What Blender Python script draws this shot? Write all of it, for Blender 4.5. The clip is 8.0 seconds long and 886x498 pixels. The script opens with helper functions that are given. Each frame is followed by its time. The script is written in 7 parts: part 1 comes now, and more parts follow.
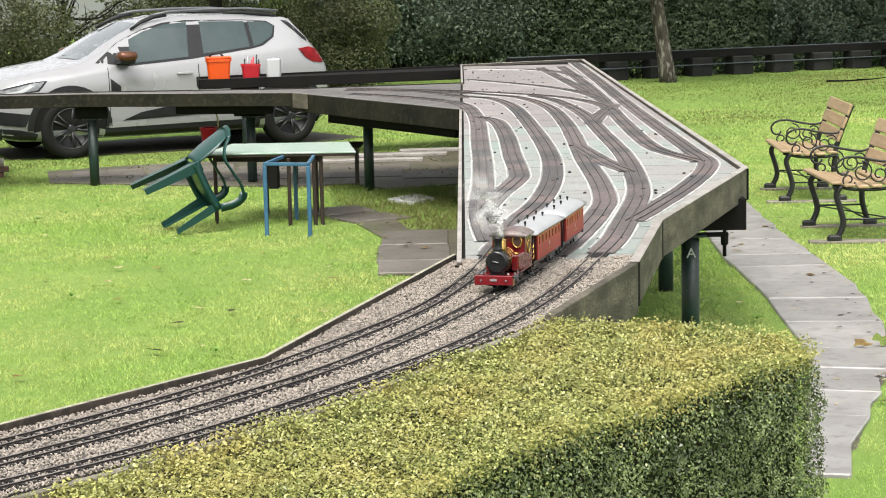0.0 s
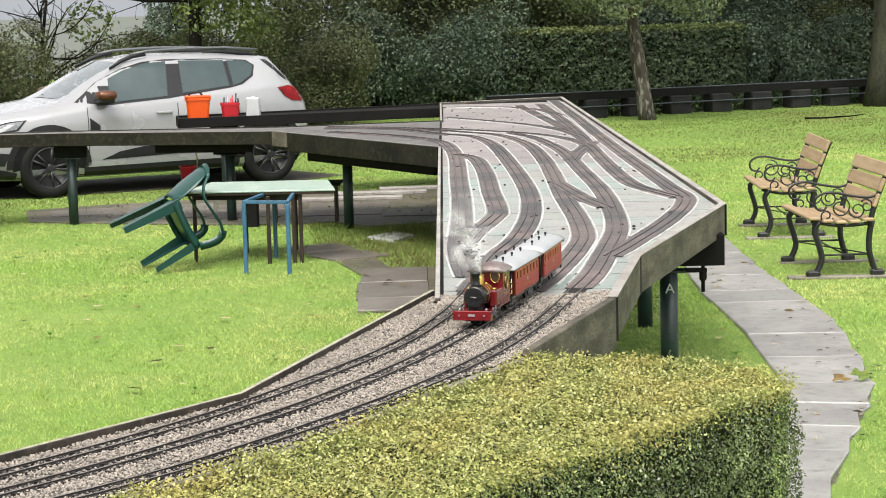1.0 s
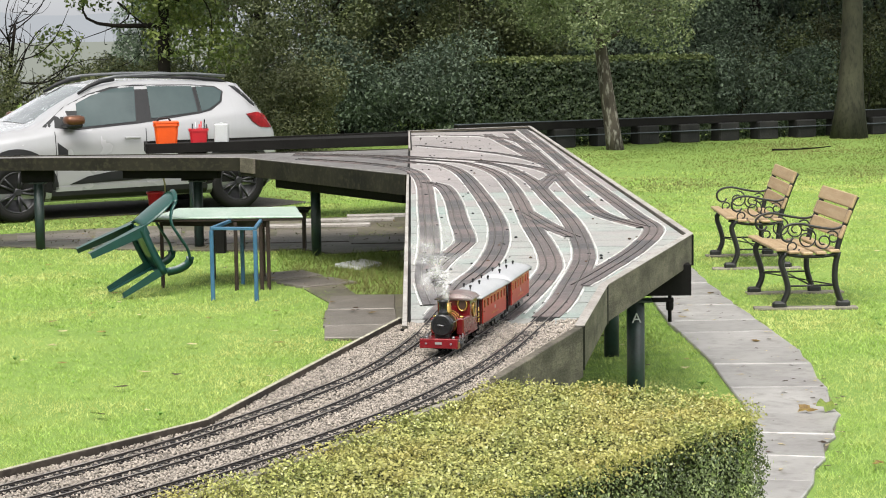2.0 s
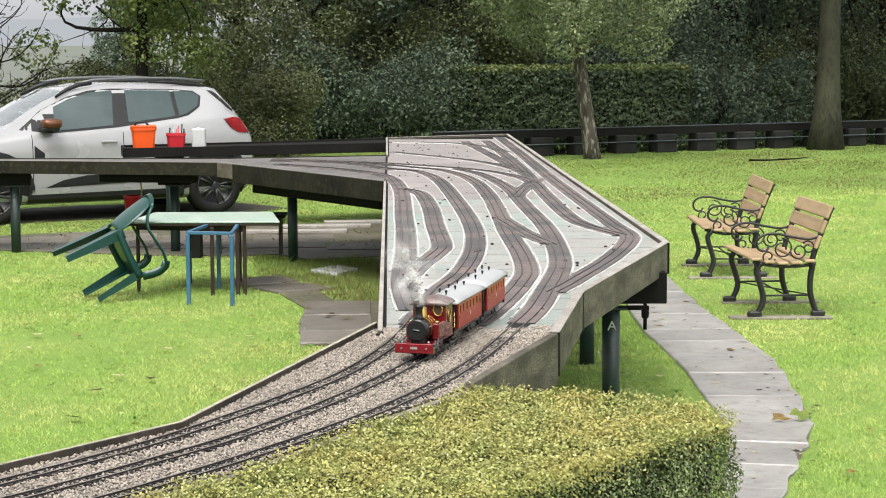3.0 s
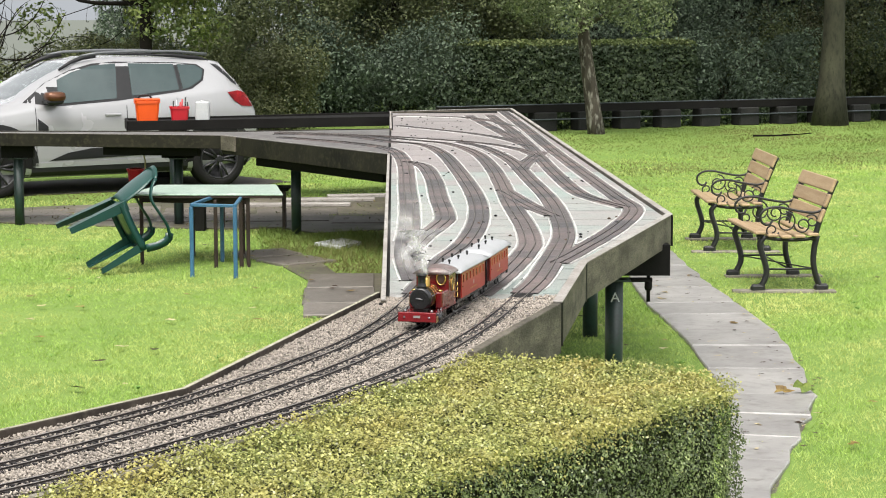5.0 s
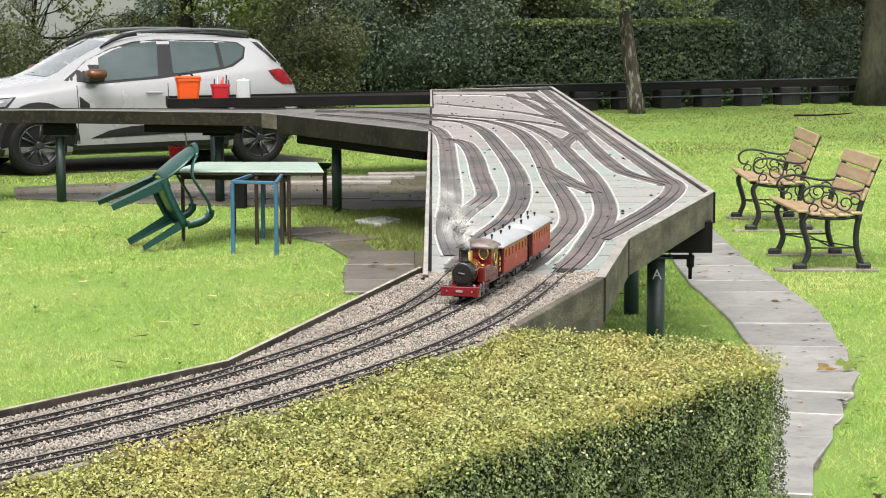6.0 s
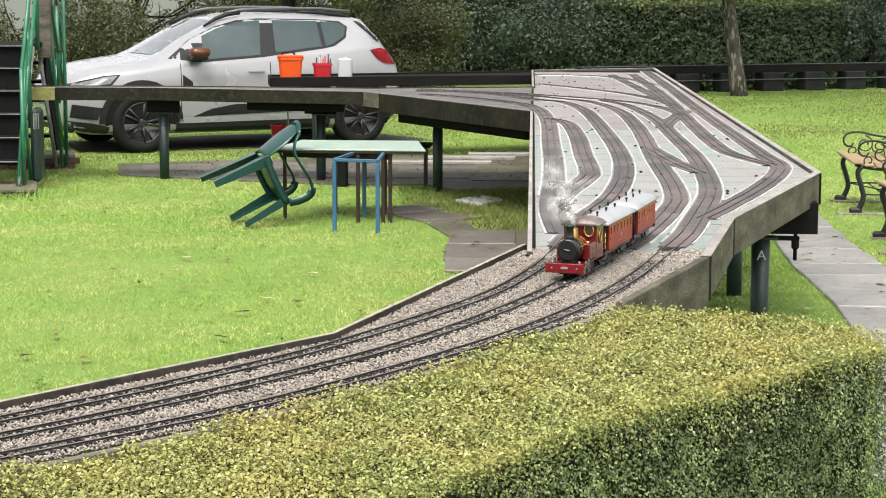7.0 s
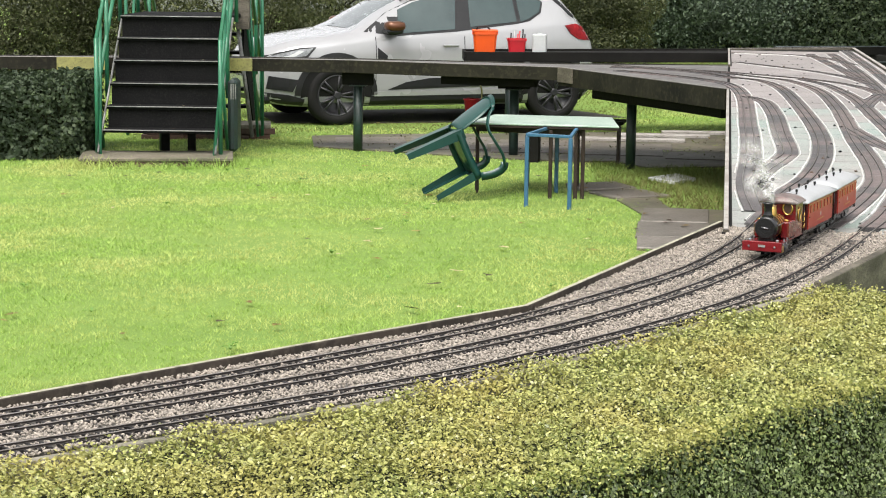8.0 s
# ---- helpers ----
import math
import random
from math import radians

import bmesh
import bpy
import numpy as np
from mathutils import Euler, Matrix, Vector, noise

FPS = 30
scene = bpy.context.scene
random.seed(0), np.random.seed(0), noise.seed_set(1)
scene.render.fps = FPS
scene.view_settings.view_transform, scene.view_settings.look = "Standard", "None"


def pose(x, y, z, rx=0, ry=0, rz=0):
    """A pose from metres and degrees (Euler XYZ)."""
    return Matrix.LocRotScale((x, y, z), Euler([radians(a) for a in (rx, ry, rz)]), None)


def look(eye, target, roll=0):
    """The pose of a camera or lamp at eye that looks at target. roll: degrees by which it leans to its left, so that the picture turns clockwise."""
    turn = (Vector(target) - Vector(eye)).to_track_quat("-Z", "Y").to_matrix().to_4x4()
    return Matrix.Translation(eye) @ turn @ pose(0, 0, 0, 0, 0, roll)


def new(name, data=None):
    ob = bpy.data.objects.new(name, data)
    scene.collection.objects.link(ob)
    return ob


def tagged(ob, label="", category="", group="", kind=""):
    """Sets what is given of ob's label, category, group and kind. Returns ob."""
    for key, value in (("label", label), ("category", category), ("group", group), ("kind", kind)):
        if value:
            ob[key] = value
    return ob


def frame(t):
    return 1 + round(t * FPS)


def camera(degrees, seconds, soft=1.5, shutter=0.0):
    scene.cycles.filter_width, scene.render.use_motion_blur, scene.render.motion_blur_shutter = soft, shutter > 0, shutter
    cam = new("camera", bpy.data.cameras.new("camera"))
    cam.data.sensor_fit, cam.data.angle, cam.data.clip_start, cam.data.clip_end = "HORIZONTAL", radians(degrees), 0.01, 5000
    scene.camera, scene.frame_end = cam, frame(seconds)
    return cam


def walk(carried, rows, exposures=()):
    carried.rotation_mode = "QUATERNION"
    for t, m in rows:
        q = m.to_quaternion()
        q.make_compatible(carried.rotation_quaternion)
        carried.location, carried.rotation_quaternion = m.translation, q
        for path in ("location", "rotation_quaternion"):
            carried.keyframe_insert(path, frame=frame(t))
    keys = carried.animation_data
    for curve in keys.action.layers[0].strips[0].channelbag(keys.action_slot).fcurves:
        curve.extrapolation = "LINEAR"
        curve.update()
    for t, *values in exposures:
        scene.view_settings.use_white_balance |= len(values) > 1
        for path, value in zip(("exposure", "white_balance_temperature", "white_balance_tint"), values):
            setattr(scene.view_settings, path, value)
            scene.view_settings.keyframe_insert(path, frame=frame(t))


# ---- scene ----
FOV = 25.49
cam = camera(FOV, 8.0, soft=1.0)
# seconds, eye, pan, tilt and lean in degrees
PATH = [
    (0, (0.005, 0.005, 1.956), -2.371, -8.160, -1.303),
    (0.5, (0.009, -0.002, 1.948), -2.150, -7.623, -1.525),
    (1, (0.015, 0.001, 1.945), -1.778, -7.037, -1.459),
    (1.5, (0.014, -0.001, 1.945), -1.284, -6.553, -1.207),
    (3, (0.016, -0.011, 1.935), -0.114, -6.006, -0.264),
    (3.5, (0.020, -0.016, 1.926), 0.000, -6.112, -0.157),
    (4, (0.022, -0.014, 1.918), 0.030, -6.278, -0.135),
    (5.5, (0.011, -0.010, 1.901), -0.643, -6.967, -0.120),
    (6, (0.004, -0.005, 1.888), -1.368, -7.269, -0.079),
    (6.5, (-0.004, -0.004, 1.881), -2.517, -7.550, 0.067),
    (7, (-0.023, 0.004, 1.865), -4.234, -7.790, 0.148),
    (7.5, (-0.044, 0.015, 1.851), -6.616, -8.042, 0.457),
    (8, (-0.047, 0.037, 1.844), -9.781, -8.488, 0.685),
]


def gaze(eye, pan, tilt, lean):
    a, b = radians(pan), radians(tilt)
    ahead = Vector((math.sin(a) * math.cos(b), math.cos(a) * math.cos(b), math.sin(b)))
    return look(eye, Vector(eye) + ahead, lean)


walk(cam, [(t, gaze(eye, pan, tilt, lean)) for t, eye, pan, tilt, lean in PATH])

# ---------------------------------------------------------------- light
world = bpy.data.worlds.new("overcast_sky")
scene.world = world
world.use_nodes = True
wn = world.node_tree.nodes
wl = world.node_tree.links
sky = wn.new("ShaderNodeTexSky")
sky.sky_type, sky.sun_disc = "NISHITA", False
sky.sun_elevation, sky.sun_rotation = radians(48), radians(150)
sky.air_density, sky.dust_density = 1.0, 4.0
grey = wn.new("ShaderNodeRGBToBW")
cloud = wn.new("ShaderNodeMix")
cloud.data_type = "RGBA"
cloud.inputs[0].default_value = 0.93
wl.new(sky.outputs[0], grey.inputs[0])
wl.new(sky.outputs[0], cloud.inputs[6])
wl.new(grey.outputs[0], cloud.inputs[7])
veil = wn.new("ShaderNodeMix")
veil.data_type = "RGBA"
veil.inputs[0].default_value, veil.inputs[7].default_value = 0.55, (2.05, 2.1, 2.2, 1)
wl.new(cloud.outputs[2], veil.inputs[6])
wl.new(veil.outputs[2], wn["Background"].inputs[0])
wn["Background"].inputs[1].default_value = 0.105

sun = new("sun", bpy.data.lights.new("sun", "SUN"))
sun.data.energy, sun.data.angle, sun.data.color = 1.5, radians(35), (1.0, 0.96, 0.89)
sun.matrix_world = look((-5, -4, 24), (0, 8, 0))
scene.view_settings.exposure = 1.96

# ---------------------------------------------------------------- helpers
rng = np.random.default_rng(7)


def mesh_of(name, verts, faces, material=None, smooth=False):
    me = bpy.data.meshes.new(name)
    me.from_pydata([tuple(v) for v in verts], [], [tuple(f) for f in faces])
    me.update()
    if smooth:
        me.polygons.foreach_set("use_smooth", [True] * len(me.polygons))
    if material:
        me.materials.append(material)
    return me


def fast_mesh(name, verts, quads, material):
    """A mesh from arrays: n x 3 places and m x 4 (or m x 3) corners."""
    me = bpy.data.meshes.new(name)
    k = quads.shape[1]
    me.vertices.add(len(verts))
    me.vertices.foreach_set("co", np.asarray(verts, np.float32).ravel())
    me.loops.add(quads.size)
    me.loops.foreach_set("vertex_index", np.asarray(quads, np.int32).ravel())
    me.polygons.add(len(quads))
    me.polygons.foreach_set("loop_start", np.arange(0, quads.size, k, dtype=np.int32))
    me.update(calc_edges=True)
    me.materials.append(material)
    return me


def thing(name, label, category, x=0, y=0, z=0, rz=0, group="", kind=""):
    ob = new(name)
    ob.matrix_world = pose(x, y, z, 0, 0, rz)
    ob.empty_display_size = 0.1
    return tagged(ob, label, category, group, kind)


def part(name, bm, material, parent, label="", smooth=False):
    """Links a bmesh or a mesh as one object under a thing or part."""
    if isinstance(bm, bmesh.types.BMesh):
        me = bpy.data.meshes.new(name)
        bm.to_mesh(me)
        bm.free()
        me.materials.append(material)
        if smooth:
            me.polygons.foreach_set("use_smooth", [True] * len(me.polygons))
    else:
        me = bm
    ob = new(name, me)
    ob.parent = parent
    if label:
        ob["label"] = label
    return ob


def solid(name, bm, material, label, category, group="", kind="", smooth=False):
    return tagged(part(name, bm, material, None, smooth=smooth), label, category, group, kind)


def add_box(bm, cx, cy, cz, sx, sy, sz, bevel=0.0, m=None):
    tmp = bmesh.new()
    bmesh.ops.create_cube(tmp, size=1)
    bmesh.ops.scale(tmp, vec=(sx, sy, sz), verts=tmp.verts)
    if bevel:
        bmesh.ops.bevel(tmp, geom=tmp.edges[:], offset=bevel, segments=1, affect="EDGES", profile=0.5)
    if m is not None:
        bmesh.ops.transform(tmp, matrix=m, verts=tmp.verts)
    bmesh.ops.translate(tmp, vec=(cx, cy, cz), verts=tmp.verts)
    join(bm, tmp)
    return bm


def join(bm, tmp):
    made = [bm.verts.new(v.co) for v in tmp.verts]
    tmp.verts.index_update()
    for f in tmp.faces:
        g = bm.faces.new([made[v.index] for v in f.verts])
        g.smooth = f.smooth
    tmp.free()


def box(sx, sy, sz, bevel=0.0, at=(0, 0, 0), m=None):
    return add_box(bmesh.new(), *at, sx, sy, sz, bevel, m)


def add_tube(bm, pts, r, n=8, cap=True, flat=1.0):
    """A round bar through points; r one radius or one for each point."""
    pts = [Vector(p) for p in pts]
    rs = r if isinstance(r, (list, tuple)) else [r] * len(pts)
    rings, side = [], None
    for i, p in enumerate(pts):
        d = (pts[min(i + 1, len(pts) - 1)] - pts[max(i - 1, 0)]).normalized()
        if side is None:
            side = d.orthogonal().normalized()
        side = (side - d * side.dot(d)).normalized()
        up = d.cross(side)
        rings.append([bm.verts.new(p + side * (rs[i] * math.cos(a)) + up * (rs[i] * flat * math.sin(a)))
                      for a in (2 * math.pi * k / n for k in range(n))])
    for a, b in zip(rings, rings[1:]):
        for k in range(n):
            bm.faces.new((a[k], a[(k + 1) % n], b[(k + 1) % n], b[k])).smooth = True
    if cap:
        bm.faces.new(rings[0][::-1])
        bm.faces.new(rings[-1])
    return bm


def tube(pts, r, n=8, cap=True, flat=1.0):
    return add_tube(bmesh.new(), pts, r, n, cap, flat)


def add_lathe(bm, profile, n=20, m=None, cap=True):
    """Turns (radius, height) pairs about z."""
    m = m or Matrix()
    rings = []
    for rad, h in profile:
        rings.append([bm.verts.new(m @ Vector((rad * math.cos(2 * math.pi * k / n), rad * math.sin(2 * math.pi * k / n), h))) for k in range(n)])
    for a, b in zip(rings, rings[1:]):
        for k in range(n):
            bm.faces.new((a[k], a[(k + 1) % n], b[(k + 1) % n], b[k])).smooth = True
    if cap:
        bm.faces.new(rings[0][::-1])
        bm.faces.new(rings[-1])
    return bm


def lathe(profile, n=20, m=None, cap=True):
    return add_lathe(bmesh.new(), profile, n, m, cap)


def prism(outline, z0, z1, bevel=0.0):
    """An upright block on a flat outline of (x, y) corners."""
    bm = bmesh.new()
    lo = [bm.verts.new((x, y, z0)) for x, y in outline]
    hi = [bm.verts.new((x, y, z1)) for x, y in outline]
    n = len(outline)
    bm.faces.new(lo[::-1])
    bm.faces.new(hi)
    for k in range(n):
        bm.faces.new((lo[k], lo[(k + 1) % n], hi[(k + 1) % n], hi[k]))
    bmesh.ops.recalc_face_normals(bm, faces=bm.faces[:])
    if bevel:
        bmesh.ops.bevel(bm, geom=bm.edges[:], offset=bevel, segments=1, affect="EDGES", profile=0.5)
    return bm


def glide(points, step):
    """Even steps along a smooth line through 2D or 3D points."""
    p = [np.array(q, float) for q in points]
    p = [2 * p[0] - p[1], *p, 2 * p[-1] - p[-2]]
    out = []
    for a, b, c, d in zip(p, p[1:], p[2:], p[3:]):
        n = max(2, int(np.linalg.norm(c - b) / step * 4))
        for k in range(n):
            u = k / n
            out.append(0.5 * (2 * b + (c - a) * u + (2 * a - 5 * b + 4 * c - d) * u * u + (3 * b - a - 3 * c + d) * u ** 3))
    out.append(p[-2])
    out = np.array(out)
    s = np.r_[0, np.cumsum(np.linalg.norm(np.diff(out, axis=0), axis=1))]
    t = np.linspace(0, s[-1], max(2, int(round(s[-1] / step)) + 1))
    return np.stack([np.interp(t, s, out[:, k]) for k in range(out.shape[1])], 1)


def sides(line):
    """Unit vectors to the right of a flat line at each of its points."""
    d = np.gradient(line[:, :2], axis=0)
    d /= np.linalg.norm(d, axis=1)[:, None]
    return np.stack([d[:, 1], -d[:, 0]], 1)


def ribbon(line, profile, closed=False):
    """Sweeps a profile of (across, height) along a flat line; across runs to the right."""
    bm = bmesh.new()
    n = sides(line)
    rings = [[bm.verts.new((p[0] + q[0] * a, p[1] + q[1] * a, h)) for a, h in profile] for p, q in zip(line, n)]
    m = len(profile)
    for a, b in zip(rings, rings[1:]):
        for k in range(m if closed else m - 1):
            bm.faces.new((a[k], a[(k + 1) % m], b[(k + 1) % m], b[k]))
    if closed:
        bm.faces.new(rings[0])
        bm.faces.new(rings[-1][::-1])
    bmesh.ops.recalc_face_normals(bm, faces=bm.faces[:])
    return bm


def inside(poly, x, y):
    poly = np.asarray(poly, float)
    hit = np.zeros(np.shape(x), bool)
    for (x0, y0), (x1, y1) in zip(poly, np.roll(poly, -1, 0)):
        cut = (y0 > y) != (y1 > y)
        hit ^= cut & (x < (x1 - x0) * (y - y0) / (y1 - y0 + 1e-12) + x0)
    return hit


def inset(poly, d):
    """The outline moved inwards by d."""
    P = np.array(poly, float)
    turn = np.sign(np.sum(P[:, 0] * np.roll(P, -1, 0)[:, 1] - np.roll(P, -1, 0)[:, 0] * P[:, 1]))
    e = np.roll(P, -1, 0) - P
    e /= np.linalg.norm(e, axis=1)[:, None]
    n = np.stack([-e[:, 1], e[:, 0]], 1) * turn
    m = n + np.roll(n, 1, 0)
    m /= np.maximum(0.6, np.sum(m * n, 1))[:, None]
    return [tuple(p) for p in P + m * d]


def leaf_mesh(name, places, normals, size, material, spread=0.9, narrow=0.55):
    """Many small folded leaves, one island each."""
    n = len(places)
    nor = normals + rng.normal(0, spread, (n, 3))
    nor /= np.linalg.norm(nor, axis=1)[:, None]
    t = np.cross(nor, rng.normal(size=(n, 3)))
    t /= np.linalg.norm(t, axis=1)[:, None] + 1e-9
    b = np.cross(nor, t)
    s = (size * rng.uniform(0.6, 1.3, n))[:, None]
    v = np.stack([places - t * s, places + b * s * narrow + nor * s * 0.2, places + t * s, places - b * s * narrow + nor * s * 0.2], 1)
    return fast_mesh(name, v.reshape(-1, 3), np.arange(4 * n).reshape(-1, 4), material)


# ---------------------------------------------------------------- materials
def mat(name, a, b=None, scale=4.0, rough=0.7, bump=0.0, fine=60.0, metal=0.0, spec=0.5, c=None, coat=0.0, island=0.0, piece=0.0, stretch=(1, 1, 1), tint=None):
    """A surface that varies between colours a and b in broad patches, with fine grain (towards c) and relief."""
    m = bpy.data.materials.new(name)
    m.use_nodes = True
    N, L = m.node_tree.nodes, m.node_tree.links
    p = N["Principled BSDF"]
    p.inputs["Roughness"].default_value, p.inputs["Metallic"].default_value = rough, metal
    p.inputs["Specular IOR Level"].default_value = spec
    p.inputs["Coat Weight"].default_value = coat
    b = b or tuple(v * 0.75 for v in a)
    co = N.new("ShaderNodeTexCoord")
    mp = N.new("ShaderNodeMapping")
    mp.inputs["Scale"].default_value = stretch
    L.new(co.outputs["Object"], mp.inputs[0])

    def noise_at(sc, detail):
        t = N.new("ShaderNodeTexNoise")
        t.inputs["Scale"].default_value, t.inputs["Detail"].default_value, t.inputs["Roughness"].default_value = sc, detail, 0.6
        L.new(mp.outputs[0], t.inputs["Vector"])
        return t.outputs["Fac"]

    def mix(fac, u, v):
        t = N.new("ShaderNodeMix")
        t.data_type = "RGBA"
        for sock, val in ((t.inputs[0], fac), (t.inputs[6], u), (t.inputs[7], v)):
            if isinstance(val, tuple):
                sock.default_value = (*val, 1)
            elif isinstance(val, float):
                sock.default_value = val
            else:
                L.new(val, sock)
        return t.outputs[2]

    def ramp(fac, lo, hi):
        t = N.new("ShaderNodeMapRange")
        t.inputs[1].default_value, t.inputs[2].default_value = lo, hi
        L.new(fac, t.inputs[0])
        return t.outputs[0]

    broad, grain = noise_at(scale, 4), noise_at(fine, 3)
    col = mix(ramp(broad, 0.35, 0.65), a, b)
    col = mix(ramp(grain, 0.5, 0.75), col, c or tuple(v * (0.6 if bump else 0.93) for v in b))
    if island:
        g = N.new("ShaderNodeNewGeometry")
        col = mix(ramp(g.outputs["Random Per Island"], 0.0, 1.0 / island), col, tuple(min(1, v * 1.9) for v in a))
    if piece:
        o = N.new("ShaderNodeObjectInfo")
        col = mix(ramp(o.outputs["Random"], 0.0, 1.0 / piece), col, tint or tuple(v * 0.5 for v in b))
    L.new(col, p.inputs["Base Color"])
    r = N.new("ShaderNodeMapRange")
    r.inputs[3].default_value, r.inputs[4].default_value = max(0.02, rough - 0.12), min(1, rough + 0.12)
    L.new(broad, r.inputs[0])
    L.new(r.outputs[0], p.inputs["Roughness"])
    if bump:
        bp = N.new("ShaderNodeBump")
        bp.inputs["Strength"].default_value, bp.inputs["Distance"].default_value = bump, 0.01
        L.new(grain, bp.inputs["Height"])
        L.new(bp.outputs[0], p.inputs["Normal"])
    return m


def felt(name, a, b, dark):
    """Mineral felt laid in sheets: broad fading between two tones, streaked stains, dark cracks and grit."""
    m = mat(name, a, b, 1.3, 0.5, 0.5, 55, c=tuple(v * 0.62 for v in a), piece=0.5, tint=tuple(v * 0.72 for v in b))
    N, L = m.node_tree.nodes, m.node_tree.links
    p = N["Principled BSDF"]
    was = p.inputs["Base Color"].links[0].from_socket
    co, mp, mp2 = N.new("ShaderNodeTexCoord"), N.new("ShaderNodeMapping"), N.new("ShaderNodeMapping")
    mp.inputs["Scale"].default_value = (2.6, 9.0, 1.0)
    mp2.inputs["Scale"].default_value = (30.0, 30.0, 30.0)
    L.new(co.outputs["Object"], mp.inputs[0])
    L.new(co.outputs["Object"], mp2.inputs[0])
    streak, speck = N.new("ShaderNodeTexNoise"), N.new("ShaderNodeTexNoise")
    streak.inputs["Scale"].default_value, streak.inputs["Detail"].default_value, streak.inputs["Roughness"].default_value = 2.0, 8, 0.7
    speck.inputs["Scale"].default_value, speck.inputs["Detail"].default_value = 1.6, 2
    L.new(mp.outputs[0], streak.inputs["Vector"])
    L.new(mp2.outputs[0], speck.inputs["Vector"])
    top = was
    for src, lo, hi, most in ((streak, 0.54, 0.70, 0.75), (speck, 0.66, 0.74, 0.85)):
        r, x = N.new("ShaderNodeMapRange"), N.new("ShaderNodeMix")
        r.inputs[1].default_value, r.inputs[2].default_value, r.inputs[4].default_value = lo, hi, most
        x.data_type = "RGBA"
        x.inputs[7].default_value = (*dark, 1)
        L.new(src.outputs["Fac"], r.inputs[0])
        L.new(r.outputs[0], x.inputs[0])
        L.new(top, x.inputs[6])
        top = x.outputs[2]
    L.new(top, p.inputs["Base Color"])
    return m


def leaf_mat(name, a, b, c, patch=0.5, rough=0.55, thin=0.25, tuft=None, tuft_scale=9.0):
    """Leaves: colour by leaf between a and b, whole patches towards c, some light passing through."""
    m = bpy.data.materials.new(name)
    m.use_nodes = True
    N, L = m.node_tree.nodes, m.node_tree.links
    p = N["Principled BSDF"]
    p.inputs["Roughness"].default_value, p.inputs["Specular IOR Level"].default_value = rough, 0.45 if rough < 0.35 else 0.25
    g = N.new("ShaderNodeNewGeometry")
    t = N.new("ShaderNodeTexNoise")
    t.inputs["Scale"].default_value, t.inputs["Detail"].default_value = patch, 3
    L.new(g.outputs["Position"], t.inputs["Vector"])
    m1, m2, r = N.new("ShaderNodeMix"), N.new("ShaderNodeMix"), N.new("ShaderNodeMapRange")
    m1.data_type = m2.data_type = "RGBA"
    r.inputs[1].default_value, r.inputs[2].default_value = 0.42, 0.66
    L.new(g.outputs["Random Per Island"], m1.inputs[0])
    m1.inputs[6].default_value, m1.inputs[7].default_value, m2.inputs[7].default_value = (*a, 1), (*b, 1), (*c, 1)
    L.new(t.outputs["Fac"], r.inputs[0])
    L.new(r.outputs[0], m2.inputs[0])
    L.new(m1.outputs[2], m2.inputs[6])
    tone = m2.outputs[2]
    if tuft:
        t2, r2, m3 = N.new("ShaderNodeTexNoise"), N.new("ShaderNodeMapRange"), N.new("ShaderNodeMix")
        t2.inputs["Scale"].default_value, t2.inputs["Detail"].default_value, t2.inputs["Roughness"].default_value = tuft_scale, 5, 0.65
        r2.inputs[1].default_value, r2.inputs[2].default_value, r2.inputs[4].default_value = 0.50, 0.72, 0.8
        m3.data_type = "RGBA"
        m3.inputs[7].default_value = (*tuft, 1)
        L.new(g.outputs["Position"], t2.inputs["Vector"])
        L.new(t2.outputs["Fac"], r2.inputs[0])
        L.new(r2.outputs[0], m3.inputs[0])
        L.new(tone, m3.inputs[6])
        tone = m3.outputs[2]
    L.new(tone, p.inputs["Base Color"])
    if thin:
        tr, mx = N.new("ShaderNodeBsdfTranslucent"), N.new("ShaderNodeMixShader")
        L.new(tone, tr.inputs[0])
        mx.inputs[0].default_value = thin
        L.new(p.outputs[0], mx.inputs[1])
        L.new(tr.outputs[0], mx.inputs[2])
        L.new(mx.outputs[0], N["Material Output"].inputs[0])
    return m


M_LAWN = mat("lawn_soil", (0.125, 0.20, 0.042), (0.155, 0.23, 0.052), 0.9, 0.9, 0.6, 90, c=(0.085, 0.14, 0.028), spec=0.2)
M_GRASS = leaf_mat("grass_blades", (0.222, 0.365, 0.068), (0.40, 0.52, 0.142), (0.50, 0.525, 0.188), 1.1, 0.5, 0.3, (0.15, 0.275, 0.048), 9.0)
# dull grass tone, with the shade of the trees and board put into it
M_SHADEGRASS = leaf_mat("dull_shaded_grass", (0.10, 0.15, 0.03), (0.19, 0.24, 0.056), (0.165, 0.155, 0.055), 0.45, 0.55, 0.3, (0.085, 0.10, 0.03), 2.2)
M_PATH = mat("paving_concrete", (0.33, 0.32, 0.31), (0.23, 0.22, 0.215), 2.5, 0.35, 0.25, 16, c=(0.16, 0.152, 0.14), piece=0.35)
M_MUD = mat("wet_earth", (0.13, 0.11, 0.085), (0.055, 0.05, 0.036), 1.8, 0.5, 0.5, 18, c=(0.10, 0.12, 0.04))
M_TIMBER = mat("weathered_timber", (0.135, 0.118, 0.092), (0.05, 0.045, 0.034), 4.0, 0.7, 0.5, 40, stretch=(1, 1, 3), c=(0.03, 0.026, 0.02), spec=0.3)
M_ARMWOOD = mat("dark_wet_timber", (0.019, 0.0175, 0.012), (0.009, 0.0085, 0.0065), 2.5, 0.6, 0.2, 22, c=(0.036, 0.034, 0.02), spec=0.12)
M_TIMBERTOP = mat("bleached_timber", (0.34, 0.32, 0.30), (0.22, 0.20, 0.18), 5.0, 0.6, 0.3, 70)
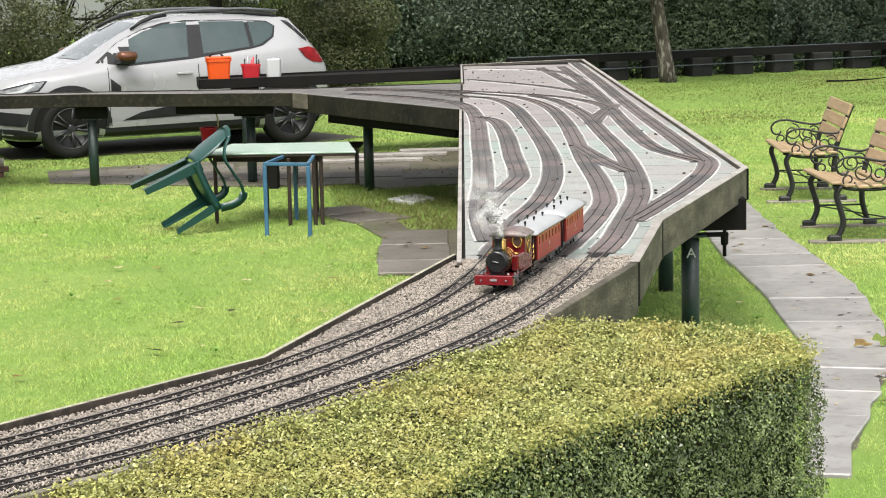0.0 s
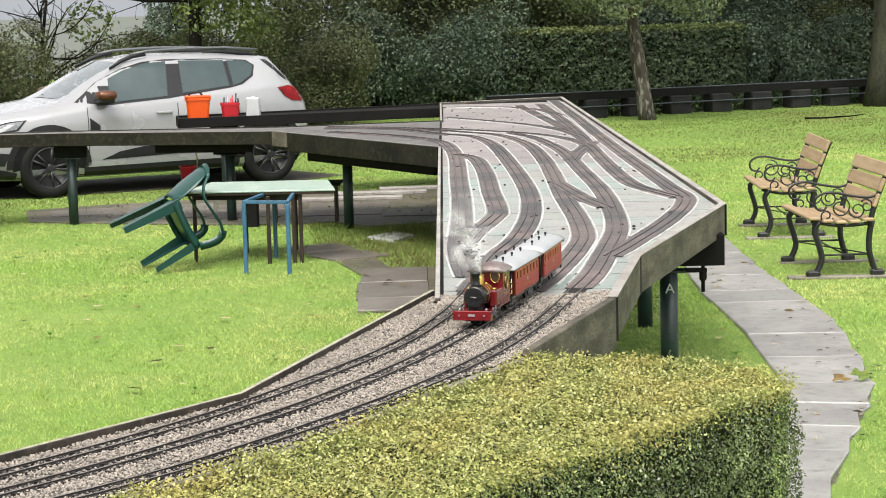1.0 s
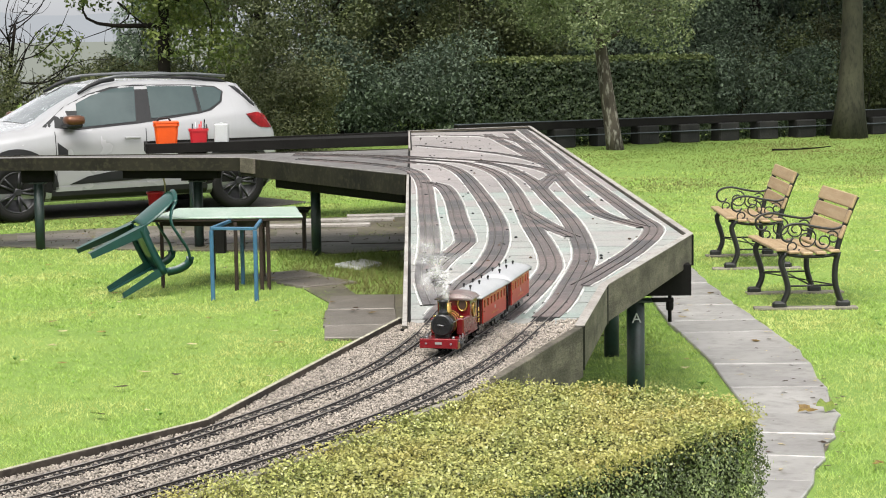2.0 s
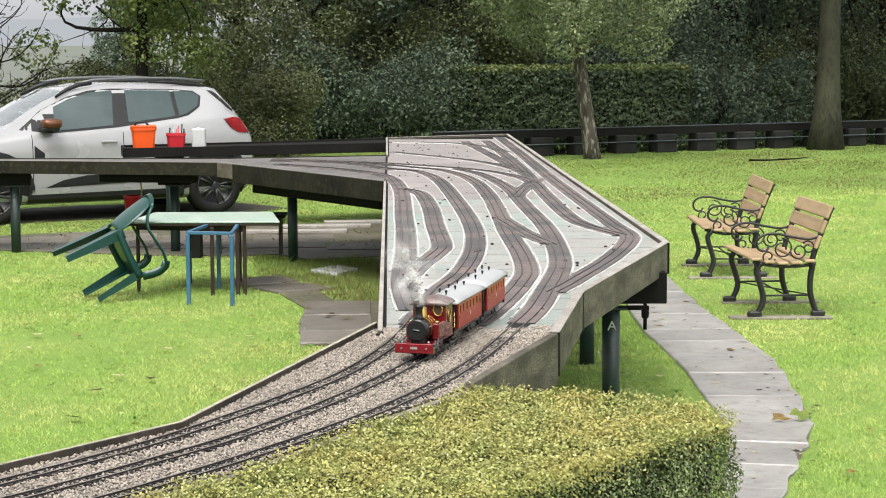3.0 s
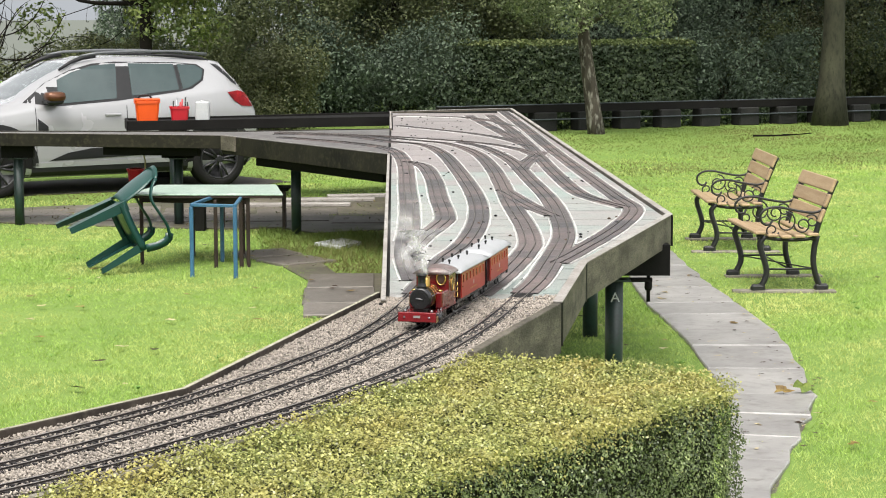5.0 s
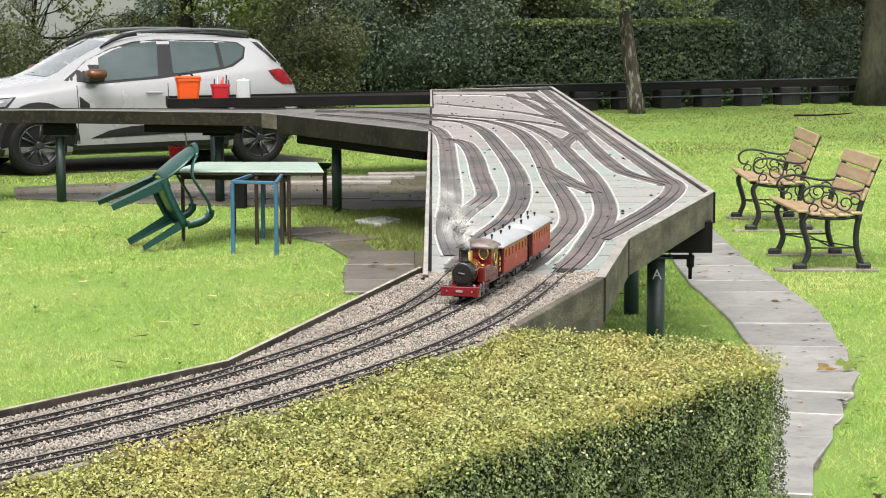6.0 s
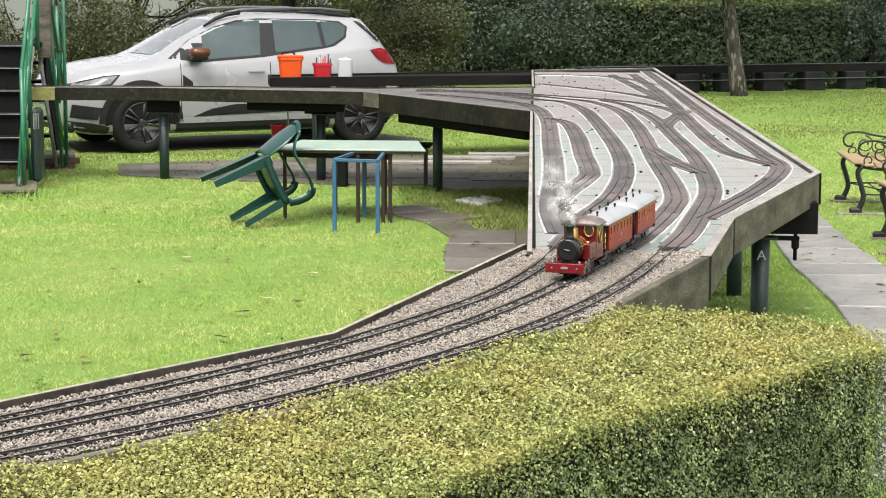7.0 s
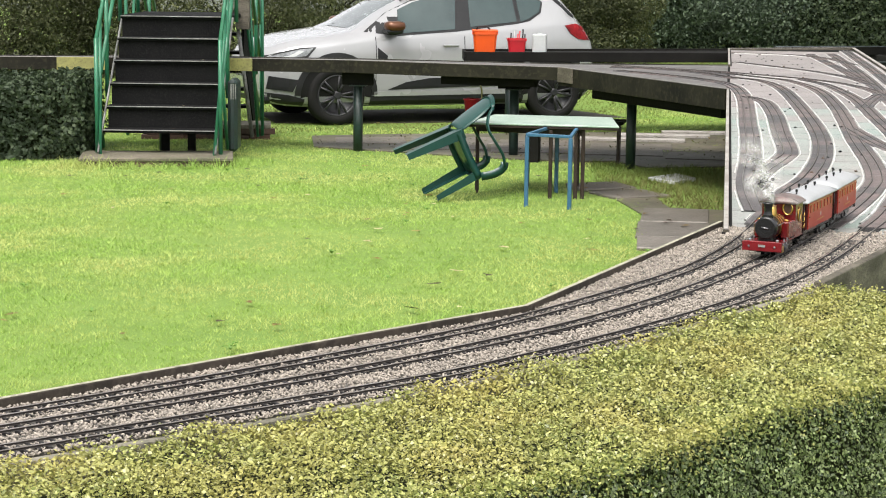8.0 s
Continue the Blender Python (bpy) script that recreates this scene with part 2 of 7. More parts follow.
M_BLACKWOOD = mat("creosoted_timber", (0.006, 0.0056, 0.0052), (0.010, 0.0095, 0.0085), 3.0, 0.7, 0.25, 40, spec=0.1)
M_FELT = felt("mineral_felt", (0.225, 0.285, 0.262), (0.31, 0.28, 0.27), (0.09, 0.095, 0.09))
M_BED = mat("track_felt", (0.18, 0.135, 0.126), (0.112, 0.092, 0.088), 3.0, 0.55, 0.5, 45, c=(0.055, 0.048, 0.047), piece=1.15, tint=(0.062, 0.058, 0.060))
M_WHITE = mat("white_mastic", (0.60, 0.59, 0.575), (0.42, 0.41, 0.395), 7.0, 0.6, 0.3, 30, c=(0.26, 0.25, 0.24))
M_RAILHEAD = mat("rail_head_steel", (0.34, 0.31, 0.29), (0.22, 0.19, 0.17), 5.0, 0.35, 0.0, 60, metal=0.85, c=(0.16, 0.13, 0.11))
M_LICHEN = mat("lichened_timber", (0.33, 0.31, 0.24), (0.24, 0.23, 0.17), 6.0, 0.75, 0.4, 40, c=(0.12, 0.11, 0.08))
M_TROUGHWOOD = mat("dark_brown_timber", (0.045, 0.036, 0.028), (0.024, 0.020, 0.016), 5.0, 0.7, 0.4, 30, c=(0.075, 0.062, 0.05), spec=0.25)
M_RAIL = mat("rail_steel", (0.020, 0.017, 0.016), (0.036, 0.030, 0.027), 6.0, 0.5, 0.1, 60, metal=0.3)
M_SLEEPER = mat("black_sleeper", (0.016, 0.015, 0.016), (0.030, 0.027, 0.027), 8.0, 0.6, 0.2, 90, piece=0.3, spec=0.25)
M_STONE = mat("ballast_stone", (0.225, 0.197, 0.168), (0.145, 0.128, 0.112), 5.0, 0.8, 0.3, 200, island=0.75, c=(0.07, 0.064, 0.057))
M_GREENPOST = mat("green_painted_post", (0.010, 0.03, 0.026), (0.014, 0.022, 0.02), 6.0, 0.45, 0.2, 60)
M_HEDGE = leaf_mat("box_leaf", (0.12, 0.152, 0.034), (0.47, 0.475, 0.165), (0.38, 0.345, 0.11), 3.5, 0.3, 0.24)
# greener side leaves, darkened for the shade on the flanks, with bright flecks
M_HEDGESIDE = leaf_mat("box_leaf_shaded_side", (0.020, 0.040, 0.014), (0.30, 0.36, 0.15), (0.05, 0.07, 0.024), 6.0, 0.26, 0.10)
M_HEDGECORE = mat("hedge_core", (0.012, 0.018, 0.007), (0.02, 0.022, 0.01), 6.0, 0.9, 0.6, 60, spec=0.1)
# far leaves: haze is put into the colours, raised and slightly blue
M_DARKLEAF = leaf_mat("dark_leaf", (0.022, 0.036, 0.024), (0.165, 0.217, 0.14), (0.05, 0.072, 0.05), 0.5)
M_LIGHTLEAF = leaf_mat("autumn_leaf", (0.05, 0.08, 0.018), (0.17, 0.20, 0.05), (0.035, 0.055, 0.018), 0.7)
M_BARK = mat("tree_bark", (0.045, 0.046, 0.028), (0.022, 0.022, 0.015), 3.0, 0.9, 0.8, 18, stretch=(1, 1, 0.4), spec=0.2)
# dark tone for the wood's shade, raised a little for haze
M_GLOOM = mat("thicket_shade", (0.020, 0.028, 0.024), (0.032, 0.042, 0.036), 0.8, 1.0, spec=0.1)
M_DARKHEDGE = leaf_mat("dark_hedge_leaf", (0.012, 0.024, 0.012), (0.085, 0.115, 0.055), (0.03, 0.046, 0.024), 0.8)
M_MIDLEAF = leaf_mat("shrub_leaf", (0.022, 0.036, 0.013), (0.11, 0.13, 0.05), (0.05, 0.055, 0.024), 0.7)
M_BIRCHLEAF = leaf_mat("birch_leaf", (0.06, 0.09, 0.04), (0.31, 0.35, 0.18), (0.13, 0.16, 0.08), 0.9)
M_BIRCH = mat("birch_bark", (0.07, 0.06, 0.046), (0.028, 0.024, 0.018), 3.0, 0.9, 0.8, 7, stretch=(2.2, 2.2, 0.8), c=(0.30, 0.285, 0.25), spec=0.2)
M_DARKBARK = mat("dark_bark", (0.007, 0.006, 0.005), (0.012, 0.010, 0.008), 3.0, 0.95, 0.6, 25, spec=0.1)
# haze painted as an even pale emission, for the distant sheets
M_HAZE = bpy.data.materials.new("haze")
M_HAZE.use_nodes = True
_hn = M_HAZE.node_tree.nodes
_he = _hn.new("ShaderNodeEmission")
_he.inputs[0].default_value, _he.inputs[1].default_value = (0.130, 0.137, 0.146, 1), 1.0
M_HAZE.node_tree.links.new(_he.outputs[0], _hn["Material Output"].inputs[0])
M_CARPAINT = mat("silver_white_paint", (0.29, 0.29, 0.298), (0.27, 0.27, 0.278), 1.0, 0.25, 0.0, 400, metal=0.1, coat=0.6, c=(0.26, 0.26, 0.266))
M_PLASTIC = mat("black_plastic", (0.008, 0.0085, 0.0095), (0.012, 0.012, 0.013), 8.0, 0.5, 0.1, 200, spec=0.3)
M_GLASS = mat("tinted_glass", (0.040, 0.060, 0.060), (0.030, 0.045, 0.046), 1.5, 0.04, 0.0, 50, spec=0.5, c=(0.036, 0.052, 0.052))
M_TYRE = mat("tyre_rubber", (0.006, 0.006, 0.006), (0.010, 0.0095, 0.009), 10.0, 0.8, 0.2, 120, spec=0.2)
M_ALLOY = mat("dark_alloy", (0.016, 0.016, 0.018), (0.024, 0.024, 0.026), 6.0, 0.4, 0.0, 100, metal=0.1, spec=0.35)
M_BRIGHT = mat("machined_alloy", (0.30, 0.30, 0.31), (0.22, 0.22, 0.23), 8.0, 0.35, 0.0, 100, metal=0.9)
M_COPPER = mat("copper_paint", (0.115, 0.045, 0.02), (0.085, 0.034, 0.015), 4.0, 0.35, 0.0, 100, metal=0.4)
M_LENSRED = mat("red_lens", (0.26, 0.004, 0.007), (0.10, 0.003, 0.005), 9.0, 0.35, 0.0, 40, spec=0.2)
M_LENSCLEAR = mat("clear_lens", (0.26, 0.27, 0.28), (0.10, 0.105, 0.11), 14.0, 0.15, 0.0, 60)
M_CASTIRON = mat("black_cast_iron", (0.006, 0.0065, 0.007), (0.010, 0.010, 0.010), 9.0, 0.4, 0.2, 90)
M_SLAT = mat("varnished_slat", (0.40, 0.29, 0.17), (0.31, 0.215, 0.12), 3.0, 0.45, 0.2, 60, stretch=(8, 1, 8), c=(0.22, 0.14, 0.075), piece=0.25)
M_CHAIR = mat("dark_green_plastic", (0.0035, 0.034, 0.028), (0.005, 0.044, 0.037), 3.0, 0.33, 0.05, 150)
M_TABLETOP = mat("faded_green_paint", (0.26, 0.35, 0.29), (0.36, 0.42, 0.37), 3.5, 0.35, 0.2, 30, c=(0.17, 0.25, 0.2))
M_BROWN = mat("brown_painted_steel", (0.022, 0.015, 0.012), (0.034, 0.021, 0.017), 6.0, 0.5, 0.2, 90, spec=0.3)
M_BLUE = mat("blue_painted_steel", (0.022, 0.085, 0.16), (0.032, 0.11, 0.19), 6.0, 0.45, 0.2, 90)
M_ORANGE = mat("orange_plastic", (0.62, 0.075, 0.005), (0.56, 0.065, 0.004), 5.0, 0.4, 0.0, 120)
M_RED = mat("red_plastic", (0.42, 0.012, 0.02), (0.34, 0.009, 0.016), 5.0, 0.4, 0.0, 120)
M_WHITEPLASTIC = mat("white_plastic", (0.42, 0.43, 0.43), (0.36, 0.37, 0.375), 5.0, 0.35, 0.0, 120)
M_GREENRAIL = mat("green_handrail_paint", (0.016, 0.115, 0.058), (0.028, 0.16, 0.085), 5.0, 0.35, 0.15, 90)
M_STEP = mat("bitumen_step", (0.0035, 0.0035, 0.004), (0.007, 0.007, 0.007), 5.0, 0.8, 0.3, 60, spec=0.12, c=(0.014, 0.014, 0.013))
M_NOSING = mat("worn_step_nosing", (0.26, 0.26, 0.25), (0.12, 0.12, 0.115), 9.0, 0.5, 0.2, 60)
M_CONCRETE = mat("old_concrete", (0.22, 0.20, 0.16), (0.12, 0.11, 0.085), 3.0, 0.85, 0.5, 30, c=(0.07, 0.07, 0.05))
M_SLABTOP = mat("mossy_slab", (0.15, 0.125, 0.095), (0.085, 0.08, 0.05), 3.0, 0.8, 0.5, 30, c=(0.05, 0.05, 0.03))
M_BRICK = mat("dark_brick", (0.11, 0.055, 0.04), (0.07, 0.045, 0.035), 4.0, 0.85, 0.4, 60, piece=0.4)
M_MOSS = mat("mossy_timber", (0.30, 0.29, 0.09), (0.20, 0.19, 0.07), 5.0, 0.8, 0.4, 50)
M_LOCORED = mat("maroon_enamel", (0.115, 0.004, 0.006), (0.09, 0.0035, 0.005), 6.0, 0.25, 0.0, 200, coat=0.3)
M_BEAMRED = mat("buffer_beam_red", (0.15, 0.004, 0.008), (0.12, 0.0035, 0.006), 6.0, 0.25, 0.0, 200, coat=0.3)
M_COACHRED = mat("coach_red", (0.33, 0.026, 0.018), (0.28, 0.021, 0.015), 6.0, 0.35, 0.0, 200)
M_COACHDARK = mat("coach_end_red", (0.08, 0.008, 0.007), (0.06, 0.006, 0.006), 6.0, 0.4, 0.0, 200)
M_ROOFGREY = mat("coach_roof_grey", (0.33, 0.335, 0.35), (0.30, 0.305, 0.318), 6.0, 0.45, 0.02, 150, c=(0.27, 0.27, 0.28))
# dark red roof with the sky's pale reflection mixed into its colour
M_CABROOF = mat("cab_roof_sky_sheen", (0.20, 0.175, 0.165), (0.12, 0.075, 0.07), 14.0, 0.3, 0.0, 150, c=(0.10, 0.05, 0.05))
M_BRASS = mat("polished_brass", (0.55, 0.36, 0.12), (0.45, 0.28, 0.08), 8.0, 0.28, 0.0, 150, metal=1.0)
M_LOCOBLACK = mat("loco_black", (0.007, 0.007, 0.008), (0.011, 0.011, 0.012), 8.0, 0.25, 0.0, 200, spec=0.4)
M_TAN = mat("window_wood", (0.42, 0.22, 0.07), (0.34, 0.17, 0.05), 8.0, 0.4, 0.05, 150)
M_INSIDE = mat("coach_inside", (0.05, 0.025, 0.015), (0.03, 0.018, 0.012), 8.0, 0.5)
M_LEAFYELLOW = mat("fallen_leaf", (0.40, 0.30, 0.07), (0.22, 0.13, 0.04), 30.0, 0.6, 0.2, 90, piece=0.6)
M_LEAFPALE = mat("pale_fallen_leaf", (0.62, 0.54, 0.36), (0.48, 0.40, 0.22), 30.0, 0.6, 0.2, 90, piece=0.4)
M_SLATE = mat("wet_slate", (0.55, 0.56, 0.56), (0.42, 0.43, 0.43), 5.0, 0.25, 0.1, 60)
M_BALLASTBED = mat("ballast_bed", (0.11, 0.10, 0.087), (0.07, 0.064, 0.057), 30.0, 0.9, 0.6, 150)
M_FELTFAR = felt("mineral_felt_far", (0.20, 0.186, 0.18), (0.285, 0.255, 0.25), (0.08, 0.074, 0.072))
M_LEAFBROWN = mat("brown_fallen_leaf", (0.09, 0.05, 0.025), (0.05, 0.03, 0.018), 30.0, 0.7, 0.2, 90, piece=0.4)
M_LEAFGREEN = mat("green_fallen_leaf", (0.26, 0.32, 0.06), (0.16, 0.24, 0.04), 20.0, 0.5, 0.2, 90)
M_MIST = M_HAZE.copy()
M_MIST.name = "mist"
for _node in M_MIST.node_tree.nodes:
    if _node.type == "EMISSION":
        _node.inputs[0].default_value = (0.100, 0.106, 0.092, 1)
M_REED = leaf_mat("pale_shrub_leaf", (0.022, 0.034, 0.013), (0.125, 0.135, 0.055), (0.055, 0.062, 0.028), 0.7)
M_PATIO = mat("mossy_flag", (0.195, 0.17, 0.148), (0.115, 0.102, 0.085), 2.6, 0.42, 0.3, 40, c=(0.07, 0.066, 0.05), piece=0.35)
# near-black ground tone for the shadow under the car
M_CARSHADE = mat("car_shadow_tone", (0.022, 0.019, 0.015), (0.035, 0.03, 0.022), 2.0, 0.8, 0.6, 40)
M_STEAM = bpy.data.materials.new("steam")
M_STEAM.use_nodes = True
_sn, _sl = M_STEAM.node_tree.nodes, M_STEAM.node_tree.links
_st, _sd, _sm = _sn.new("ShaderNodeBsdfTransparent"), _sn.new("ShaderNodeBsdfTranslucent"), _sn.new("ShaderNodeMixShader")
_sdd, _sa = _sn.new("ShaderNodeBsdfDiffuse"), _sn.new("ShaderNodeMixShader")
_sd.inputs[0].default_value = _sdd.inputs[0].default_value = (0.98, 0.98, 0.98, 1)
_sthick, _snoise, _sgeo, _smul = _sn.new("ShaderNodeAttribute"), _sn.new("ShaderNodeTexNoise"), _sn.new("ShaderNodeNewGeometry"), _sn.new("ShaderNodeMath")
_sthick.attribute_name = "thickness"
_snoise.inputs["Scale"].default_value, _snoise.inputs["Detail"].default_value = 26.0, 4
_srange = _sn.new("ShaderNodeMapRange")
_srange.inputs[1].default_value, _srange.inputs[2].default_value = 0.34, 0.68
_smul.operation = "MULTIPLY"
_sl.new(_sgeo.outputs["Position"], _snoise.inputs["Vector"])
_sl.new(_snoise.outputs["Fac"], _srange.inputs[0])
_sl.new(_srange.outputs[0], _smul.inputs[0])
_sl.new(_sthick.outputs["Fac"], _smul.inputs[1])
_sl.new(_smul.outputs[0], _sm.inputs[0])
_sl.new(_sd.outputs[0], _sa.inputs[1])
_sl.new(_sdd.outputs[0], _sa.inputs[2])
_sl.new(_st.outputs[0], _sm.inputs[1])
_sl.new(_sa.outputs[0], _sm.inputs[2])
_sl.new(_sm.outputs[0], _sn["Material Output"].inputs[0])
# the sky's reflection is put into the base colour as pale patches
M_WINDSCREEN = mat("windscreen_sky_glass", (0.12, 0.135, 0.14), (0.07, 0.08, 0.083), 3.0, 0.05, 0.0, 12, spec=0.8, c=(0.19, 0.21, 0.215))
M_ARMDECK = mat("viaduct_felt", (0.13, 0.122, 0.118), (0.085, 0.08, 0.078), 4.0, 0.6, 0.5, 30, c=(0.05, 0.047, 0.045))
# lighter copy of the dark hedge leaf, for the lit band along the top
M_HEDGELIT = leaf_mat("hedge_lit_top_leaf", (0.05, 0.075, 0.025), (0.20, 0.23, 0.09), (0.09, 0.12, 0.04), 0.8)
M_RAILBAR = mat("grey_rail_bar", (0.11, 0.115, 0.12), (0.09, 0.095, 0.10), 5.0, 0.4, 0.0, 100, metal=0.3)

# ---------------------------------------------------------------- ground
TOP = 0.872      # top of the board's edge timbers
DECK = 0.852     # the felted deck
RAIL = 0.866     # top of the rails

bm = bmesh.new()
bmesh.ops.create_grid(bm, x_segments=60, y_segments=60, size=40)
for v in bm.verts:
    v.co.y += 30
    v.co.z = 0.012 * noise.noise(Vector((v.co.x * 0.5, v.co.y * 0.5, 0)))
outer = bmesh.ops.extrude_edge_only(bm, edges=[e for e in bm.edges if e.is_boundary])["geom"]
for v in outer:
    if isinstance(v, bmesh.types.BMVert):
        v.co.x, v.co.y, v.co.z = v.co.x * 40, 30 + (v.co.y - 30) * 40, -0.5
ground = solid("ground", bm, M_LAWN, "green lawn with scattered leaves", "ground", kind="structure", smooth=True)

# the curved flagged path beside the benches
PATH_MID = [(1.15, 7.3), (1.37, 8.4), (1.62, 9.6), (1.68, 10.6), (1.70, 11.8), (1.62, 13.2), (1.60, 14.7), (1.66, 16.5), (1.75, 19.0)]
PATH_HALF = [0.10, 0.17, 0.27, 0.31, 0.31, 0.26, 0.20, 0.2, 0.2]


def path_outline():
    line = glide(PATH_MID, 0.25)
    t = np.linspace(0, 1, len(line))
    half = np.interp(t, np.linspace(0, 1, len(PATH_HALF)), PATH_HALF)
    return line, sides(line), half


line, side, half = path_outline()
PATH_POLY = [tuple(p - n * h) for p, n, h in zip(line, side, half)] + [tuple(p + n * h) for p, n, h in zip(line, side, half)][::-1]
pavement = thing("pavement", "narrow curved path of grey concrete flags, wet", "path", kind="structure")
bm = prism(inset(PATH_POLY, 0.03), -0.05, 0.003)
part("bed", bm, M_MUD, pavement)

# a worn paved strip behind, and a short spur of flags that runs to the board
PATIO = [(-4.79, 19.55), (-4.02, 20.0), (-2.89, 20.4), (-1.81, 20.9), (-0.2, 21.1), (0.2, 19.5), (0.1, 17.6), (-0.55, 17.7), (-1.19, 17.4), (-1.55, 17.9), (-1.95, 17.8), (-2.8, 17.9), (-3.7, 18.2), (-4.5, 18.45)]
SPUR = [(-1.75, 15.75), (-1.45, 16.2), (-1.07, 15.6), (-0.85, 14.62), (-0.40, 14.58), (-0.30, 12.6), (-0.66, 12.45), (-0.9, 12.45), (-1.02, 14.19), (-1.34, 15.22)]
# outline of the dark patch that paints the car's shadow on the ground
CAR_SHADE = [(-5.55, 21.0), (-4.5, 21.35), (-3.5, 21.85), (-2.25, 22.55), (-1.85, 23.0), (-2.6, 23.9), (-4.4, 23.5), (-6.1, 22.3)]
solid("bare_earth", prism(CAR_SHADE, -0.05, 0.010), M_CARSHADE, "dark ground patch for the shadow under the car", "ground", kind="structure")
patio = thing("patio", "muddy worn paved area under the railway", "paving", kind="structure")
part("bed", prism(PATIO, -0.05, 0.014), M_MUD, patio)
part("bed", prism(SPUR, -0.05, 0.012), M_MUD, patio)

# ---------------------------------------------------------------- the raised railway board
BOARD = [(-0.241, 7.187), (-0.469, 15.14), (-0.666, 22.14), (0.724, 22.89), (1.184, 10.39), (0.583, 8.307), (0.411, 7.132)]
board = thing("railway_board", "raised model railway board with pale felt deck", "railway board")
part("deck", prism(BOARD, DECK - 0.03, DECK), M_BLACKWOOD, board)


def plank(a, b, z0, z1, thick, shift=0.0, bevel=0.003, over=0.0):
    """A timber on edge from a to b, its face set to the right of the way by shift."""
    a, b = Vector((*a, 0)), Vector((*b, 0))
    d = (b - a).normalized()
    n = Vector((d.y, -d.x, 0))
    mid = (a + b) / 2 + n * (shift)
    ang = math.degrees(math.atan2(d.y, d.x))
    return box((b - a).length + over, thick, z1 - z0, bevel, (mid.x, mid.y, (z0 + z1) / 2), pose(0, 0, 0, 0, 0, ang))


EDGE = [((-0.241, 7.187), (-0.469, 15.14), 0.10), ((-0.56, 18.7), (-0.666, 22.14), 0.10), ((-0.666, 22.14), (0.724, 22.89), 0.08),
        ((0.724, 22.89), (1.184, 10.39), 0.16), ((1.184, 10.39), (0.583, 8.307), 0.16), ((0.583, 8.307), (0.411, 7.132), 0.16)]
for k, (a, b, deep) in enumerate(EDGE):
    slim = k < 2
    part("edge_board", plank(a, b, TOP - deep, TOP, 0.020 if slim else 0.035, 0.008 if slim else 0.0), M_TIMBER, board)
    part("edge_capping", plank(a, b, TOP, TOP + 0.004, 0.018 if slim else 0.037, 0.008 if slim else 0.0, 0.001), M_TIMBERTOP, board)
    if slim:
        # dark strip laid on the deck for the shade in the gap
        part("edge_gap", plank(a, b, DECK, DECK + 0.0052, 0.012, 0.025, 0.001), M_BLACKWOOD, board, "dark strip for the shaded gap beside the edge board")
part("edge_end", box(0.026, 0.03, 0.10, 0.002, (-0.236, 7.19, TOP - 0.06)), M_BLACKWOOD, board, "dark end of the edge board")

for (x, y, rz) in ((0.590, 8.285, 15), (0.420, 7.145, 5), (1.19, 10.37, 40)):
    part("joint_strap", box(0.030, 0.016, 0.165, 0.002, (x, y - 0.012, TOP - 0.082), pose(0, 0, 0, 0, 0, rz + 60)), M_BLACKWOOD, board, "black corner strap")
# the trough that carries three tracks round the curve
LEFT = [(-0.262, 7.38), (-0.741, 5.43), (-1.207, 4.758), (-1.713, 4.008), (-2.33, 3.20), (-3.0, 2.40)]
RIGHT = [(0.411, 7.132), (0.083, 6.07), (-0.235, 5.47), (-0.375, 5.16), (-0.53, 4.86), (-0.74, 4.54), (-0.95, 4.25), (-1.17, 3.975), (-1.36, 3.77), (-1.66, 3.42), (-2.02, 2.98), (-2.34, 2.56)]
trough = thing("railway_trough", "raised timber trough filled with stone ballast", "railway trough")
part("floor_panel", prism(LEFT[::-1] + RIGHT, DECK - 0.05, DECK - 0.016), M_BLACKWOOD, trough)
for a, b in zip(LEFT, LEFT[1:]):
    part("edge_board", plank(a, b, TOP - 0.12, TOP + 0.004, 0.015, -0.004, 0.002, 0.006), M_TROUGHWOOD, trough)
    part("edge_capping", plank(a, b, TOP + 0.004, TOP + 0.0055, 0.013, -0.004, 0.0005, 0.004), M_LICHEN, trough, "bleached lichened top edge")
for k, (a, b) in enumerate(zip(RIGHT, RIGHT[1:])):
    part("edge_board", plank(a, b, TOP - 0.19, TOP if k == 0 else DECK - 0.002, 0.030 if k == 0 else 0.022), M_TIMBER if k == 0 else M_CONCRETE, trough)

# the two arms that leave the board to the far side
ARM_F = [(-0.469, 15.14), (-2.03, 17.62), (-4.07, 18.06), (-5.3, 17.98), (-7.2, 17.45), (-9.6, 16.7)]
ARM_B = [(-0.57, 18.9), (-2.1, 18.5), (-4.1, 18.62), (-5.4, 18.5), (-7.35, 17.95), (-9.8, 17.2)]
arm = thing("railway_viaduct", "raised dark timber railway viaduct with felted top", "railway viaduct")
part("deck", prism(ARM_F + ARM_B[::-1], DECK - 0.03, DECK + 0.002), M_ARMDECK, arm)
for k, (a, b) in enumerate(zip(ARM_F, ARM_F[1:])):
    part("edge_board", plank(a, b, TOP - (0.16 if k == 0 else 0.118), TOP, 0.035), M_ARMWOOD, arm)
    part("edge_capping", plank(a, b, TOP, TOP + 0.003, 0.012, 0.010, 0.0005), M_TIMBERTOP, arm)
part("patched_board", plank((-4.98, 17.96), (-5.28, 17.94), TOP - 0.116, TOP + 0.003, 0.03, -0.012), M_MOSS, arm, "pale mossy length of edge board")
part("patched_board", plank((-6.3, 17.66), (-6.75, 17.53), TOP - 0.116, TOP + 0.003, 0.03, -0.012), M_MOSS, arm, "pale mossy length of edge board")
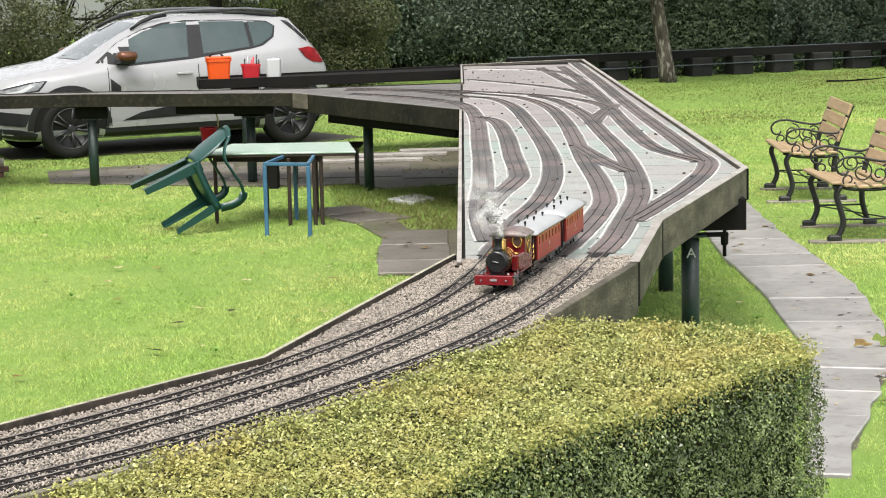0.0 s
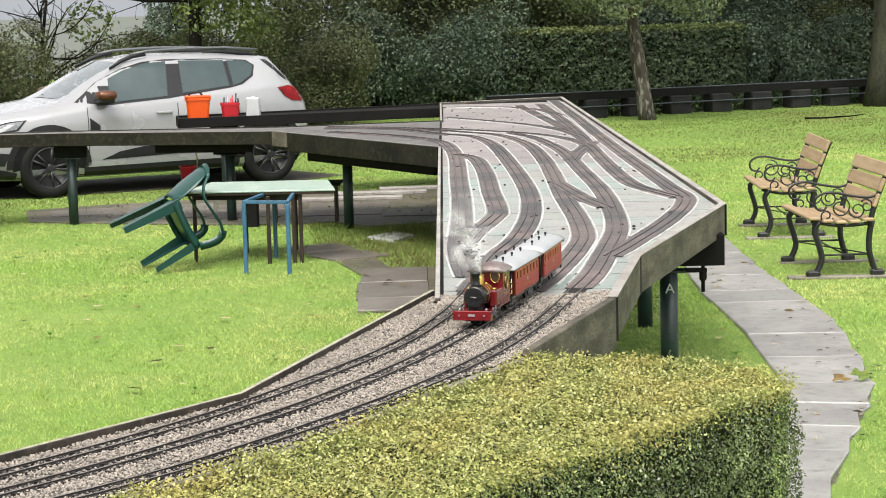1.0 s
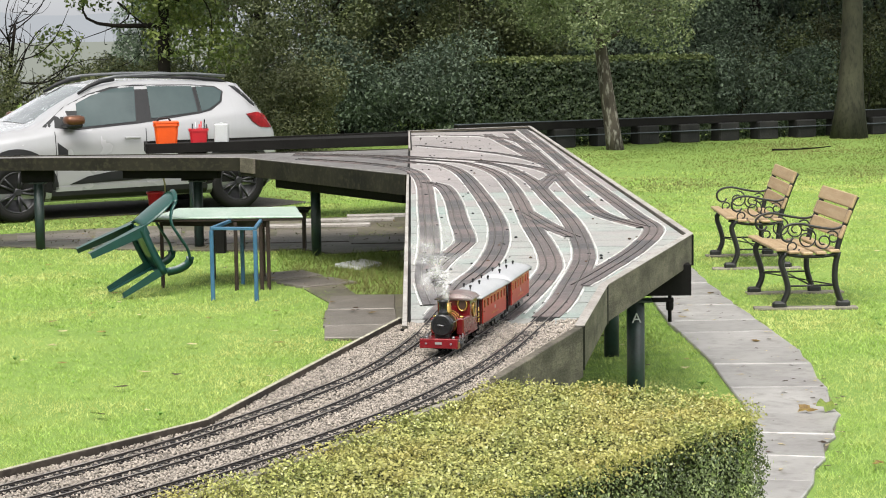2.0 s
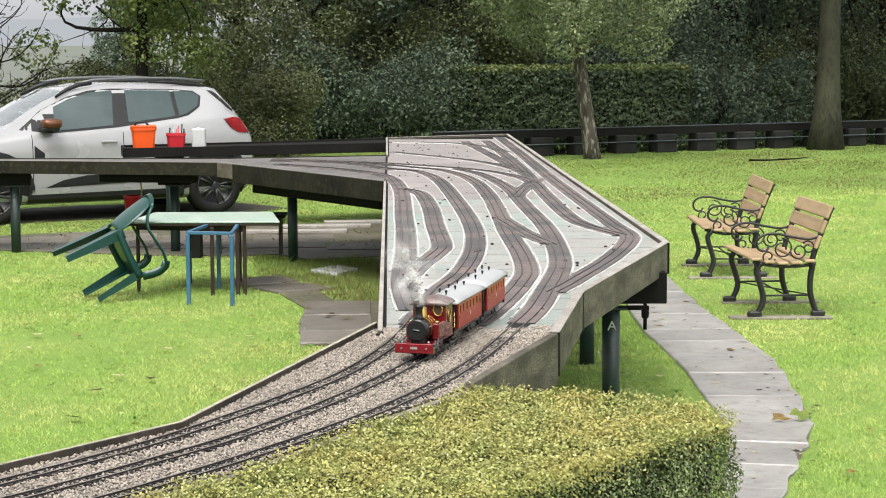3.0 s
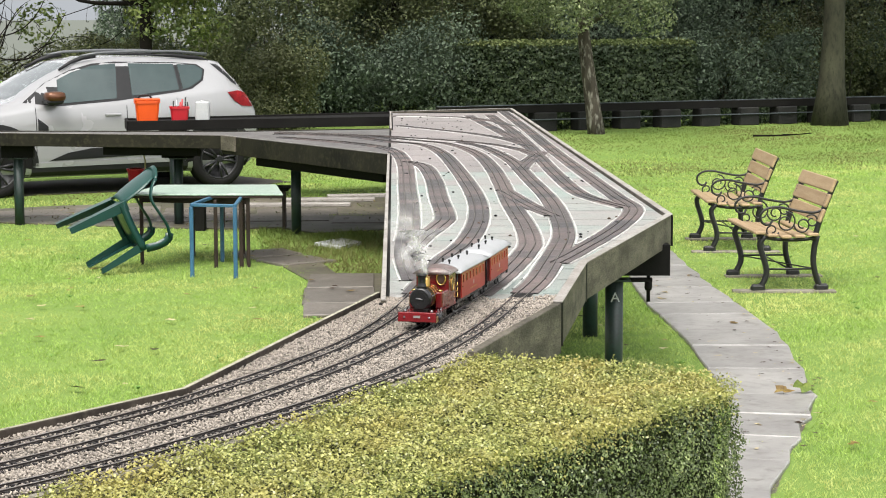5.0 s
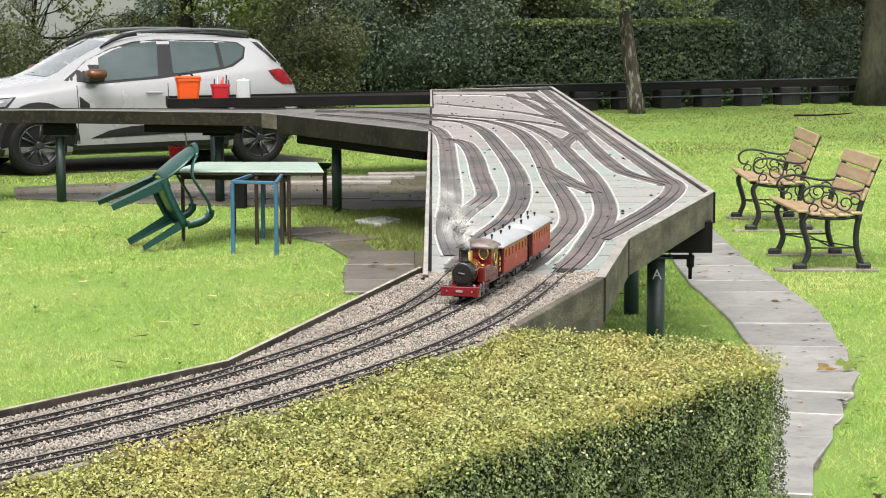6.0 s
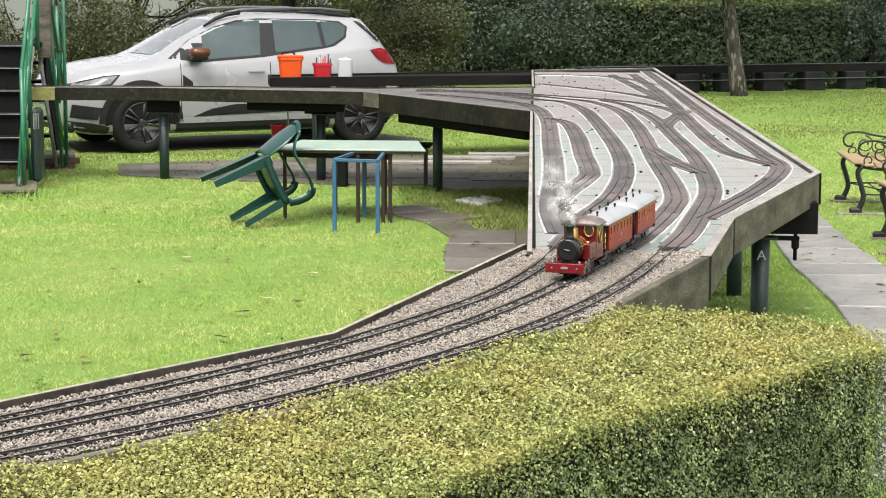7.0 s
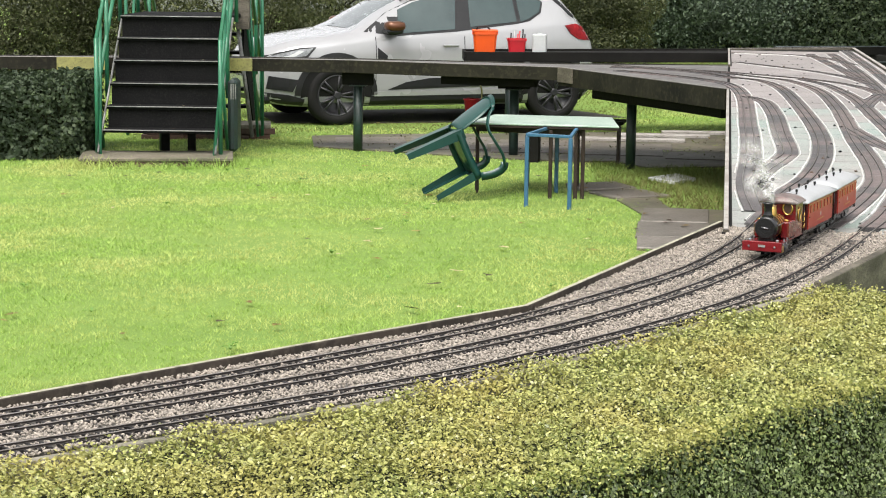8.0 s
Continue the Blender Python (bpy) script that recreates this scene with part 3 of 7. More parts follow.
part("pale_joint", plank((-2.03, 17.60), (-1.88, 17.36), TOP - 0.13, TOP + 0.003, 0.03, 0.008), M_TIMBER, arm, "newer pale board end")
for a, b in zip(ARM_B, ARM_B[1:]):
    part("edge_board", plank(a, b, TOP - 0.118, TOP - 0.01, 0.035), M_ARMWOOD, arm)
part("under_beam", plank((-0.58, 15.55), (-1.78, 17.42), TOP - 0.26, TOP - 0.162, 0.10, 0.12), M_BLACKWOOD, arm)
part("under_beam", plank((-2.3, 17.78), (-3.2, 17.95), TOP - 0.20, TOP - 0.12, 0.10, 0.12), M_BLACKWOOD, arm)
SHELF = [(-3.30, 20.15), (-0.63, 21.05), (-0.66, 22.1), (-3.42, 20.75)]
shelf = thing("railway_siding", "raised dark timber siding shelf", "railway viaduct")
part("deck", prism(SHELF, DECK - 0.03, DECK), M_BLACKWOOD, shelf)
for a, b in zip(SHELF, SHELF[1:] + SHELF[:1]):
    part("edge_board", plank(a, b, TOP - 0.1, TOP, 0.03), M_BLACKWOOD, shelf)


def post(x, y, top, r=0.045, label="dark green painted steel post", square=False):
    p = thing("support_post", label, "post", x, y, 0, group="posts under the railway")
    part("shaft", tube([(0, 0, -0.05), (0, 0, top)], r, 14) if not square else box(2 * r, 2 * r, top + 0.05, 0.004, (0, 0, top / 2 - 0.025)), M_GREENPOST, p)
    part("top_plate", box(0.16, 0.10, 0.012, 0.002, (0, 0, top + 0.006)), M_GREENPOST, p)
    if (x, y) == (0.84, 9.75):
        part("jack_screw", tube([(0, 0, top), (0, 0, TOP - 0.13)], 0.014, 8), M_BLACKWOOD, p)
        return p
    part("cross_beam", box(0.30, 0.07, TOP - 0.10 - top - 0.012, 0.004, (0, 0, (TOP - 0.10 + top + 0.012) / 2)), M_BLACKWOOD, p)
    return p


BEARERS = [((0.55, 10.15), (1.16, 10.15), 0.58), ((0.45, 11.75), (1.06, 11.75), 0.6), ((-0.42, 14.6), (-0.1, 14.6), 0.62), ((-0.42, 15.0), (0.5, 15.0), 0.60), ((-0.1, 6.75), (0.3, 6.75), 0.58)]
for a, b, z in BEARERS:
    part("bearer", plank(a, b, z, TOP - 0.13, 0.10), M_BLACKWOOD, board, "black cross bearer")
clamp = thing("post_clamp", "black steel screw clamp fixed beside the post", "clamp", 1.05, 10.13, 0)
part("screw", tube([(0, 0, 0.44), (0, 0, 0.585)], 0.010, 8), M_BLACKWOOD, clamp)
part("jaw", box(0.20, 0.03, 0.022, 0.003, (-0.08, 0, 0.555)), M_BLACKWOOD, clamp)
part("knob", lathe([(0.016, 0.50), (0.02, 0.51), (0.02, 0.545), (0.016, 0.55)], 10), M_BLACKWOOD, clamp)
POSTS = [(0.84, 9.75, 0.60), (0.86, 11.7, 0.6), (-4.02, 18.24, 0.62), (-1.36, 17.4, 0.62), (-2.52, 18.2, 0.62), (0.1, 6.75, 0.6), (-0.9, 4.9, 0.6), (-5.8, 17.8, 0.62),
         (-0.1, 14.0, 0.6), (0.3, 19.0, 0.6), (0.12, 9.0, 0.6), (-2.9, 20.6, 0.65)]
for x, y, h in POSTS:
    post(x, y, h)

# ---------------------------------------------------------------- tracks
TRACKS = {
    "left": [(-1.6, 18.1), (-0.95, 17.75), (-0.47, 16.85), (-0.22, 16.45), (-0.05, 15.46), (0.083, 13.45), (0.168, 11.54), (0.163, 10.24), (0.089, 9.2), (-0.015, 8.5), (-0.10, 7.65), (-0.175, 7.0), (-0.285, 6.45), (-0.372, 6.16), (-0.452, 5.95), (-0.60, 5.60), (-0.79, 5.20), (-1.0, 4.86), (-1.24, 4.51), (-1.50, 4.15), (-1.78, 3.79), (-2.2, 3.28), (-2.7, 2.70)],
    "middle": [(-1.5, 18.3), (-0.85, 17.85), (-0.23, 16.95), (0.02, 16.5), (0.22, 15.44), (0.31, 14.0), (0.345, 12.6), (0.364, 11.2), (0.399, 9.95), (0.395, 9.2), (0.35, 8.75), (0.285, 8.3), (0.207, 7.85), (0.115, 7.4), (0.007, 6.95), (-0.110, 6.5), (-0.250, 6.05), (-0.405, 5.64), (-0.58, 5.26), (-0.78, 4.92), (-0.98, 4.61), (-1.25, 4.25), (-1.451, 4.0), (-1.75, 3.64), (-2.18, 3.12), (-2.6, 2.64)],
    "right": [(0.1, 16.75), (0.3, 16.1), (0.47, 14.6), (0.54, 12.9), (0.595, 11.5), (0.60, 10.4), (0.566, 9.43), (0.458, 8.5), (0.372, 7.85), (0.286, 7.4), (0.197, 6.95), (0.093, 6.5), (-0.04, 6.05), (-0.213, 5.6), (-0.438, 5.15), (-0.70, 4.70), (-0.89, 4.43), (-1.20, 4.06), (-1.40, 3.82), (-1.72, 3.45), (-2.1, 3.0), (-2.44, 2.60)],
    "edge": [(-1.5, 17.55), (-0.95, 16.9), (-0.62, 16.35), (-0.45, 15.8), (-0.36, 15.0), (-0.30, 13.9), (-0.255, 12.3), (-0.22, 11.2), (-0.194, 9.97), (-0.19, 9.0), (-0.165, 8.4), (-0.125, 7.85)],
    "short": [(-0.32, 14.5), (-0.18, 14.1), (-0.095, 12.9), (-0.05, 11.5), (-0.01, 10.4), (-0.045, 9.95), (-0.12, 9.4), (-0.17, 8.9)],
    "outer": [(0.62, 22.4), (0.75, 18.77), (0.82, 16.43), (0.89, 14.38), (0.95, 12.87), (1.00, 11.6), (1.03, 10.8), (0.86, 9.85), (0.6, 8.85), (0.47, 8.4)],
    "inner": [(0.45, 21.6), (0.60, 18.5), (0.67, 16.5), (0.70, 14.9), (0.735, 13.3), (0.79, 11.9), (0.89, 11.3), (1.0, 10.9)],
    "main": [(-1.6, 18.35), (-0.7, 17.75), (-0.34, 17.4), (-0.03, 17.05), (0.21, 16.75), (0.44, 16.3), (0.62, 15.6), (0.70, 14.9)],
    "back": [(-0.5, 19.4), (0.02, 18.45), (0.32, 17.8), (0.55, 17.0), (0.68, 16.1)],
    "siding": [(0.22, 21.4), (0.42, 19.1), (0.58, 17.2)],
    "cross": [(0.50, 13.7), (0.60, 14.55), (0.74, 15.5)],
    "rear": [(-0.62, 21.35), (-0.2, 21.25), (0.15, 21.0), (0.42, 20.4), (0.60, 19.4)],
    "link": [(0.36, 11.9), (0.47, 11.0), (0.58, 10.4)],
}
GAUGE = 0.045


CENTRES = {k: glide(p, 0.06) for k, p in TRACKS.items()}


def runs(keep):
    """Stretches of at least four places in a row that are kept."""
    out, at = [], None
    for i, k in enumerate(list(keep) + [False]):
        if k and at is None:
            at = i
        if not k and at is not None:
            if i - at > 3:
                out.append((at, i))
            at = None
    return out


def daub(seg, e, z):
    """A hand-laid bead of mastic beside the bed: its width and line wander."""
    bm = bmesh.new()
    n = sides(seg)
    rings = []
    for p, q in zip(seg, n):
        half = 0.0052 + 0.0032 * noise.noise(Vector((p[0] * 14, p[1] * 9, e * 40))) + 0.0012 * rng.normal()
        half = max(0.002, half)
        mid = e + 0.003 * noise.noise(Vector((p[0] * 20, p[1] * 6, 3 + e * 60)))
        rings.append([bm.verts.new((p[0] + q[0] * a, p[1] + q[1] * a, h)) for a, h in ((mid - half, DECK), (mid - half * 0.6, z + 0.001), (mid + half * 0.6, z + 0.001), (mid + half, DECK))])
    for a, b in zip(rings, rings[1:]):
        for k in range(3):
            bm.faces.new((a[k], a[k + 1], b[k + 1], b[k]))
    bmesh.ops.recalc_face_normals(bm, faces=bm.faces[:])
    return bm


def track(key, lift):
    line = CENTRES[key]
    t = thing("railway_track", "narrow gauge model railway track on dark felt", "railway track", group="tracks on the board")
    on = line[line[:, 1] > 7.4]
    z = DECK + 0.0072 + lift
    if len(on) > 3:
        for i in range(0, len(on) - 2, 4):
            tile = on[i:i + 5]
            if len(tile) < 2:
                continue
            cut = (tile[-1] - tile[-2]) * 0.11
            tile = np.r_[tile[:-1], [tile[-1] - cut]]
            part("bed_tile", ribbon(tile, [(-0.055, DECK - 0.001), (-0.053, z + 0.001), (0.053, z + 0.001), (0.055, DECK - 0.001)]), M_BED, t)
        for s in (-1, 1):
            e = s * 0.064
            own = on + sides(on) * e
            clear = np.ones(len(on), bool)
            for other, c in CENTRES.items():
                if other != key:
                    clear &= np.min(np.hypot(own[:, None, 0] - c[None, :, 0], own[:, None, 1] - c[None, :, 1]), axis=1) > 0.068
            clear &= own[:, 1] > 7.55
            clear &= own[:, 0] > np.interp(own[:, 1], [7.2, 22.1], [-0.20, -0.62])
            for i, j in runs(clear):
                seg = on[i:j]
                part("mastic_line", daub(seg, e, z), M_WHITE, t)
    for s in (-1, 1):
        e = s * GAUGE / 2
        part("rail", ribbon(line, [(e - 0.0026, RAIL - 0.0058), (e - 0.0014, RAIL - 0.0046), (e - 0.0022, RAIL - 0.0012), (e + 0.0022, RAIL - 0.0012), (e + 0.0014, RAIL - 0.0046), (e + 0.0026, RAIL - 0.0058)], True), M_RAIL, t)
        part("rail_head", ribbon(line, [(e - 0.0019, RAIL - 0.0011), (e - 0.0016, RAIL), (e + 0.0016, RAIL), (e + 0.0019, RAIL - 0.0011)], True), M_RAILHEAD, t, "worn bright rail head")
    return t, line


LINES = {}
for i, k in enumerate(TRACKS):
    LINES[k] = track(k, 0.00018 * i)

# ---------------------------------------------------------------- hedges, grass and trees
HEDGE_B = [(0.06, 6.09), (-0.24, 5.49), (-0.385, 5.165), (-0.545, 4.87), (-0.755, 4.55), (-0.965, 4.26), (-1.185, 3.98), (-1.375, 3.78), (-1.68, 3.42), (-2.38, 2.6)]
HEDGE_F = [(0.52, 5.97), (0.77, 5.80), (0.86, 5.55), (0.44, 5.00), (0.03, 4.48), (-0.30, 3.9), (-0.60, 3.50), (-1.15, 2.8), (-1.75, 2.1)]


def clipped_hedge(name, poly, height, count, leaf, label, material, side_material, lump=0.03, core_in=0.06, deep=0.014):
    """A clipped hedge on a flat outline: a dark core in a coat of small leaves over its top and sides."""
    h = thing(name, label, "hedge")
    # near-black filler: the shade between the leaves is in its colour
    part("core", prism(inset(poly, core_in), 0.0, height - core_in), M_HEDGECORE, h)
    P = np.array(poly)
    Q = np.roll(P, -1, 0)
    lens = np.linalg.norm(Q - P, axis=1)
    area = 0.5 * abs(np.sum(P[:, 0] * Q[:, 1] - Q[:, 0] * P[:, 1]))
    n_top = int(count * area / (area + lens.sum() * height))
    lo, hi = P.min(0), P.max(0)
    xy = rng.uniform(lo, hi, (int(n_top * 3.5), 2))
    xy = xy[inside(poly, xy[:, 0], xy[:, 1])][:n_top]
    top = np.c_[xy, np.full(len(xy), height)]
    up = np.tile([0, 0, 1.0], (len(top), 1))
    pick = rng.choice(len(P), count - n_top, p=lens / lens.sum())
    u = rng.uniform(0, 1, (len(pick), 1))
    on = P[pick] * (1 - u) + Q[pick] * u
    d = (Q - P)[pick] / lens[pick][:, None]
    out = np.stack([d[:, 1], -d[:, 0]], 1)
    mid = P.mean(0)
    out *= np.sign(np.sum(out * (on - mid), 1))[:, None]
    z = rng.uniform(0.0, height, len(pick))
    round_in = np.clip((z - height + 0.12) / 0.12, 0, 1)[:, None] ** 2 * 0.05
    wall = np.c_[on - out * round_in, z]
    places = np.r_[top, wall]
    normals = np.r_[up, np.c_[out, np.full(len(out), 0.35)]]
    wave = np.array([noise.noise(Vector(p * 5.0)) + 0.9 * noise.noise(Vector(p * 15.0)) for p in places])
    places = places + normals * (wave * lump + rng.normal(0, 0.006, len(places)) - rng.exponential(deep, len(places)))[:, None]
    places[:, 2] = np.maximum(places[:, 2], 0.01)
    # top and ragged rim take the paler tone: new growth, plus painted top light
    lit_top = np.r_[np.ones(len(top), bool), z > height - rng.exponential(0.03, len(z)) - 0.01]
    for some, nor, m in ((places[lit_top], normals[lit_top], material), (places[~lit_top], normals[~lit_top], side_material)):
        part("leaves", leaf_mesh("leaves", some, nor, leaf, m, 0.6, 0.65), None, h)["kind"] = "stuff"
    return h


HEDGE = HEDGE_B[::-1] + HEDGE_F
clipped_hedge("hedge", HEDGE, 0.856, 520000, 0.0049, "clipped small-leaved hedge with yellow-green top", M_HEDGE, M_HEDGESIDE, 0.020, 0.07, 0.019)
clipped_hedge("hedge", [(-9.0, 15.6), (-9.2, 17.2), (-6.35, 17.6), (-6.2, 16.75)], 0.72, 40000, 0.022, "dark green clipped hedge beside the footbridge", M_DARKHEDGE, M_DARKHEDGE, 0.09, 0.10)
clipped_hedge("hedge", [(0.2, 36.6), (0.2, 38.4), (4.7, 39.4), (4.7, 37.4)], 1.45, 60000, 0.032, "tall clipped dark hedge, its top coloured lighter as if lit", M_HEDGELIT, M_DARKHEDGE, 0.08, 0.12)


def tuft_at(x, y):
    return np.array([noise.noise(Vector((a * 2.5, b * 2.5, 9))) for a, b in zip(x, y)])


def clump_of(x, y):
    return np.array([noise.noise(Vector((a * 3, b * 3, 5))) for a, b in zip(x, y)])


def grass_blades(name, label, n_per, y0, y1, seed, material):
    g = np.random.default_rng(seed)
    y = []
    for a in np.arange(y0, y1, 0.5):
        wide = 0.68 * (a + 0.25) + 0.8
        y.append(g.uniform(a, a + 0.5, int(n_per * wide * 0.5 * (8 / a) ** 1.5)))
    y = np.concatenate(y)
    x = g.uniform(-0.44 * y - 0.4, 0.24 * y + 0.4)
    keep = ~inside(PATH_POLY, x, y) & ~inside(PATIO, x, y) & ~inside(SPUR, x, y) & ~(inside(CAR_SHADE, x, y) & (g.random(len(x)) < 0.93)) & ~inside(HEDGE, x, y)
    edge = inside(PATH_POLY, x, y) & ~inside(PATH_POLY, x + g.normal(0, 0.075, len(x)), y + g.normal(0, 0.1, len(x))) & (tuft_at(x, y) + 0.5 * clump_of(x * 3, y * 3) > -0.15)
    tuft = np.array([noise.noise(Vector((a * 1.6, b * 1.6, 3))) for a, b in zip(x, y)])
    keep |= (inside(PATIO, x, y) & (tuft > 0.30)) | (inside(SPUR, x, y) & (tuft > 0.12) & (y > 14.7)) | (inside(SPUR, x, y) & ~inside(SPUR, x - 0.05, y))
    keep |= edge
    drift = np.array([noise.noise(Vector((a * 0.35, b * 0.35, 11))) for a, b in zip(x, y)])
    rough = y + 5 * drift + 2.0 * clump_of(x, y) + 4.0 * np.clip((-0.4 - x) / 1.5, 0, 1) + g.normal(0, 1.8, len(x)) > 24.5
    # the patch beside the board takes the dark tone for the board's shade
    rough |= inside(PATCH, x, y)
    keep &= rough if material is M_SHADEGRASS else ~rough
    x, y, tuft = x[keep], y[keep], tuft[keep]
    n = len(x)
    far = np.clip(y / 8, 0.8, 5)
    clump = np.array([noise.noise(Vector((a * 9, b * 9, 7))) for a, b in zip(x, y)])
    h = g.uniform(0.010, 0.027, n) * (1 + 0.4 * np.clip(tuft, -1, 1)) * (1 + 0.8 * np.clip(clump, -0.8, 1)) * np.where(inside(PATCH, x, y), 2.6, np.where(inside(TUFTS, x, y), 3.2, 1.0))
    w = g.uniform(0.0015, 0.0029, n) * far
    ang, lean = g.uniform(0, 2 * np.pi, n), g.normal(0, 0.7, (n, 2))
    base = np.c_[x, y, np.full(n, -0.004)]
    s = np.c_[np.cos(ang) * w, np.sin(ang) * w, np.zeros(n)]
    tip = base + np.c_[lean * h[:, None], h]
    v = np.stack([base - s, base + s, tip], 1).reshape(-1, 3)
    ob = new(name, fast_mesh(name, v, np.arange(3 * n).reshape(-1, 3), material))
    return tagged(ob, label, "grass", kind="stuff")


TUFTS = [(-6.35, 15.95), (-5.6, 16.05), (-4.7, 16.35), (-4.45, 16.9), (-4.75, 16.75), (-5.0, 16.45), (-6.2, 16.25)]
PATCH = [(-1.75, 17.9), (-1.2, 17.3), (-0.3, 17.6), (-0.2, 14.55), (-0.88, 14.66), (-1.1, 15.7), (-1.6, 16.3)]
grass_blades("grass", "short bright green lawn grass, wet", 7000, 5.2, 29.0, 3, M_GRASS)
grass_blades("grass", "duller grass, darkened for shade near the trees and beside the board", 4600, 14.0, 40, 4, M_SHADEGRASS)


def limb(bm, a, b, r0, r1, bend=0.15, n=6, k=7):
    a, b = Vector(a), Vector(b)
    off = Vector(rng.normal(0, bend * (b - a).length, 3))
    pts = [a.lerp(b, t) + off * math.sin(math.pi * t) for t in (i / k for i in range(k + 1))]
    add_tube(bm, pts, [r0 + (r1 - r0) * i / k for i in range(k + 1)], n)


def tree(name, x, y, h, r, label, crown, leaves, leaf, leafmat, lean=(0, 0), bark=None, flare=1.5, limbs=7, low=0.35, clumps=26):
    """A tapered trunk with limbs and a crown of leaf clumps; crown is its half width and half height."""
    t = thing(name, label, "tree", x, y, 0)
    bm = bmesh.new()
    k = 12
    pts = [(lean[0] * u + 0.05 * math.sin(5 * u + x), lean[1] * u, -0.1 + h * u) for u in (i / k for i in range(k + 1))]
    add_tube(bm, pts, [r * (flare if i == 0 else (1 + (flare - 1) * 0.25 if i == 1 else 1)) * (1 - 0.75 * i / k) for i in range(k + 1)], 14)
    part("trunk", bm, bark or M_BARK, t, smooth=True)
    bm = bmesh.new()
    tops = []
    for i in range(limbs):
        u = low + (0.95 - low) * i / max(1, limbs - 1)
        a = Vector((lean[0] * u, lean[1] * u, h * u))
        ang = i * 2.4 + rng.uniform(0, 1)
        reach = crown[0] * rng.uniform(0.6, 1.0)
        b = a + Vector((math.cos(ang) * reach, math.sin(ang) * reach, rng.uniform(0.1, 0.5) * crown[1]))
        limb(bm, a, b, r * 0.4 * (1 - 0.5 * u), r * 0.06)
        tops.append(b)
        for _ in range(2):
            s = a.lerp(b, rng.uniform(0.4, 0.8))
            e = s + Vector(rng.normal(0, 0.45 * crown[0], 3))
            limb(bm, s, e, r * 0.14, r * 0.03, n=5)
            tops.append(e)
    part("limb", bm, bark or M_BARK, t, smooth=True)
    cz = h * 0.5 * (1 + low) if low < 0.6 else h * 0.9
    cen = np.array([lean[0] * 0.7, lean[1] * 0.7, cz])
    d = rng.normal(size=(clumps, 3))
    d /= np.linalg.norm(d, axis=1)[:, None]
    cs = cen + d * np.array([crown[0], crown[0], crown[1]]) * rng.uniform(0.35, 1.0, (clumps, 1)) ** 0.6
    cs = np.r_[cs, np.array([tuple(v) for v in tops])]
    pick = rng.integers(0, len(cs), leaves)
    size = rng.uniform(0.25, 0.5, len(cs)) * crown[0] * 0.75
    q = rng.normal(size=(leaves, 3))
    q /= np.linalg.norm(q, axis=1)[:, None]
    places = cs[pick] + q * size[pick][:, None] * rng.uniform(0.3, 1.0, (leaves, 1)) ** 0.5 * np.array([1, 1, 0.75])
    keep = places[:, 2] > low * h * 0.75
    places, q = places[keep], q[keep]
    part("crown", leaf_mesh("crown", places, q + [0, 0, 0.4], leaf, leafmat), None, t)
    return t


def bush(name, x, y, rx, ry, h, leaves, leaf, leafmat, label, group=""):
    b = thing(name, label, "bush", x, y, 0, group=group)
    bm = bmesh.new()
    for _ in range(7):
        limb(bm, (rng.normal(0, 0.1 * rx), rng.normal(0, 0.1 * ry), 0), (rng.normal(0, 0.5 * rx), rng.normal(0, 0.4 * ry), h * rng.uniform(0.6, 1.0)), 0.025, 0.005, n=5)
    part("stem", bm, M_BARK, b)
    k = 22
    cs = np.c_[rng.uniform(-rx, rx, k), rng.uniform(-ry, ry, k), rng.uniform(0.1, 0.85, k) * h]
    pick = rng.integers(0, k, leaves)
    q = rng.normal(size=(leaves, 3))
    q /= np.linalg.norm(q, axis=1)[:, None]
    rad = np.minimum(0.5 * rx, 0.36 * h) * rng.uniform(0.6, 1.1, k)
    places = cs[pick] + q * rad[pick][:, None] * rng.uniform(0.4, 1, (leaves, 1)) ** 0.5
    places[:, 2] = np.abs(places[:, 2])
    part("leaves", leaf_mesh("leaves", places, q + [0, 0, 0.5], leaf, leafmat), None, b)["kind"] = "stuff"
    return b


tree("tree", 2.43, 32.6, 5.3, 0.135, "birch tree with pale flaking bark and small leaves", (1.9, 1.75), 40000, 0.030, M_BIRCHLEAF, (-0.5, 0), M_BIRCH, 1.15, 9, 0.34, 40)
tree("tree", 6.80, 35.2, 9.5, 0.225, "stout deciduous tree with smooth grey-brown trunk", (3.8, 1.9), 40000, 0.065, M_LIGHTLEAF, (0.15, 0.2), M_BARK, 1.6, 8, 0.62, 30)
tree("tree", -4.75, 30.2, 5.0, 0.13, "young tree with dark forked trunk and yellowing leaves", (1.6, 1.35), 16000, 0.042, M_LIGHTLEAF, (0.3, 0), M_DARKBARK, 1.2, 9, 0.36, 26)
for i, (x, y, h, cw) in enumerate([(-2.4, 38.5, 9, 2.1), (0.2, 41.0, 10, 2.4), (-4.4, 41.5, 8, 2.0), (3.2, 42.5, 10, 2.6), (6.2, 43.0, 10, 2.7), (9.4, 42.0, 10, 2.7), (12.8, 43.0, 10, 3.0), (-1.2, 44.0, 10, 2.6)]):
    tree("tree", x, y, h, 0.17, "dark evergreen tree of the boundary thicket", (cw, h * 0.36), 24000, 0.050, M_DARKLEAF, (rng.uniform(-0.5, 0.5), 0), M_DARKBARK, 1.3, 9, 0.14, 40)
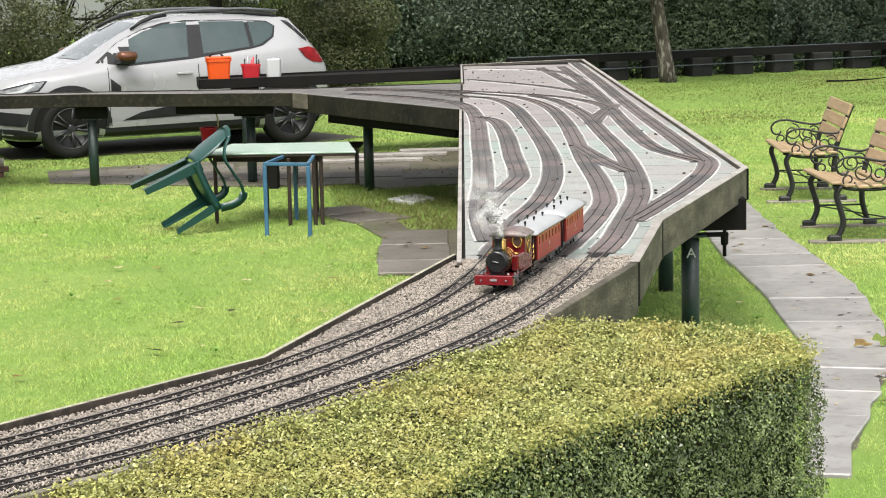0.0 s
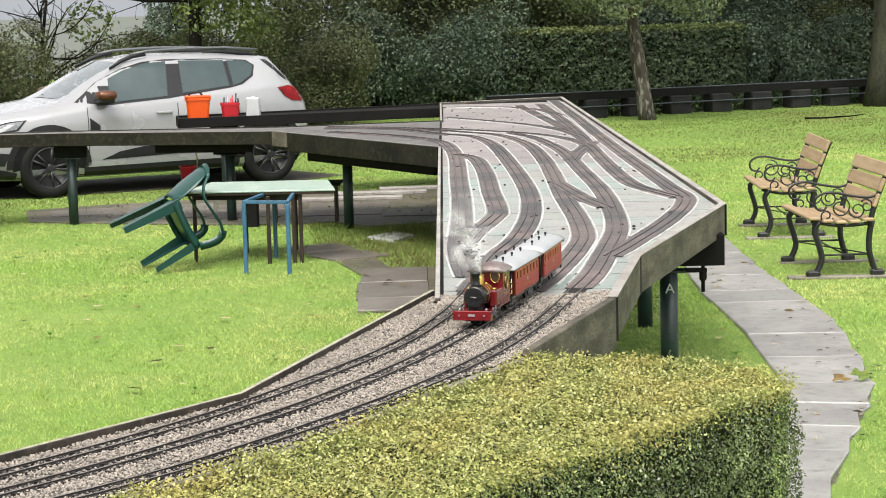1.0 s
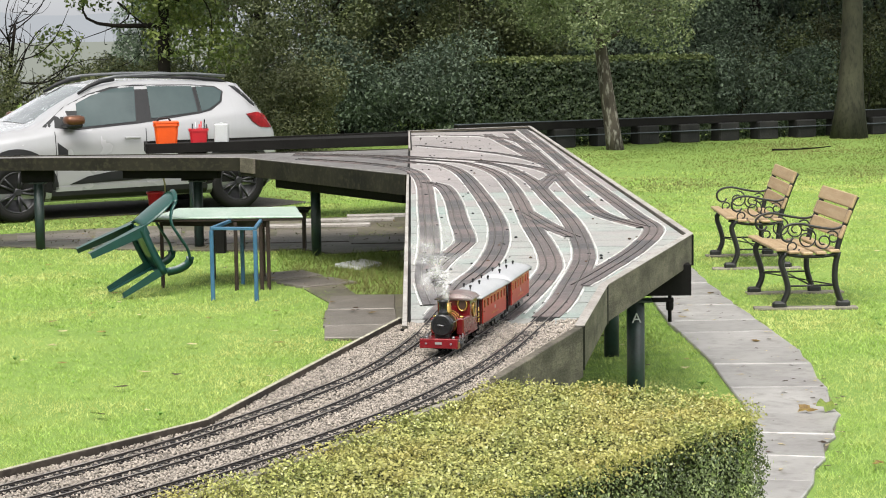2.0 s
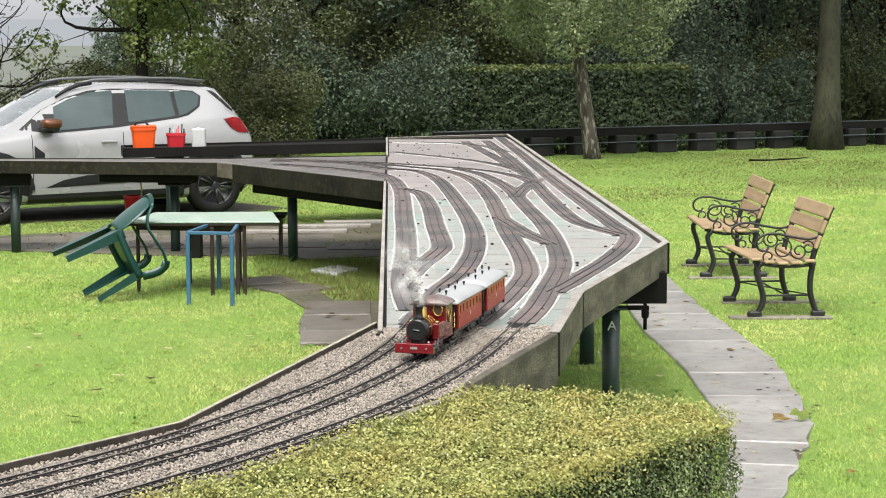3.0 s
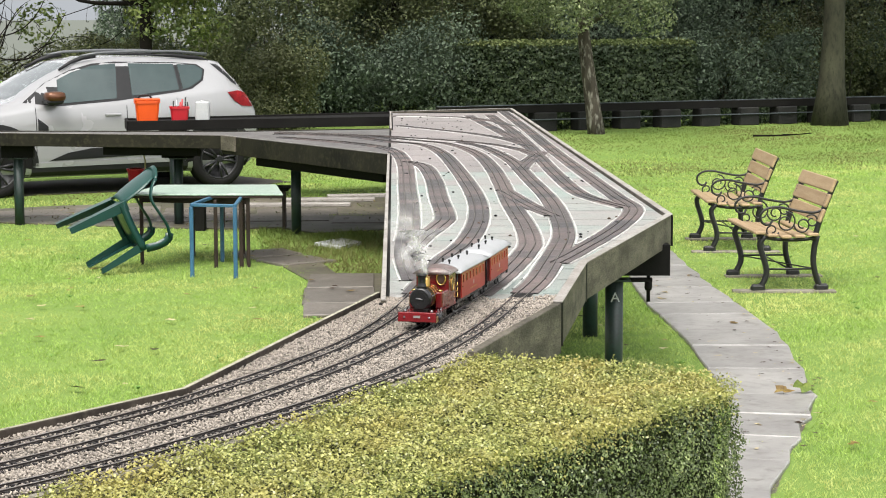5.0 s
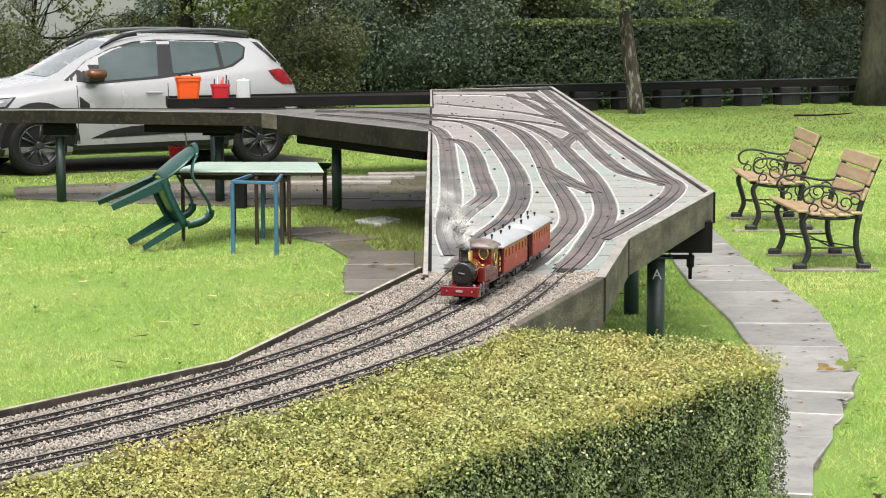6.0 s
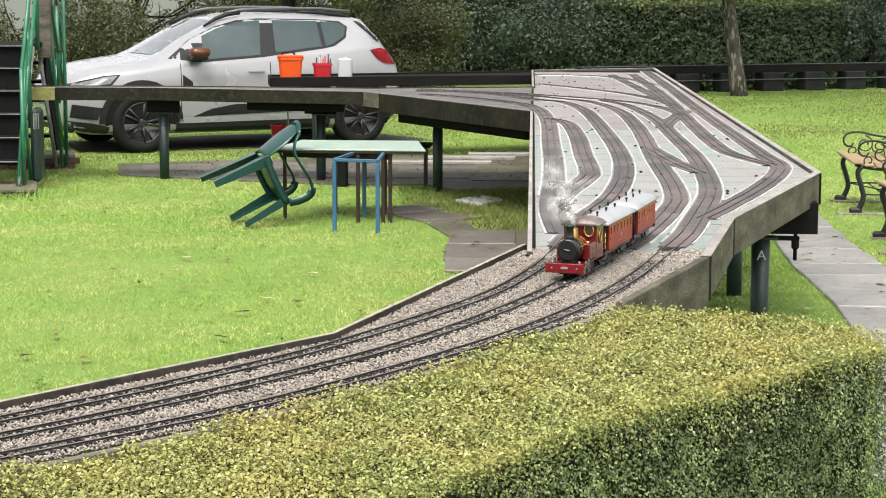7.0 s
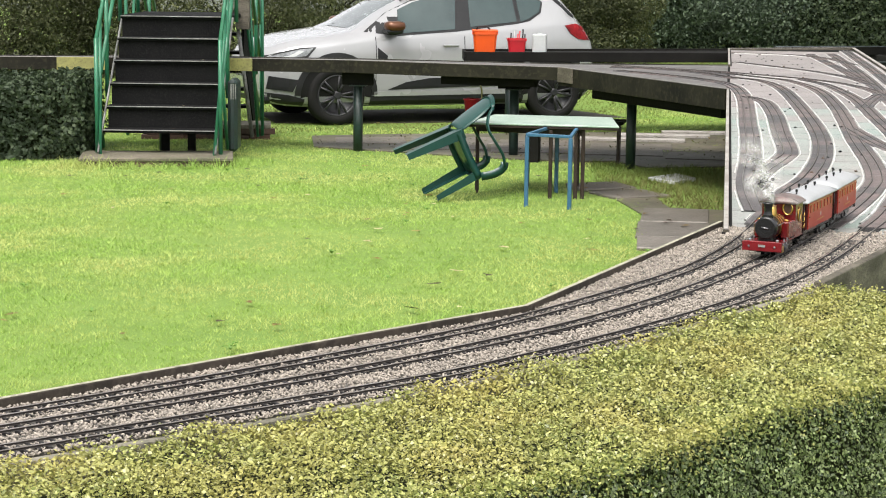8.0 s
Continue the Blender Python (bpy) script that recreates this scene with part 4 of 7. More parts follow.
for x, y, rx, h in [(-4.6, 35.4, 1.1, 4.0), (-3.2, 36.6, 1.3, 4.2), (-1.6, 38.4, 1.4, 4.2), (-5.2, 37.0, 1.1, 3.6), (-2.9, 36.0, 1.3, 2.0), (-1.0, 37.2, 1.4, 1.9), (0.6, 40.0, 1.6, 2.6), (5.6, 38.8, 1.5, 1.5), (7.8, 39.6, 1.7, 1.9), (10.4, 40.5, 1.9, 2.0), (3.0, 40.8, 2.0, 2.7), (5.4, 41.2, 1.7, 3.0), (7.4, 41.4, 1.7, 2.9), (12.6, 41.0, 2.0, 2.8)]:
    bush("bush", x, y, rx, 0.9, h, 17000, 0.036, M_DARKLEAF if rng.random() < 0.7 else M_MIDLEAF, "dark leafy shrub in the boundary thicket", "boundary shrubs")
for x, y, rx, h in [(-3.6, 33.0, 1.3, 1.6), (-5.2, 31.8, 1.3, 1.5), (-6.8, 30.6, 1.3, 1.6), (-8.3, 29.7, 1.3, 1.8), (-9.8, 28.8, 1.3, 1.9), (-11.3, 27.9, 1.3, 2.0), (-12.8, 27.0, 1.4, 2.1), (-14.4, 26.2, 1.5, 2.2)]:
    bush("bush", x, y, rx, 0.9, h, 26000, 0.027, M_REED, "overgrown green-brown shrub behind the parking place", "shrubs behind the car")
wood = thing("undergrowth", "dense dark leafy undergrowth of the wood", "undergrowth", kind="stuff")
k = 110000
places = np.c_[rng.uniform(-3.0, 16.0, k), rng.uniform(42.8, 45.5, k), rng.uniform(0, 1, k) ** 0.8 * 4.6]
lump = np.array([noise.noise(Vector(p * 0.7)) for p in places])
places = places[lump > -0.22]
part("leaves", leaf_mesh("leaves", places, rng.normal(size=places.shape) + [0, -0.6, 0.5], 0.052, M_DARKLEAF), None, wood)
# dark sheet added behind the trees to stand for the wood's deep shade
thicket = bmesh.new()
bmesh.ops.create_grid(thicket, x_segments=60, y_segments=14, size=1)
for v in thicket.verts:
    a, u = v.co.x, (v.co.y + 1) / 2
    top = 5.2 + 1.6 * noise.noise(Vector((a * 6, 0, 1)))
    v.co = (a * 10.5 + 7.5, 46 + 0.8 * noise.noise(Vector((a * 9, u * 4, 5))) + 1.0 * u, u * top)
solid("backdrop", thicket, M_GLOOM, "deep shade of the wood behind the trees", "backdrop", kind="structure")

bare = thing("bare_tree", "leafless thin-branched tree at the field edge", "tree", -7.2, 30.5, 0)
bm = bmesh.new()
limb(bm, (0, 0, 0), (0.2, 0, 2.2), 0.05, 0.025, 0.05)
part("trunk", bm, M_DARKBARK, bare)
bm = bmesh.new()
for k in range(26):
    a = Vector((0.1, 0, rng.uniform(0.9, 2.2)))
    e = a + Vector((rng.normal(0, 0.7), rng.normal(0, 0.4), rng.uniform(0.1, 1.0)))
    limb(bm, a, e, 0.016, 0.004, 0.1, 4)
    for _ in range(3):
        m = a.lerp(e, rng.uniform(0.3, 0.9))
        limb(bm, m, m + Vector((rng.normal(0, 0.3), rng.normal(0, 0.2), rng.uniform(0, 0.4))), 0.007, 0.002, 0.1, 4, 4)
part("branch", bm, M_DARKBARK, bare)
# misty fields, and far hills; their haze is a flat glow in the colour
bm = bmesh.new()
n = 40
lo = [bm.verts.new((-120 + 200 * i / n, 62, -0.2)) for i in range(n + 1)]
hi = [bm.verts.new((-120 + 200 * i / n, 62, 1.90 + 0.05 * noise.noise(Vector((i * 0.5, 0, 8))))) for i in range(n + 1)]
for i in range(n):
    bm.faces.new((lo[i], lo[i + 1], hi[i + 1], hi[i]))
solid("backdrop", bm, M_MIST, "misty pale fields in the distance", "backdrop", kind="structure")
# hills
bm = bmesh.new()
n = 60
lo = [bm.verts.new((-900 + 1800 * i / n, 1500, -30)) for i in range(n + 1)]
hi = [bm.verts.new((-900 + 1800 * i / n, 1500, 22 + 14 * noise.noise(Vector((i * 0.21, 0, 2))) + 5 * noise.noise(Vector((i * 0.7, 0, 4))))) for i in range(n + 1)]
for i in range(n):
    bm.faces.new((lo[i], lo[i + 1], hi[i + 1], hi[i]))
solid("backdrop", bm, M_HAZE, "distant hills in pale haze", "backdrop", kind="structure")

# ---------------------------------------------------------------- the parked car (x runs back from its nose, y to its right side)
CAR_X = [0.0, 0.04, 0.12, 0.30, 0.55, 0.83, 1.05, 1.20, 1.40, 1.62, 1.85, 2.15, 2.50, 2.90, 3.20, 3.43, 3.62, 3.80, 3.93, 4.02, 4.07, 4.09]
CAR_TOP = [0.62, 0.76, 0.84, 0.905, 0.955, 0.995, 1.025, 1.09, 1.21, 1.335, 1.45, 1.498, 1.508, 1.498, 1.485, 1.475, 1.44, 1.26, 1.10, 0.96, 0.87, 0.72]
CAR_BELT = [0.56, 0.68, 0.76, 0.83, 0.88, 0.92, 0.945, 0.965, 0.975, 0.985, 0.995, 1.015, 1.04, 1.075, 1.10, 1.13, 1.13, 1.08, 0.99, 0.90, 0.82, 0.66]
CAR_WIDE = [0.52, 0.64, 0.74, 0.83, 0.875, 0.89, 0.89, 0.885, 0.885, 0.885, 0.885, 0.885, 0.885, 0.89, 0.895, 0.89, 0.88, 0.86, 0.83, 0.79, 0.74, 0.66]
CAR_ROOFW = [0.40, 0.50, 0.58, 0.66, 0.70, 0.72, 0.72, 0.70, 0.66, 0.62, 0.60, 0.60, 0.60, 0.595, 0.59, 0.585, 0.58, 0.60, 0.62, 0.62, 0.60, 0.54]
CAR_LOW = [0.36, 0.30, 0.24, 0.21, 0.20, 0.20, 0.20, 0.20, 0.20, 0.20, 0.20, 0.20, 0.20, 0.20, 0.20, 0.21, 0.22, 0.24, 0.27, 0.30, 0.34, 0.40]


CAR_X = [x if x < 3.43 else 3.43 + (x - 3.43) * 0.87 for x in CAR_X]


def car_at(x):
    f = lambda ys: float(np.interp(x, CAR_X, ys))  # noqa: E731
    return f(CAR_TOP), f(CAR_BELT), f(CAR_WIDE), f(CAR_ROOFW), f(CAR_LOW)


def car_section(x):
    """Half a cross-section, from the floor's middle to the roof's middle."""
    top, belt, wide, roof, low = car_at(x)
    tall = top - belt
    return [(0.0, low), (wide - 0.10, low), (wide - 0.03, low + 0.06), (wide - 0.01, low + 0.22), (wide, 0.62 * belt + 0.38 * low + 0.1), (wide - 0.015, belt - 0.06), (wide - 0.035, belt),
            (roof + 0.03, belt + 0.80 * tall), (roof - 0.05, belt + 0.95 * tall), (roof - 0.28, top - 0.004), (0.0, top)]


def car_side(x, z):
    """How far out the side stands at a length and height."""
    sec = car_section(x)[1:9]
    return float(np.interp(z, [p[1] for p in sec], [p[0] for p in sec]))


def side_panel(outline, out, near, cells=(14, 7)):
    """A thin panel that follows the car's side: an outline of (length, height) corners cut from a fine mesh."""
    bm = bmesh.new()
    tmp = bmesh.new()
    tmp.faces.new([tmp.verts.new((x, 0, z)) for x, z in outline])
    xs, zs = [p[0] for p in outline], [p[1] for p in outline]
    for k in range(1, cells[0]):
        cut = min(xs) + (max(xs) - min(xs)) * k / cells[0]
        bmesh.ops.bisect_plane(tmp, geom=tmp.verts[:] + tmp.edges[:] + tmp.faces[:], plane_co=(cut, 0, 0), plane_no=(1, 0, 0))
    for k in range(1, cells[1]):
        cut = min(zs) + (max(zs) - min(zs)) * k / cells[1]
        bmesh.ops.bisect_plane(tmp, geom=tmp.verts[:] + tmp.edges[:] + tmp.faces[:], plane_co=(0, 0, cut), plane_no=(0, 0, 1))
    for v in tmp.verts:
        v.co.y = near * (car_side(v.co.x, v.co.z) + out)
    deep = bmesh.ops.extrude_face_region(tmp, geom=tmp.faces[:])["geom"]
    for v in deep:
        if isinstance(v, bmesh.types.BMVert):
            v.co.y -= near * (out + 0.02)
    bmesh.ops.recalc_face_normals(tmp, faces=tmp.faces[:])
    join(bm, tmp)
    return bm


def arc(cx, cz, r, a0, a1, n=18):
    return [(cx + r * math.cos(radians(a0 + (a1 - a0) * k / n)), cz + r * math.sin(radians(a0 + (a1 - a0) * k / n))) for k in range(n + 1)]


def build_car(origin, heading):
    car = tagged(new("car"), "silver-white compact crossover car with copper mirror caps", "car")
    car.matrix_world = Matrix.Translation(origin) @ Matrix.Rotation(heading, 4, "Z")
    bm = bmesh.new()
    rows = []
    for x in sorted(set(CAR_X + list(np.linspace(0.2, 3.9, 40)))):
        sec = car_section(x)
        rows.append([bm.verts.new((x, -y, z)) for y, z in sec] + [bm.verts.new((x, y, z)) for y, z in sec[-2:0:-1]])
    m = len(rows[0])
    for a, b in zip(rows, rows[1:]):
        for k in range(m):
            bm.faces.new((a[k], a[(k + 1) % m], b[(k + 1) % m], b[k]))
    bm.faces.new(rows[0])
    bm.faces.new(rows[-1][::-1])
    bmesh.ops.recalc_face_normals(bm, faces=bm.faces[:])
    part("body", bm, M_CARPAINT, car, smooth=True)
    FW, RW, WR = 0.83, 3.434, 0.328
    for near in (-1, 1):
        # lower cladding, arches, and black discs laid on for the shaded wheel wells
        part("sill_cladding", side_panel([(1.22, 0.215), (3.05, 0.215), (3.05, 0.32), (2.9, 0.33), (1.35, 0.32), (1.22, 0.32)], 0.012, near), M_PLASTIC, car)
        part("sill_strip", side_panel([(1.26, 0.312), (2.98, 0.322), (2.98, 0.375), (1.26, 0.365)], 0.016, near), M_CARPAINT, car, "bright sill strip")
        part("door_flash", side_panel([(1.42, 0.382), (1.63, 0.463), (1.90, 0.505), (2.30, 0.515), (2.98, 0.52), (2.98, 0.42), (2.3, 0.405), (1.6, 0.385)], 0.006, near), M_PLASTIC, car, "black lower door moulding")
        for cx, name in ((FW, "front"), (RW, "rear")):
            part("wheel_arch", side_panel(arc(cx, WR, 0.468, 0, 180) + arc(cx, WR, 0.405, 180, 0), 0.016, near, (10, 5)), M_PLASTIC, car)
            part("wheel_housing", side_panel([p for p in arc(cx, WR, 0.404, -14, 194)], 0.004, near, (8, 5)), M_TYRE, car)
        # side glass with its black surround
        part("window_surround", side_panel([(1.16, 1.015), (1.55, 0.975), (2.25, 1.02), (2.99, 1.105), (3.14, 1.135), (3.30, 1.225), (3.36, 1.345), (3.28, 1.405), (2.99, 1.43), (2.30, 1.445), (2.03, 1.425), (1.77, 1.36), (1.46, 1.22)], 0.004, near), M_PLASTIC, car)
        for outline in ([(1.55, 1.00), (2.225, 1.045), (2.30, 1.425), (2.03, 1.405), (1.79, 1.340), (1.60, 1.255)],
                        [(2.41, 1.07), (2.975, 1.128), (2.99, 1.412), (2.45, 1.425)],
                        [(3.025, 1.13), (3.12, 1.155), (3.275, 1.235), (3.335, 1.345), (3.26, 1.392), (3.04, 1.408)]):
            part("window", side_panel(outline, 0.010, near), M_GLASS, car)
        # door shut lines, handles, badge panel
        for x in (1.28, 2.33, 3.06):
            part("door_gap", side_panel([(x - 0.004, 0.42), (x + 0.004, 0.42), (x + 0.004, 0.965), (x - 0.004, 0.965)], 0.002, near, (1, 9)), M_PLASTIC, car)
        for x, z in ((2.16, 0.868), (2.96, 0.905)):
            y = near * (car_side(x, z) + 0.02)
            part("door_handle", box(0.19, 0.022, 0.03, 0.008, (x, y, z)), M_CARPAINT, car)
        part("side_badge", side_panel([(1.30, 0.71), (1.41, 0.70), (1.41, 0.76), (1.30, 0.845)], 0.012, near, (2, 3)), M_PLASTIC, car, "dark side vent badge")
        # mirror
        y = near * (car_side(1.52, 0.99) + 0.13)
        bm = bmesh.new()
        bmesh.ops.create_icosphere(bm, subdivisions=2, radius=1)
        for v in bm.verts:
            v.co = Vector([math.copysign(abs(q) ** 0.6, q) for q in v.co])
        bmesh.ops.scale(bm, vec=(0.115, 0.10, 0.055), verts=bm.verts)
        bmesh.ops.translate(bm, vec=(1.46, y, 1.085), verts=bm.verts)
        mirror = part("wing_mirror", bm, M_COPPER, car, "copper door mirror", True)
        part("mirror_foot", box(0.19, 0.20, 0.055, 0.02, (1.45, y - near * 0.03, 1.03)), M_PLASTIC, mirror)
        part("mirror_arm", box(0.10, 0.10, 0.04, 0.01, (1.48, y - near * 0.12, 1.01)), M_PLASTIC, mirror)
        # lamps
        part("headlight_surround", side_panel([(0.07, 0.68), (0.30, 0.72), (0.50, 0.745), (0.60, 0.855), (0.42, 0.845), (0.22, 0.80), (0.07, 0.755)], 0.006, near, (10, 3)), M_PLASTIC, car, "black headlight surround")
        part("headlight", side_panel([(0.10, 0.70), (0.30, 0.735), (0.48, 0.76), (0.565, 0.845), (0.42, 0.83), (0.22, 0.785), (0.10, 0.745)], 0.010, near, (10, 3)), M_LENSCLEAR, car, "clear headlight")
        part("daylight_strip", side_panel([(0.16, 0.712), (0.34, 0.742), (0.46, 0.81), (0.40, 0.81), (0.30, 0.762), (0.16, 0.735)], 0.014, near, (8, 3)), M_WHITEPLASTIC, car, "white daytime light strip")
        part("tail_light", side_panel([(3.56, 1.085), (3.64, 0.99), (3.74, 0.93), (3.90, 0.915), (3.90, 1.0), (3.84, 1.075), (3.70, 1.105)], 0.012, near, (8, 4)), M_LENSRED, car, "red tail light")
        part("fog_lamp", side_panel([(0.08, 0.40), (0.34, 0.37), (0.40, 0.50), (0.10, 0.54)], 0.012, near, (6, 3)), M_PLASTIC, car, "black fog lamp recess")
        part("bumper_corner", side_panel([(0.05, 0.29), (0.20, 0.24), (0.46, 0.215), (0.47, 0.29), (0.30, 0.335), (0.06, 0.36)], 0.010, near, (8, 3)), M_PLASTIC, car, "black lower bumper corner")
        part("grille_end", side_panel([(0.015, 0.60), (0.10, 0.655), (0.32, 0.69), (0.10, 0.69), (0.03, 0.66)], 0.006, near, (6, 2)), M_PLASTIC, car)
        part("rear_window_edge", side_panel([(3.46, 1.41), (3.54, 1.40), (3.745, 1.19), (3.72, 1.165), (3.60, 1.27)], 0.006, near, (5, 5)), M_PLASTIC, car, "edge of the dark rear window")
        part("rear_cladding", side_panel([(3.72, 0.26), (3.94, 0.36), (3.97, 0.52), (3.80, 0.48)], 0.012, near, (4, 3)), M_PLASTIC, car)
        # roof rail
        y = near * 0.54
        part("roof_rail", tube([(1.92, y, 1.505), (2.12, y, 1.54), (2.6, y, 1.555), (3.08, y, 1.548), (3.45, y, 1.515)], 0.017, 8), M_RAILBAR, car, "grey roof rail bar")
        part("rail_foot", tube([(1.66, y + near * 0.03, 1.36), (1.80, y + near * 0.01, 1.44), (1.95, y, 1.492), (2.10, y, 1.502)], [0.014, 0.022, 0.026, 0.016], 8), M_PLASTIC, car, "black roof rail foot")
        part("rail_foot", tube([(2.78, y, 1.512), (3.0, y, 1.508), (3.34, y, 1.475), (3.46, y, 1.44)], [0.012, 0.022, 0.022, 0.012], 8), M_PLASTIC, car, "black roof rail foot")
        # wheels
        for cx in (FW, RW):
            wheel = new("wheel")
            wheel.parent = car
            wheel.matrix_local = pose(cx, near * 0.795, WR, -90 * near, 0, 0)
            part("tyre", lathe([(0.20, -0.10), (0.29, -0.10), (0.318, -0.085), (WR, -0.06), (WR, 0.06), (0.318, 0.085), (0.285, 0.10), (0.225, 0.098), (0.215, 0.07)], 36, cap=False), M_TYRE, wheel, smooth=True)
            rim = part("rim", lathe([(0.02, 0.04), (0.21, 0.04), (0.222, 0.085), (0.228, 0.098), (0.218, 0.10), (0.205, 0.08), (0.2, 0.05), (0.05, 0.05)], 32), M_ALLOY, wheel, smooth=True)
            for k in range(5):
                for off in (-9, 9):
                    a = radians(72 * k + off)
                    sp = bmesh.new()
                    add_tube(sp, [(0.04 * math.cos(a), 0.04 * math.sin(a), 0.085), (0.21 * math.cos(a + off * 0.004), 0.21 * math.sin(a + off * 0.004), 0.09)], [0.016, 0.013], 6)
                    part("spoke", sp, M_ALLOY, rim)
            part("hub_cap", lathe([(0.05, 0.05), (0.05, 0.095), (0.03, 0.102)], 12), M_ALLOY, wheel)
    # windscreen, grille and bumper
    bm = bmesh.new()
    rows = []
    for x in np.linspace(1.10, 1.80, 9):
        top, belt, wide, roof, low = car_at(x)
        w = roof - 0.02
        rows.append([bm.verts.new((x, w * k / 6, top + 0.006 - 0.045 * abs(k / 6) ** 3)) for k in range(-6, 7)])
    for a, b in zip(rows, rows[1:]):
        for k in range(12):
            bm.faces.new((a[k], a[k + 1], b[k + 1], b[k]))
    part("windscreen", bm, M_WINDSCREEN, car, smooth=True)
    part("wiper", tube([(1.12, -0.35, 1.045), (1.16, 0.30, 1.07)], 0.010, 5), M_PLASTIC, car)
    part("hood_line", box(0.012, 1.0, 0.006, 0.001, (0.25, 0, 0.857)), M_PLASTIC, car)
    part("grille", box(0.05, 1.05, 0.10, 0.02, (0.055, 0, 0.66)), M_PLASTIC, car)
    part("bumper_lower", box(0.12, 1.36, 0.12, 0.04, (0.11, 0, 0.29)), M_PLASTIC, car)
    part("rear_bumper", box(0.14, 1.36, 0.20, 0.04, (3.94, 0, 0.45)), M_PLASTIC, car)
    return car


_f, _r = Vector((-4.850, 20.964, 0)), Vector((-2.639, 22.307, 0))
_d = (_r - _f).normalized()
_out = Vector((-_d.y, _d.x, 0))
# near wheels touch the ground along the line from _f to _r
build_car(_f - _d * 0.83 + _out * 0.88, math.atan2(_d.y, _d.x))

# ---------------------------------------------------------------- benches
def spiral(cx, cz, r0, r1, a0, turns, n=16):
    out = []
    for k in range(n + 1):
        u = k / n
        a = radians(a0) + turns * 2 * math.pi * u
        r = r0 + (r1 - r0) * u
        out.append((cx + r * math.cos(a), cz + r * math.sin(a)))
    return out


def curve3(points, y, step=0.03):
    return [(p[0], y, p[1]) for p in glide(points, step)]


def build_bench(x, y, rz, long):
    b = thing("garden_bench", "garden bench with varnished slats and black cast-iron ends", "bench", x, y, 0, rz, group="benches on the lawn")
    for s in (-1, 1):
        Y = s * long / 2
        e = new("end_frame")
        e.parent = b
        part("front_leg", tube(curve3([(0.20, 0.40), (0.235, 0.34), (0.20, 0.22), (0.185, 0.13), (0.23, 0.03), (0.262, 0.008)], Y), 0.019, 8, flat=1.2), M_CASTIRON, e)
        part("rear_leg", tube(curve3([(-0.17, 0.40), (-0.15, 0.30), (-0.15, 0.18), (-0.19, 0.05), (-0.215, 0.008)], Y), 0.019, 8, flat=1.2), M_CASTIRON, e)
        part("foot", box(0.10, 0.05, 0.055, 0.014, (0.245, Y, 0.032)), M_CASTIRON, e)
        part("foot", box(0.10, 0.05, 0.055, 0.014, (-0.205, Y, 0.032)), M_CASTIRON, e)
        part("back_upright", tube(curve3([(-0.15, 0.36), (-0.17, 0.45), (-0.22, 0.60), (-0.285, 0.76), (-0.30, 0.785)], Y), 0.017, 8, flat=1.3), M_CASTIRON, e)
        part("seat_rail", tube(curve3([(0.26, 0.405), (0.12, 0.375), (-0.05, 0.37), (-0.17, 0.385)], Y), 0.012, 8), M_CASTIRON, e)
        part("stretcher", tube([(0.19, Y, 0.165), (-0.155, Y, 0.165)], 0.007, 6), M_CASTIRON, e)
        part("arm", tube(curve3([(-0.225, 0.585), (-0.14, 0.56), (-0.02, 0.575), (0.10, 0.60), (0.19, 0.59), (0.235, 0.545), (0.22, 0.49), (0.175, 0.475), (0.15, 0.505)], Y), 0.009, 8), M_CASTIRON, e)
        for cx, cz, r, a, t in ((0.055, 0.495, 0.075, 90, 1.3), (-0.065, 0.475, 0.06, 0, -1.3), (0.15, 0.44, 0.05, 200, 1.2), (-0.13, 0.50, 0.05, 40, 1.2)):
            part("scroll", tube([(px, Y, pz) for px, pz in spiral(cx, cz, r, r * 0.35, a, t, 20)], 0.006, 6), M_CASTIRON, e)
    for k in range(5):
        sx = 0.245 - 0.095 * k
        sz = 0.425 - 0.022 * math.sin(math.pi * min(1, k / 4)) - 0.004 * k
        part("seat_slat", box(0.075, long + 0.10, 0.022, 0.006, (sx, 0, sz)), M_SLAT, b)
    for k in range(3):
        u = k / 2
        part("back_slat", box(0.022, long + 0.10, 0.098, 0.007, (-0.192 - 0.075 * u, 0, 0.54 + 0.105 * k), pose(0, 0, 0, 0, -22, 0)), M_SLAT, b)
    part("tie_rod", tube([(0.02, -long / 2, 0.165), (0.02, long / 2, 0.165)], 0.006, 6), M_CASTIRON, b)
    part("tie_rod", tube([(0.19, -long / 2, 0.165), (-0.155, long / 2, 0.165)], 0.005, 6), M_CASTIRON, b)
    return b


for bx, by, brz, bl in ((2.385, 14.02, 184, 0.82), (2.385, 16.42, 180, 0.95)):
    build_bench(bx, by, brz, bl)
    for s in (-1, 1):
        solid("paving_strip", box(0.72, 0.10, 0.02, 0.004, (bx + s * 0.03, by + s * bl / 2, 0.008), pose(0, 0, 0, 0, 0, s * 1.5)), M_CONCRETE, "thin concrete strip under the bench feet", "paving strip", group="strips under the benches")

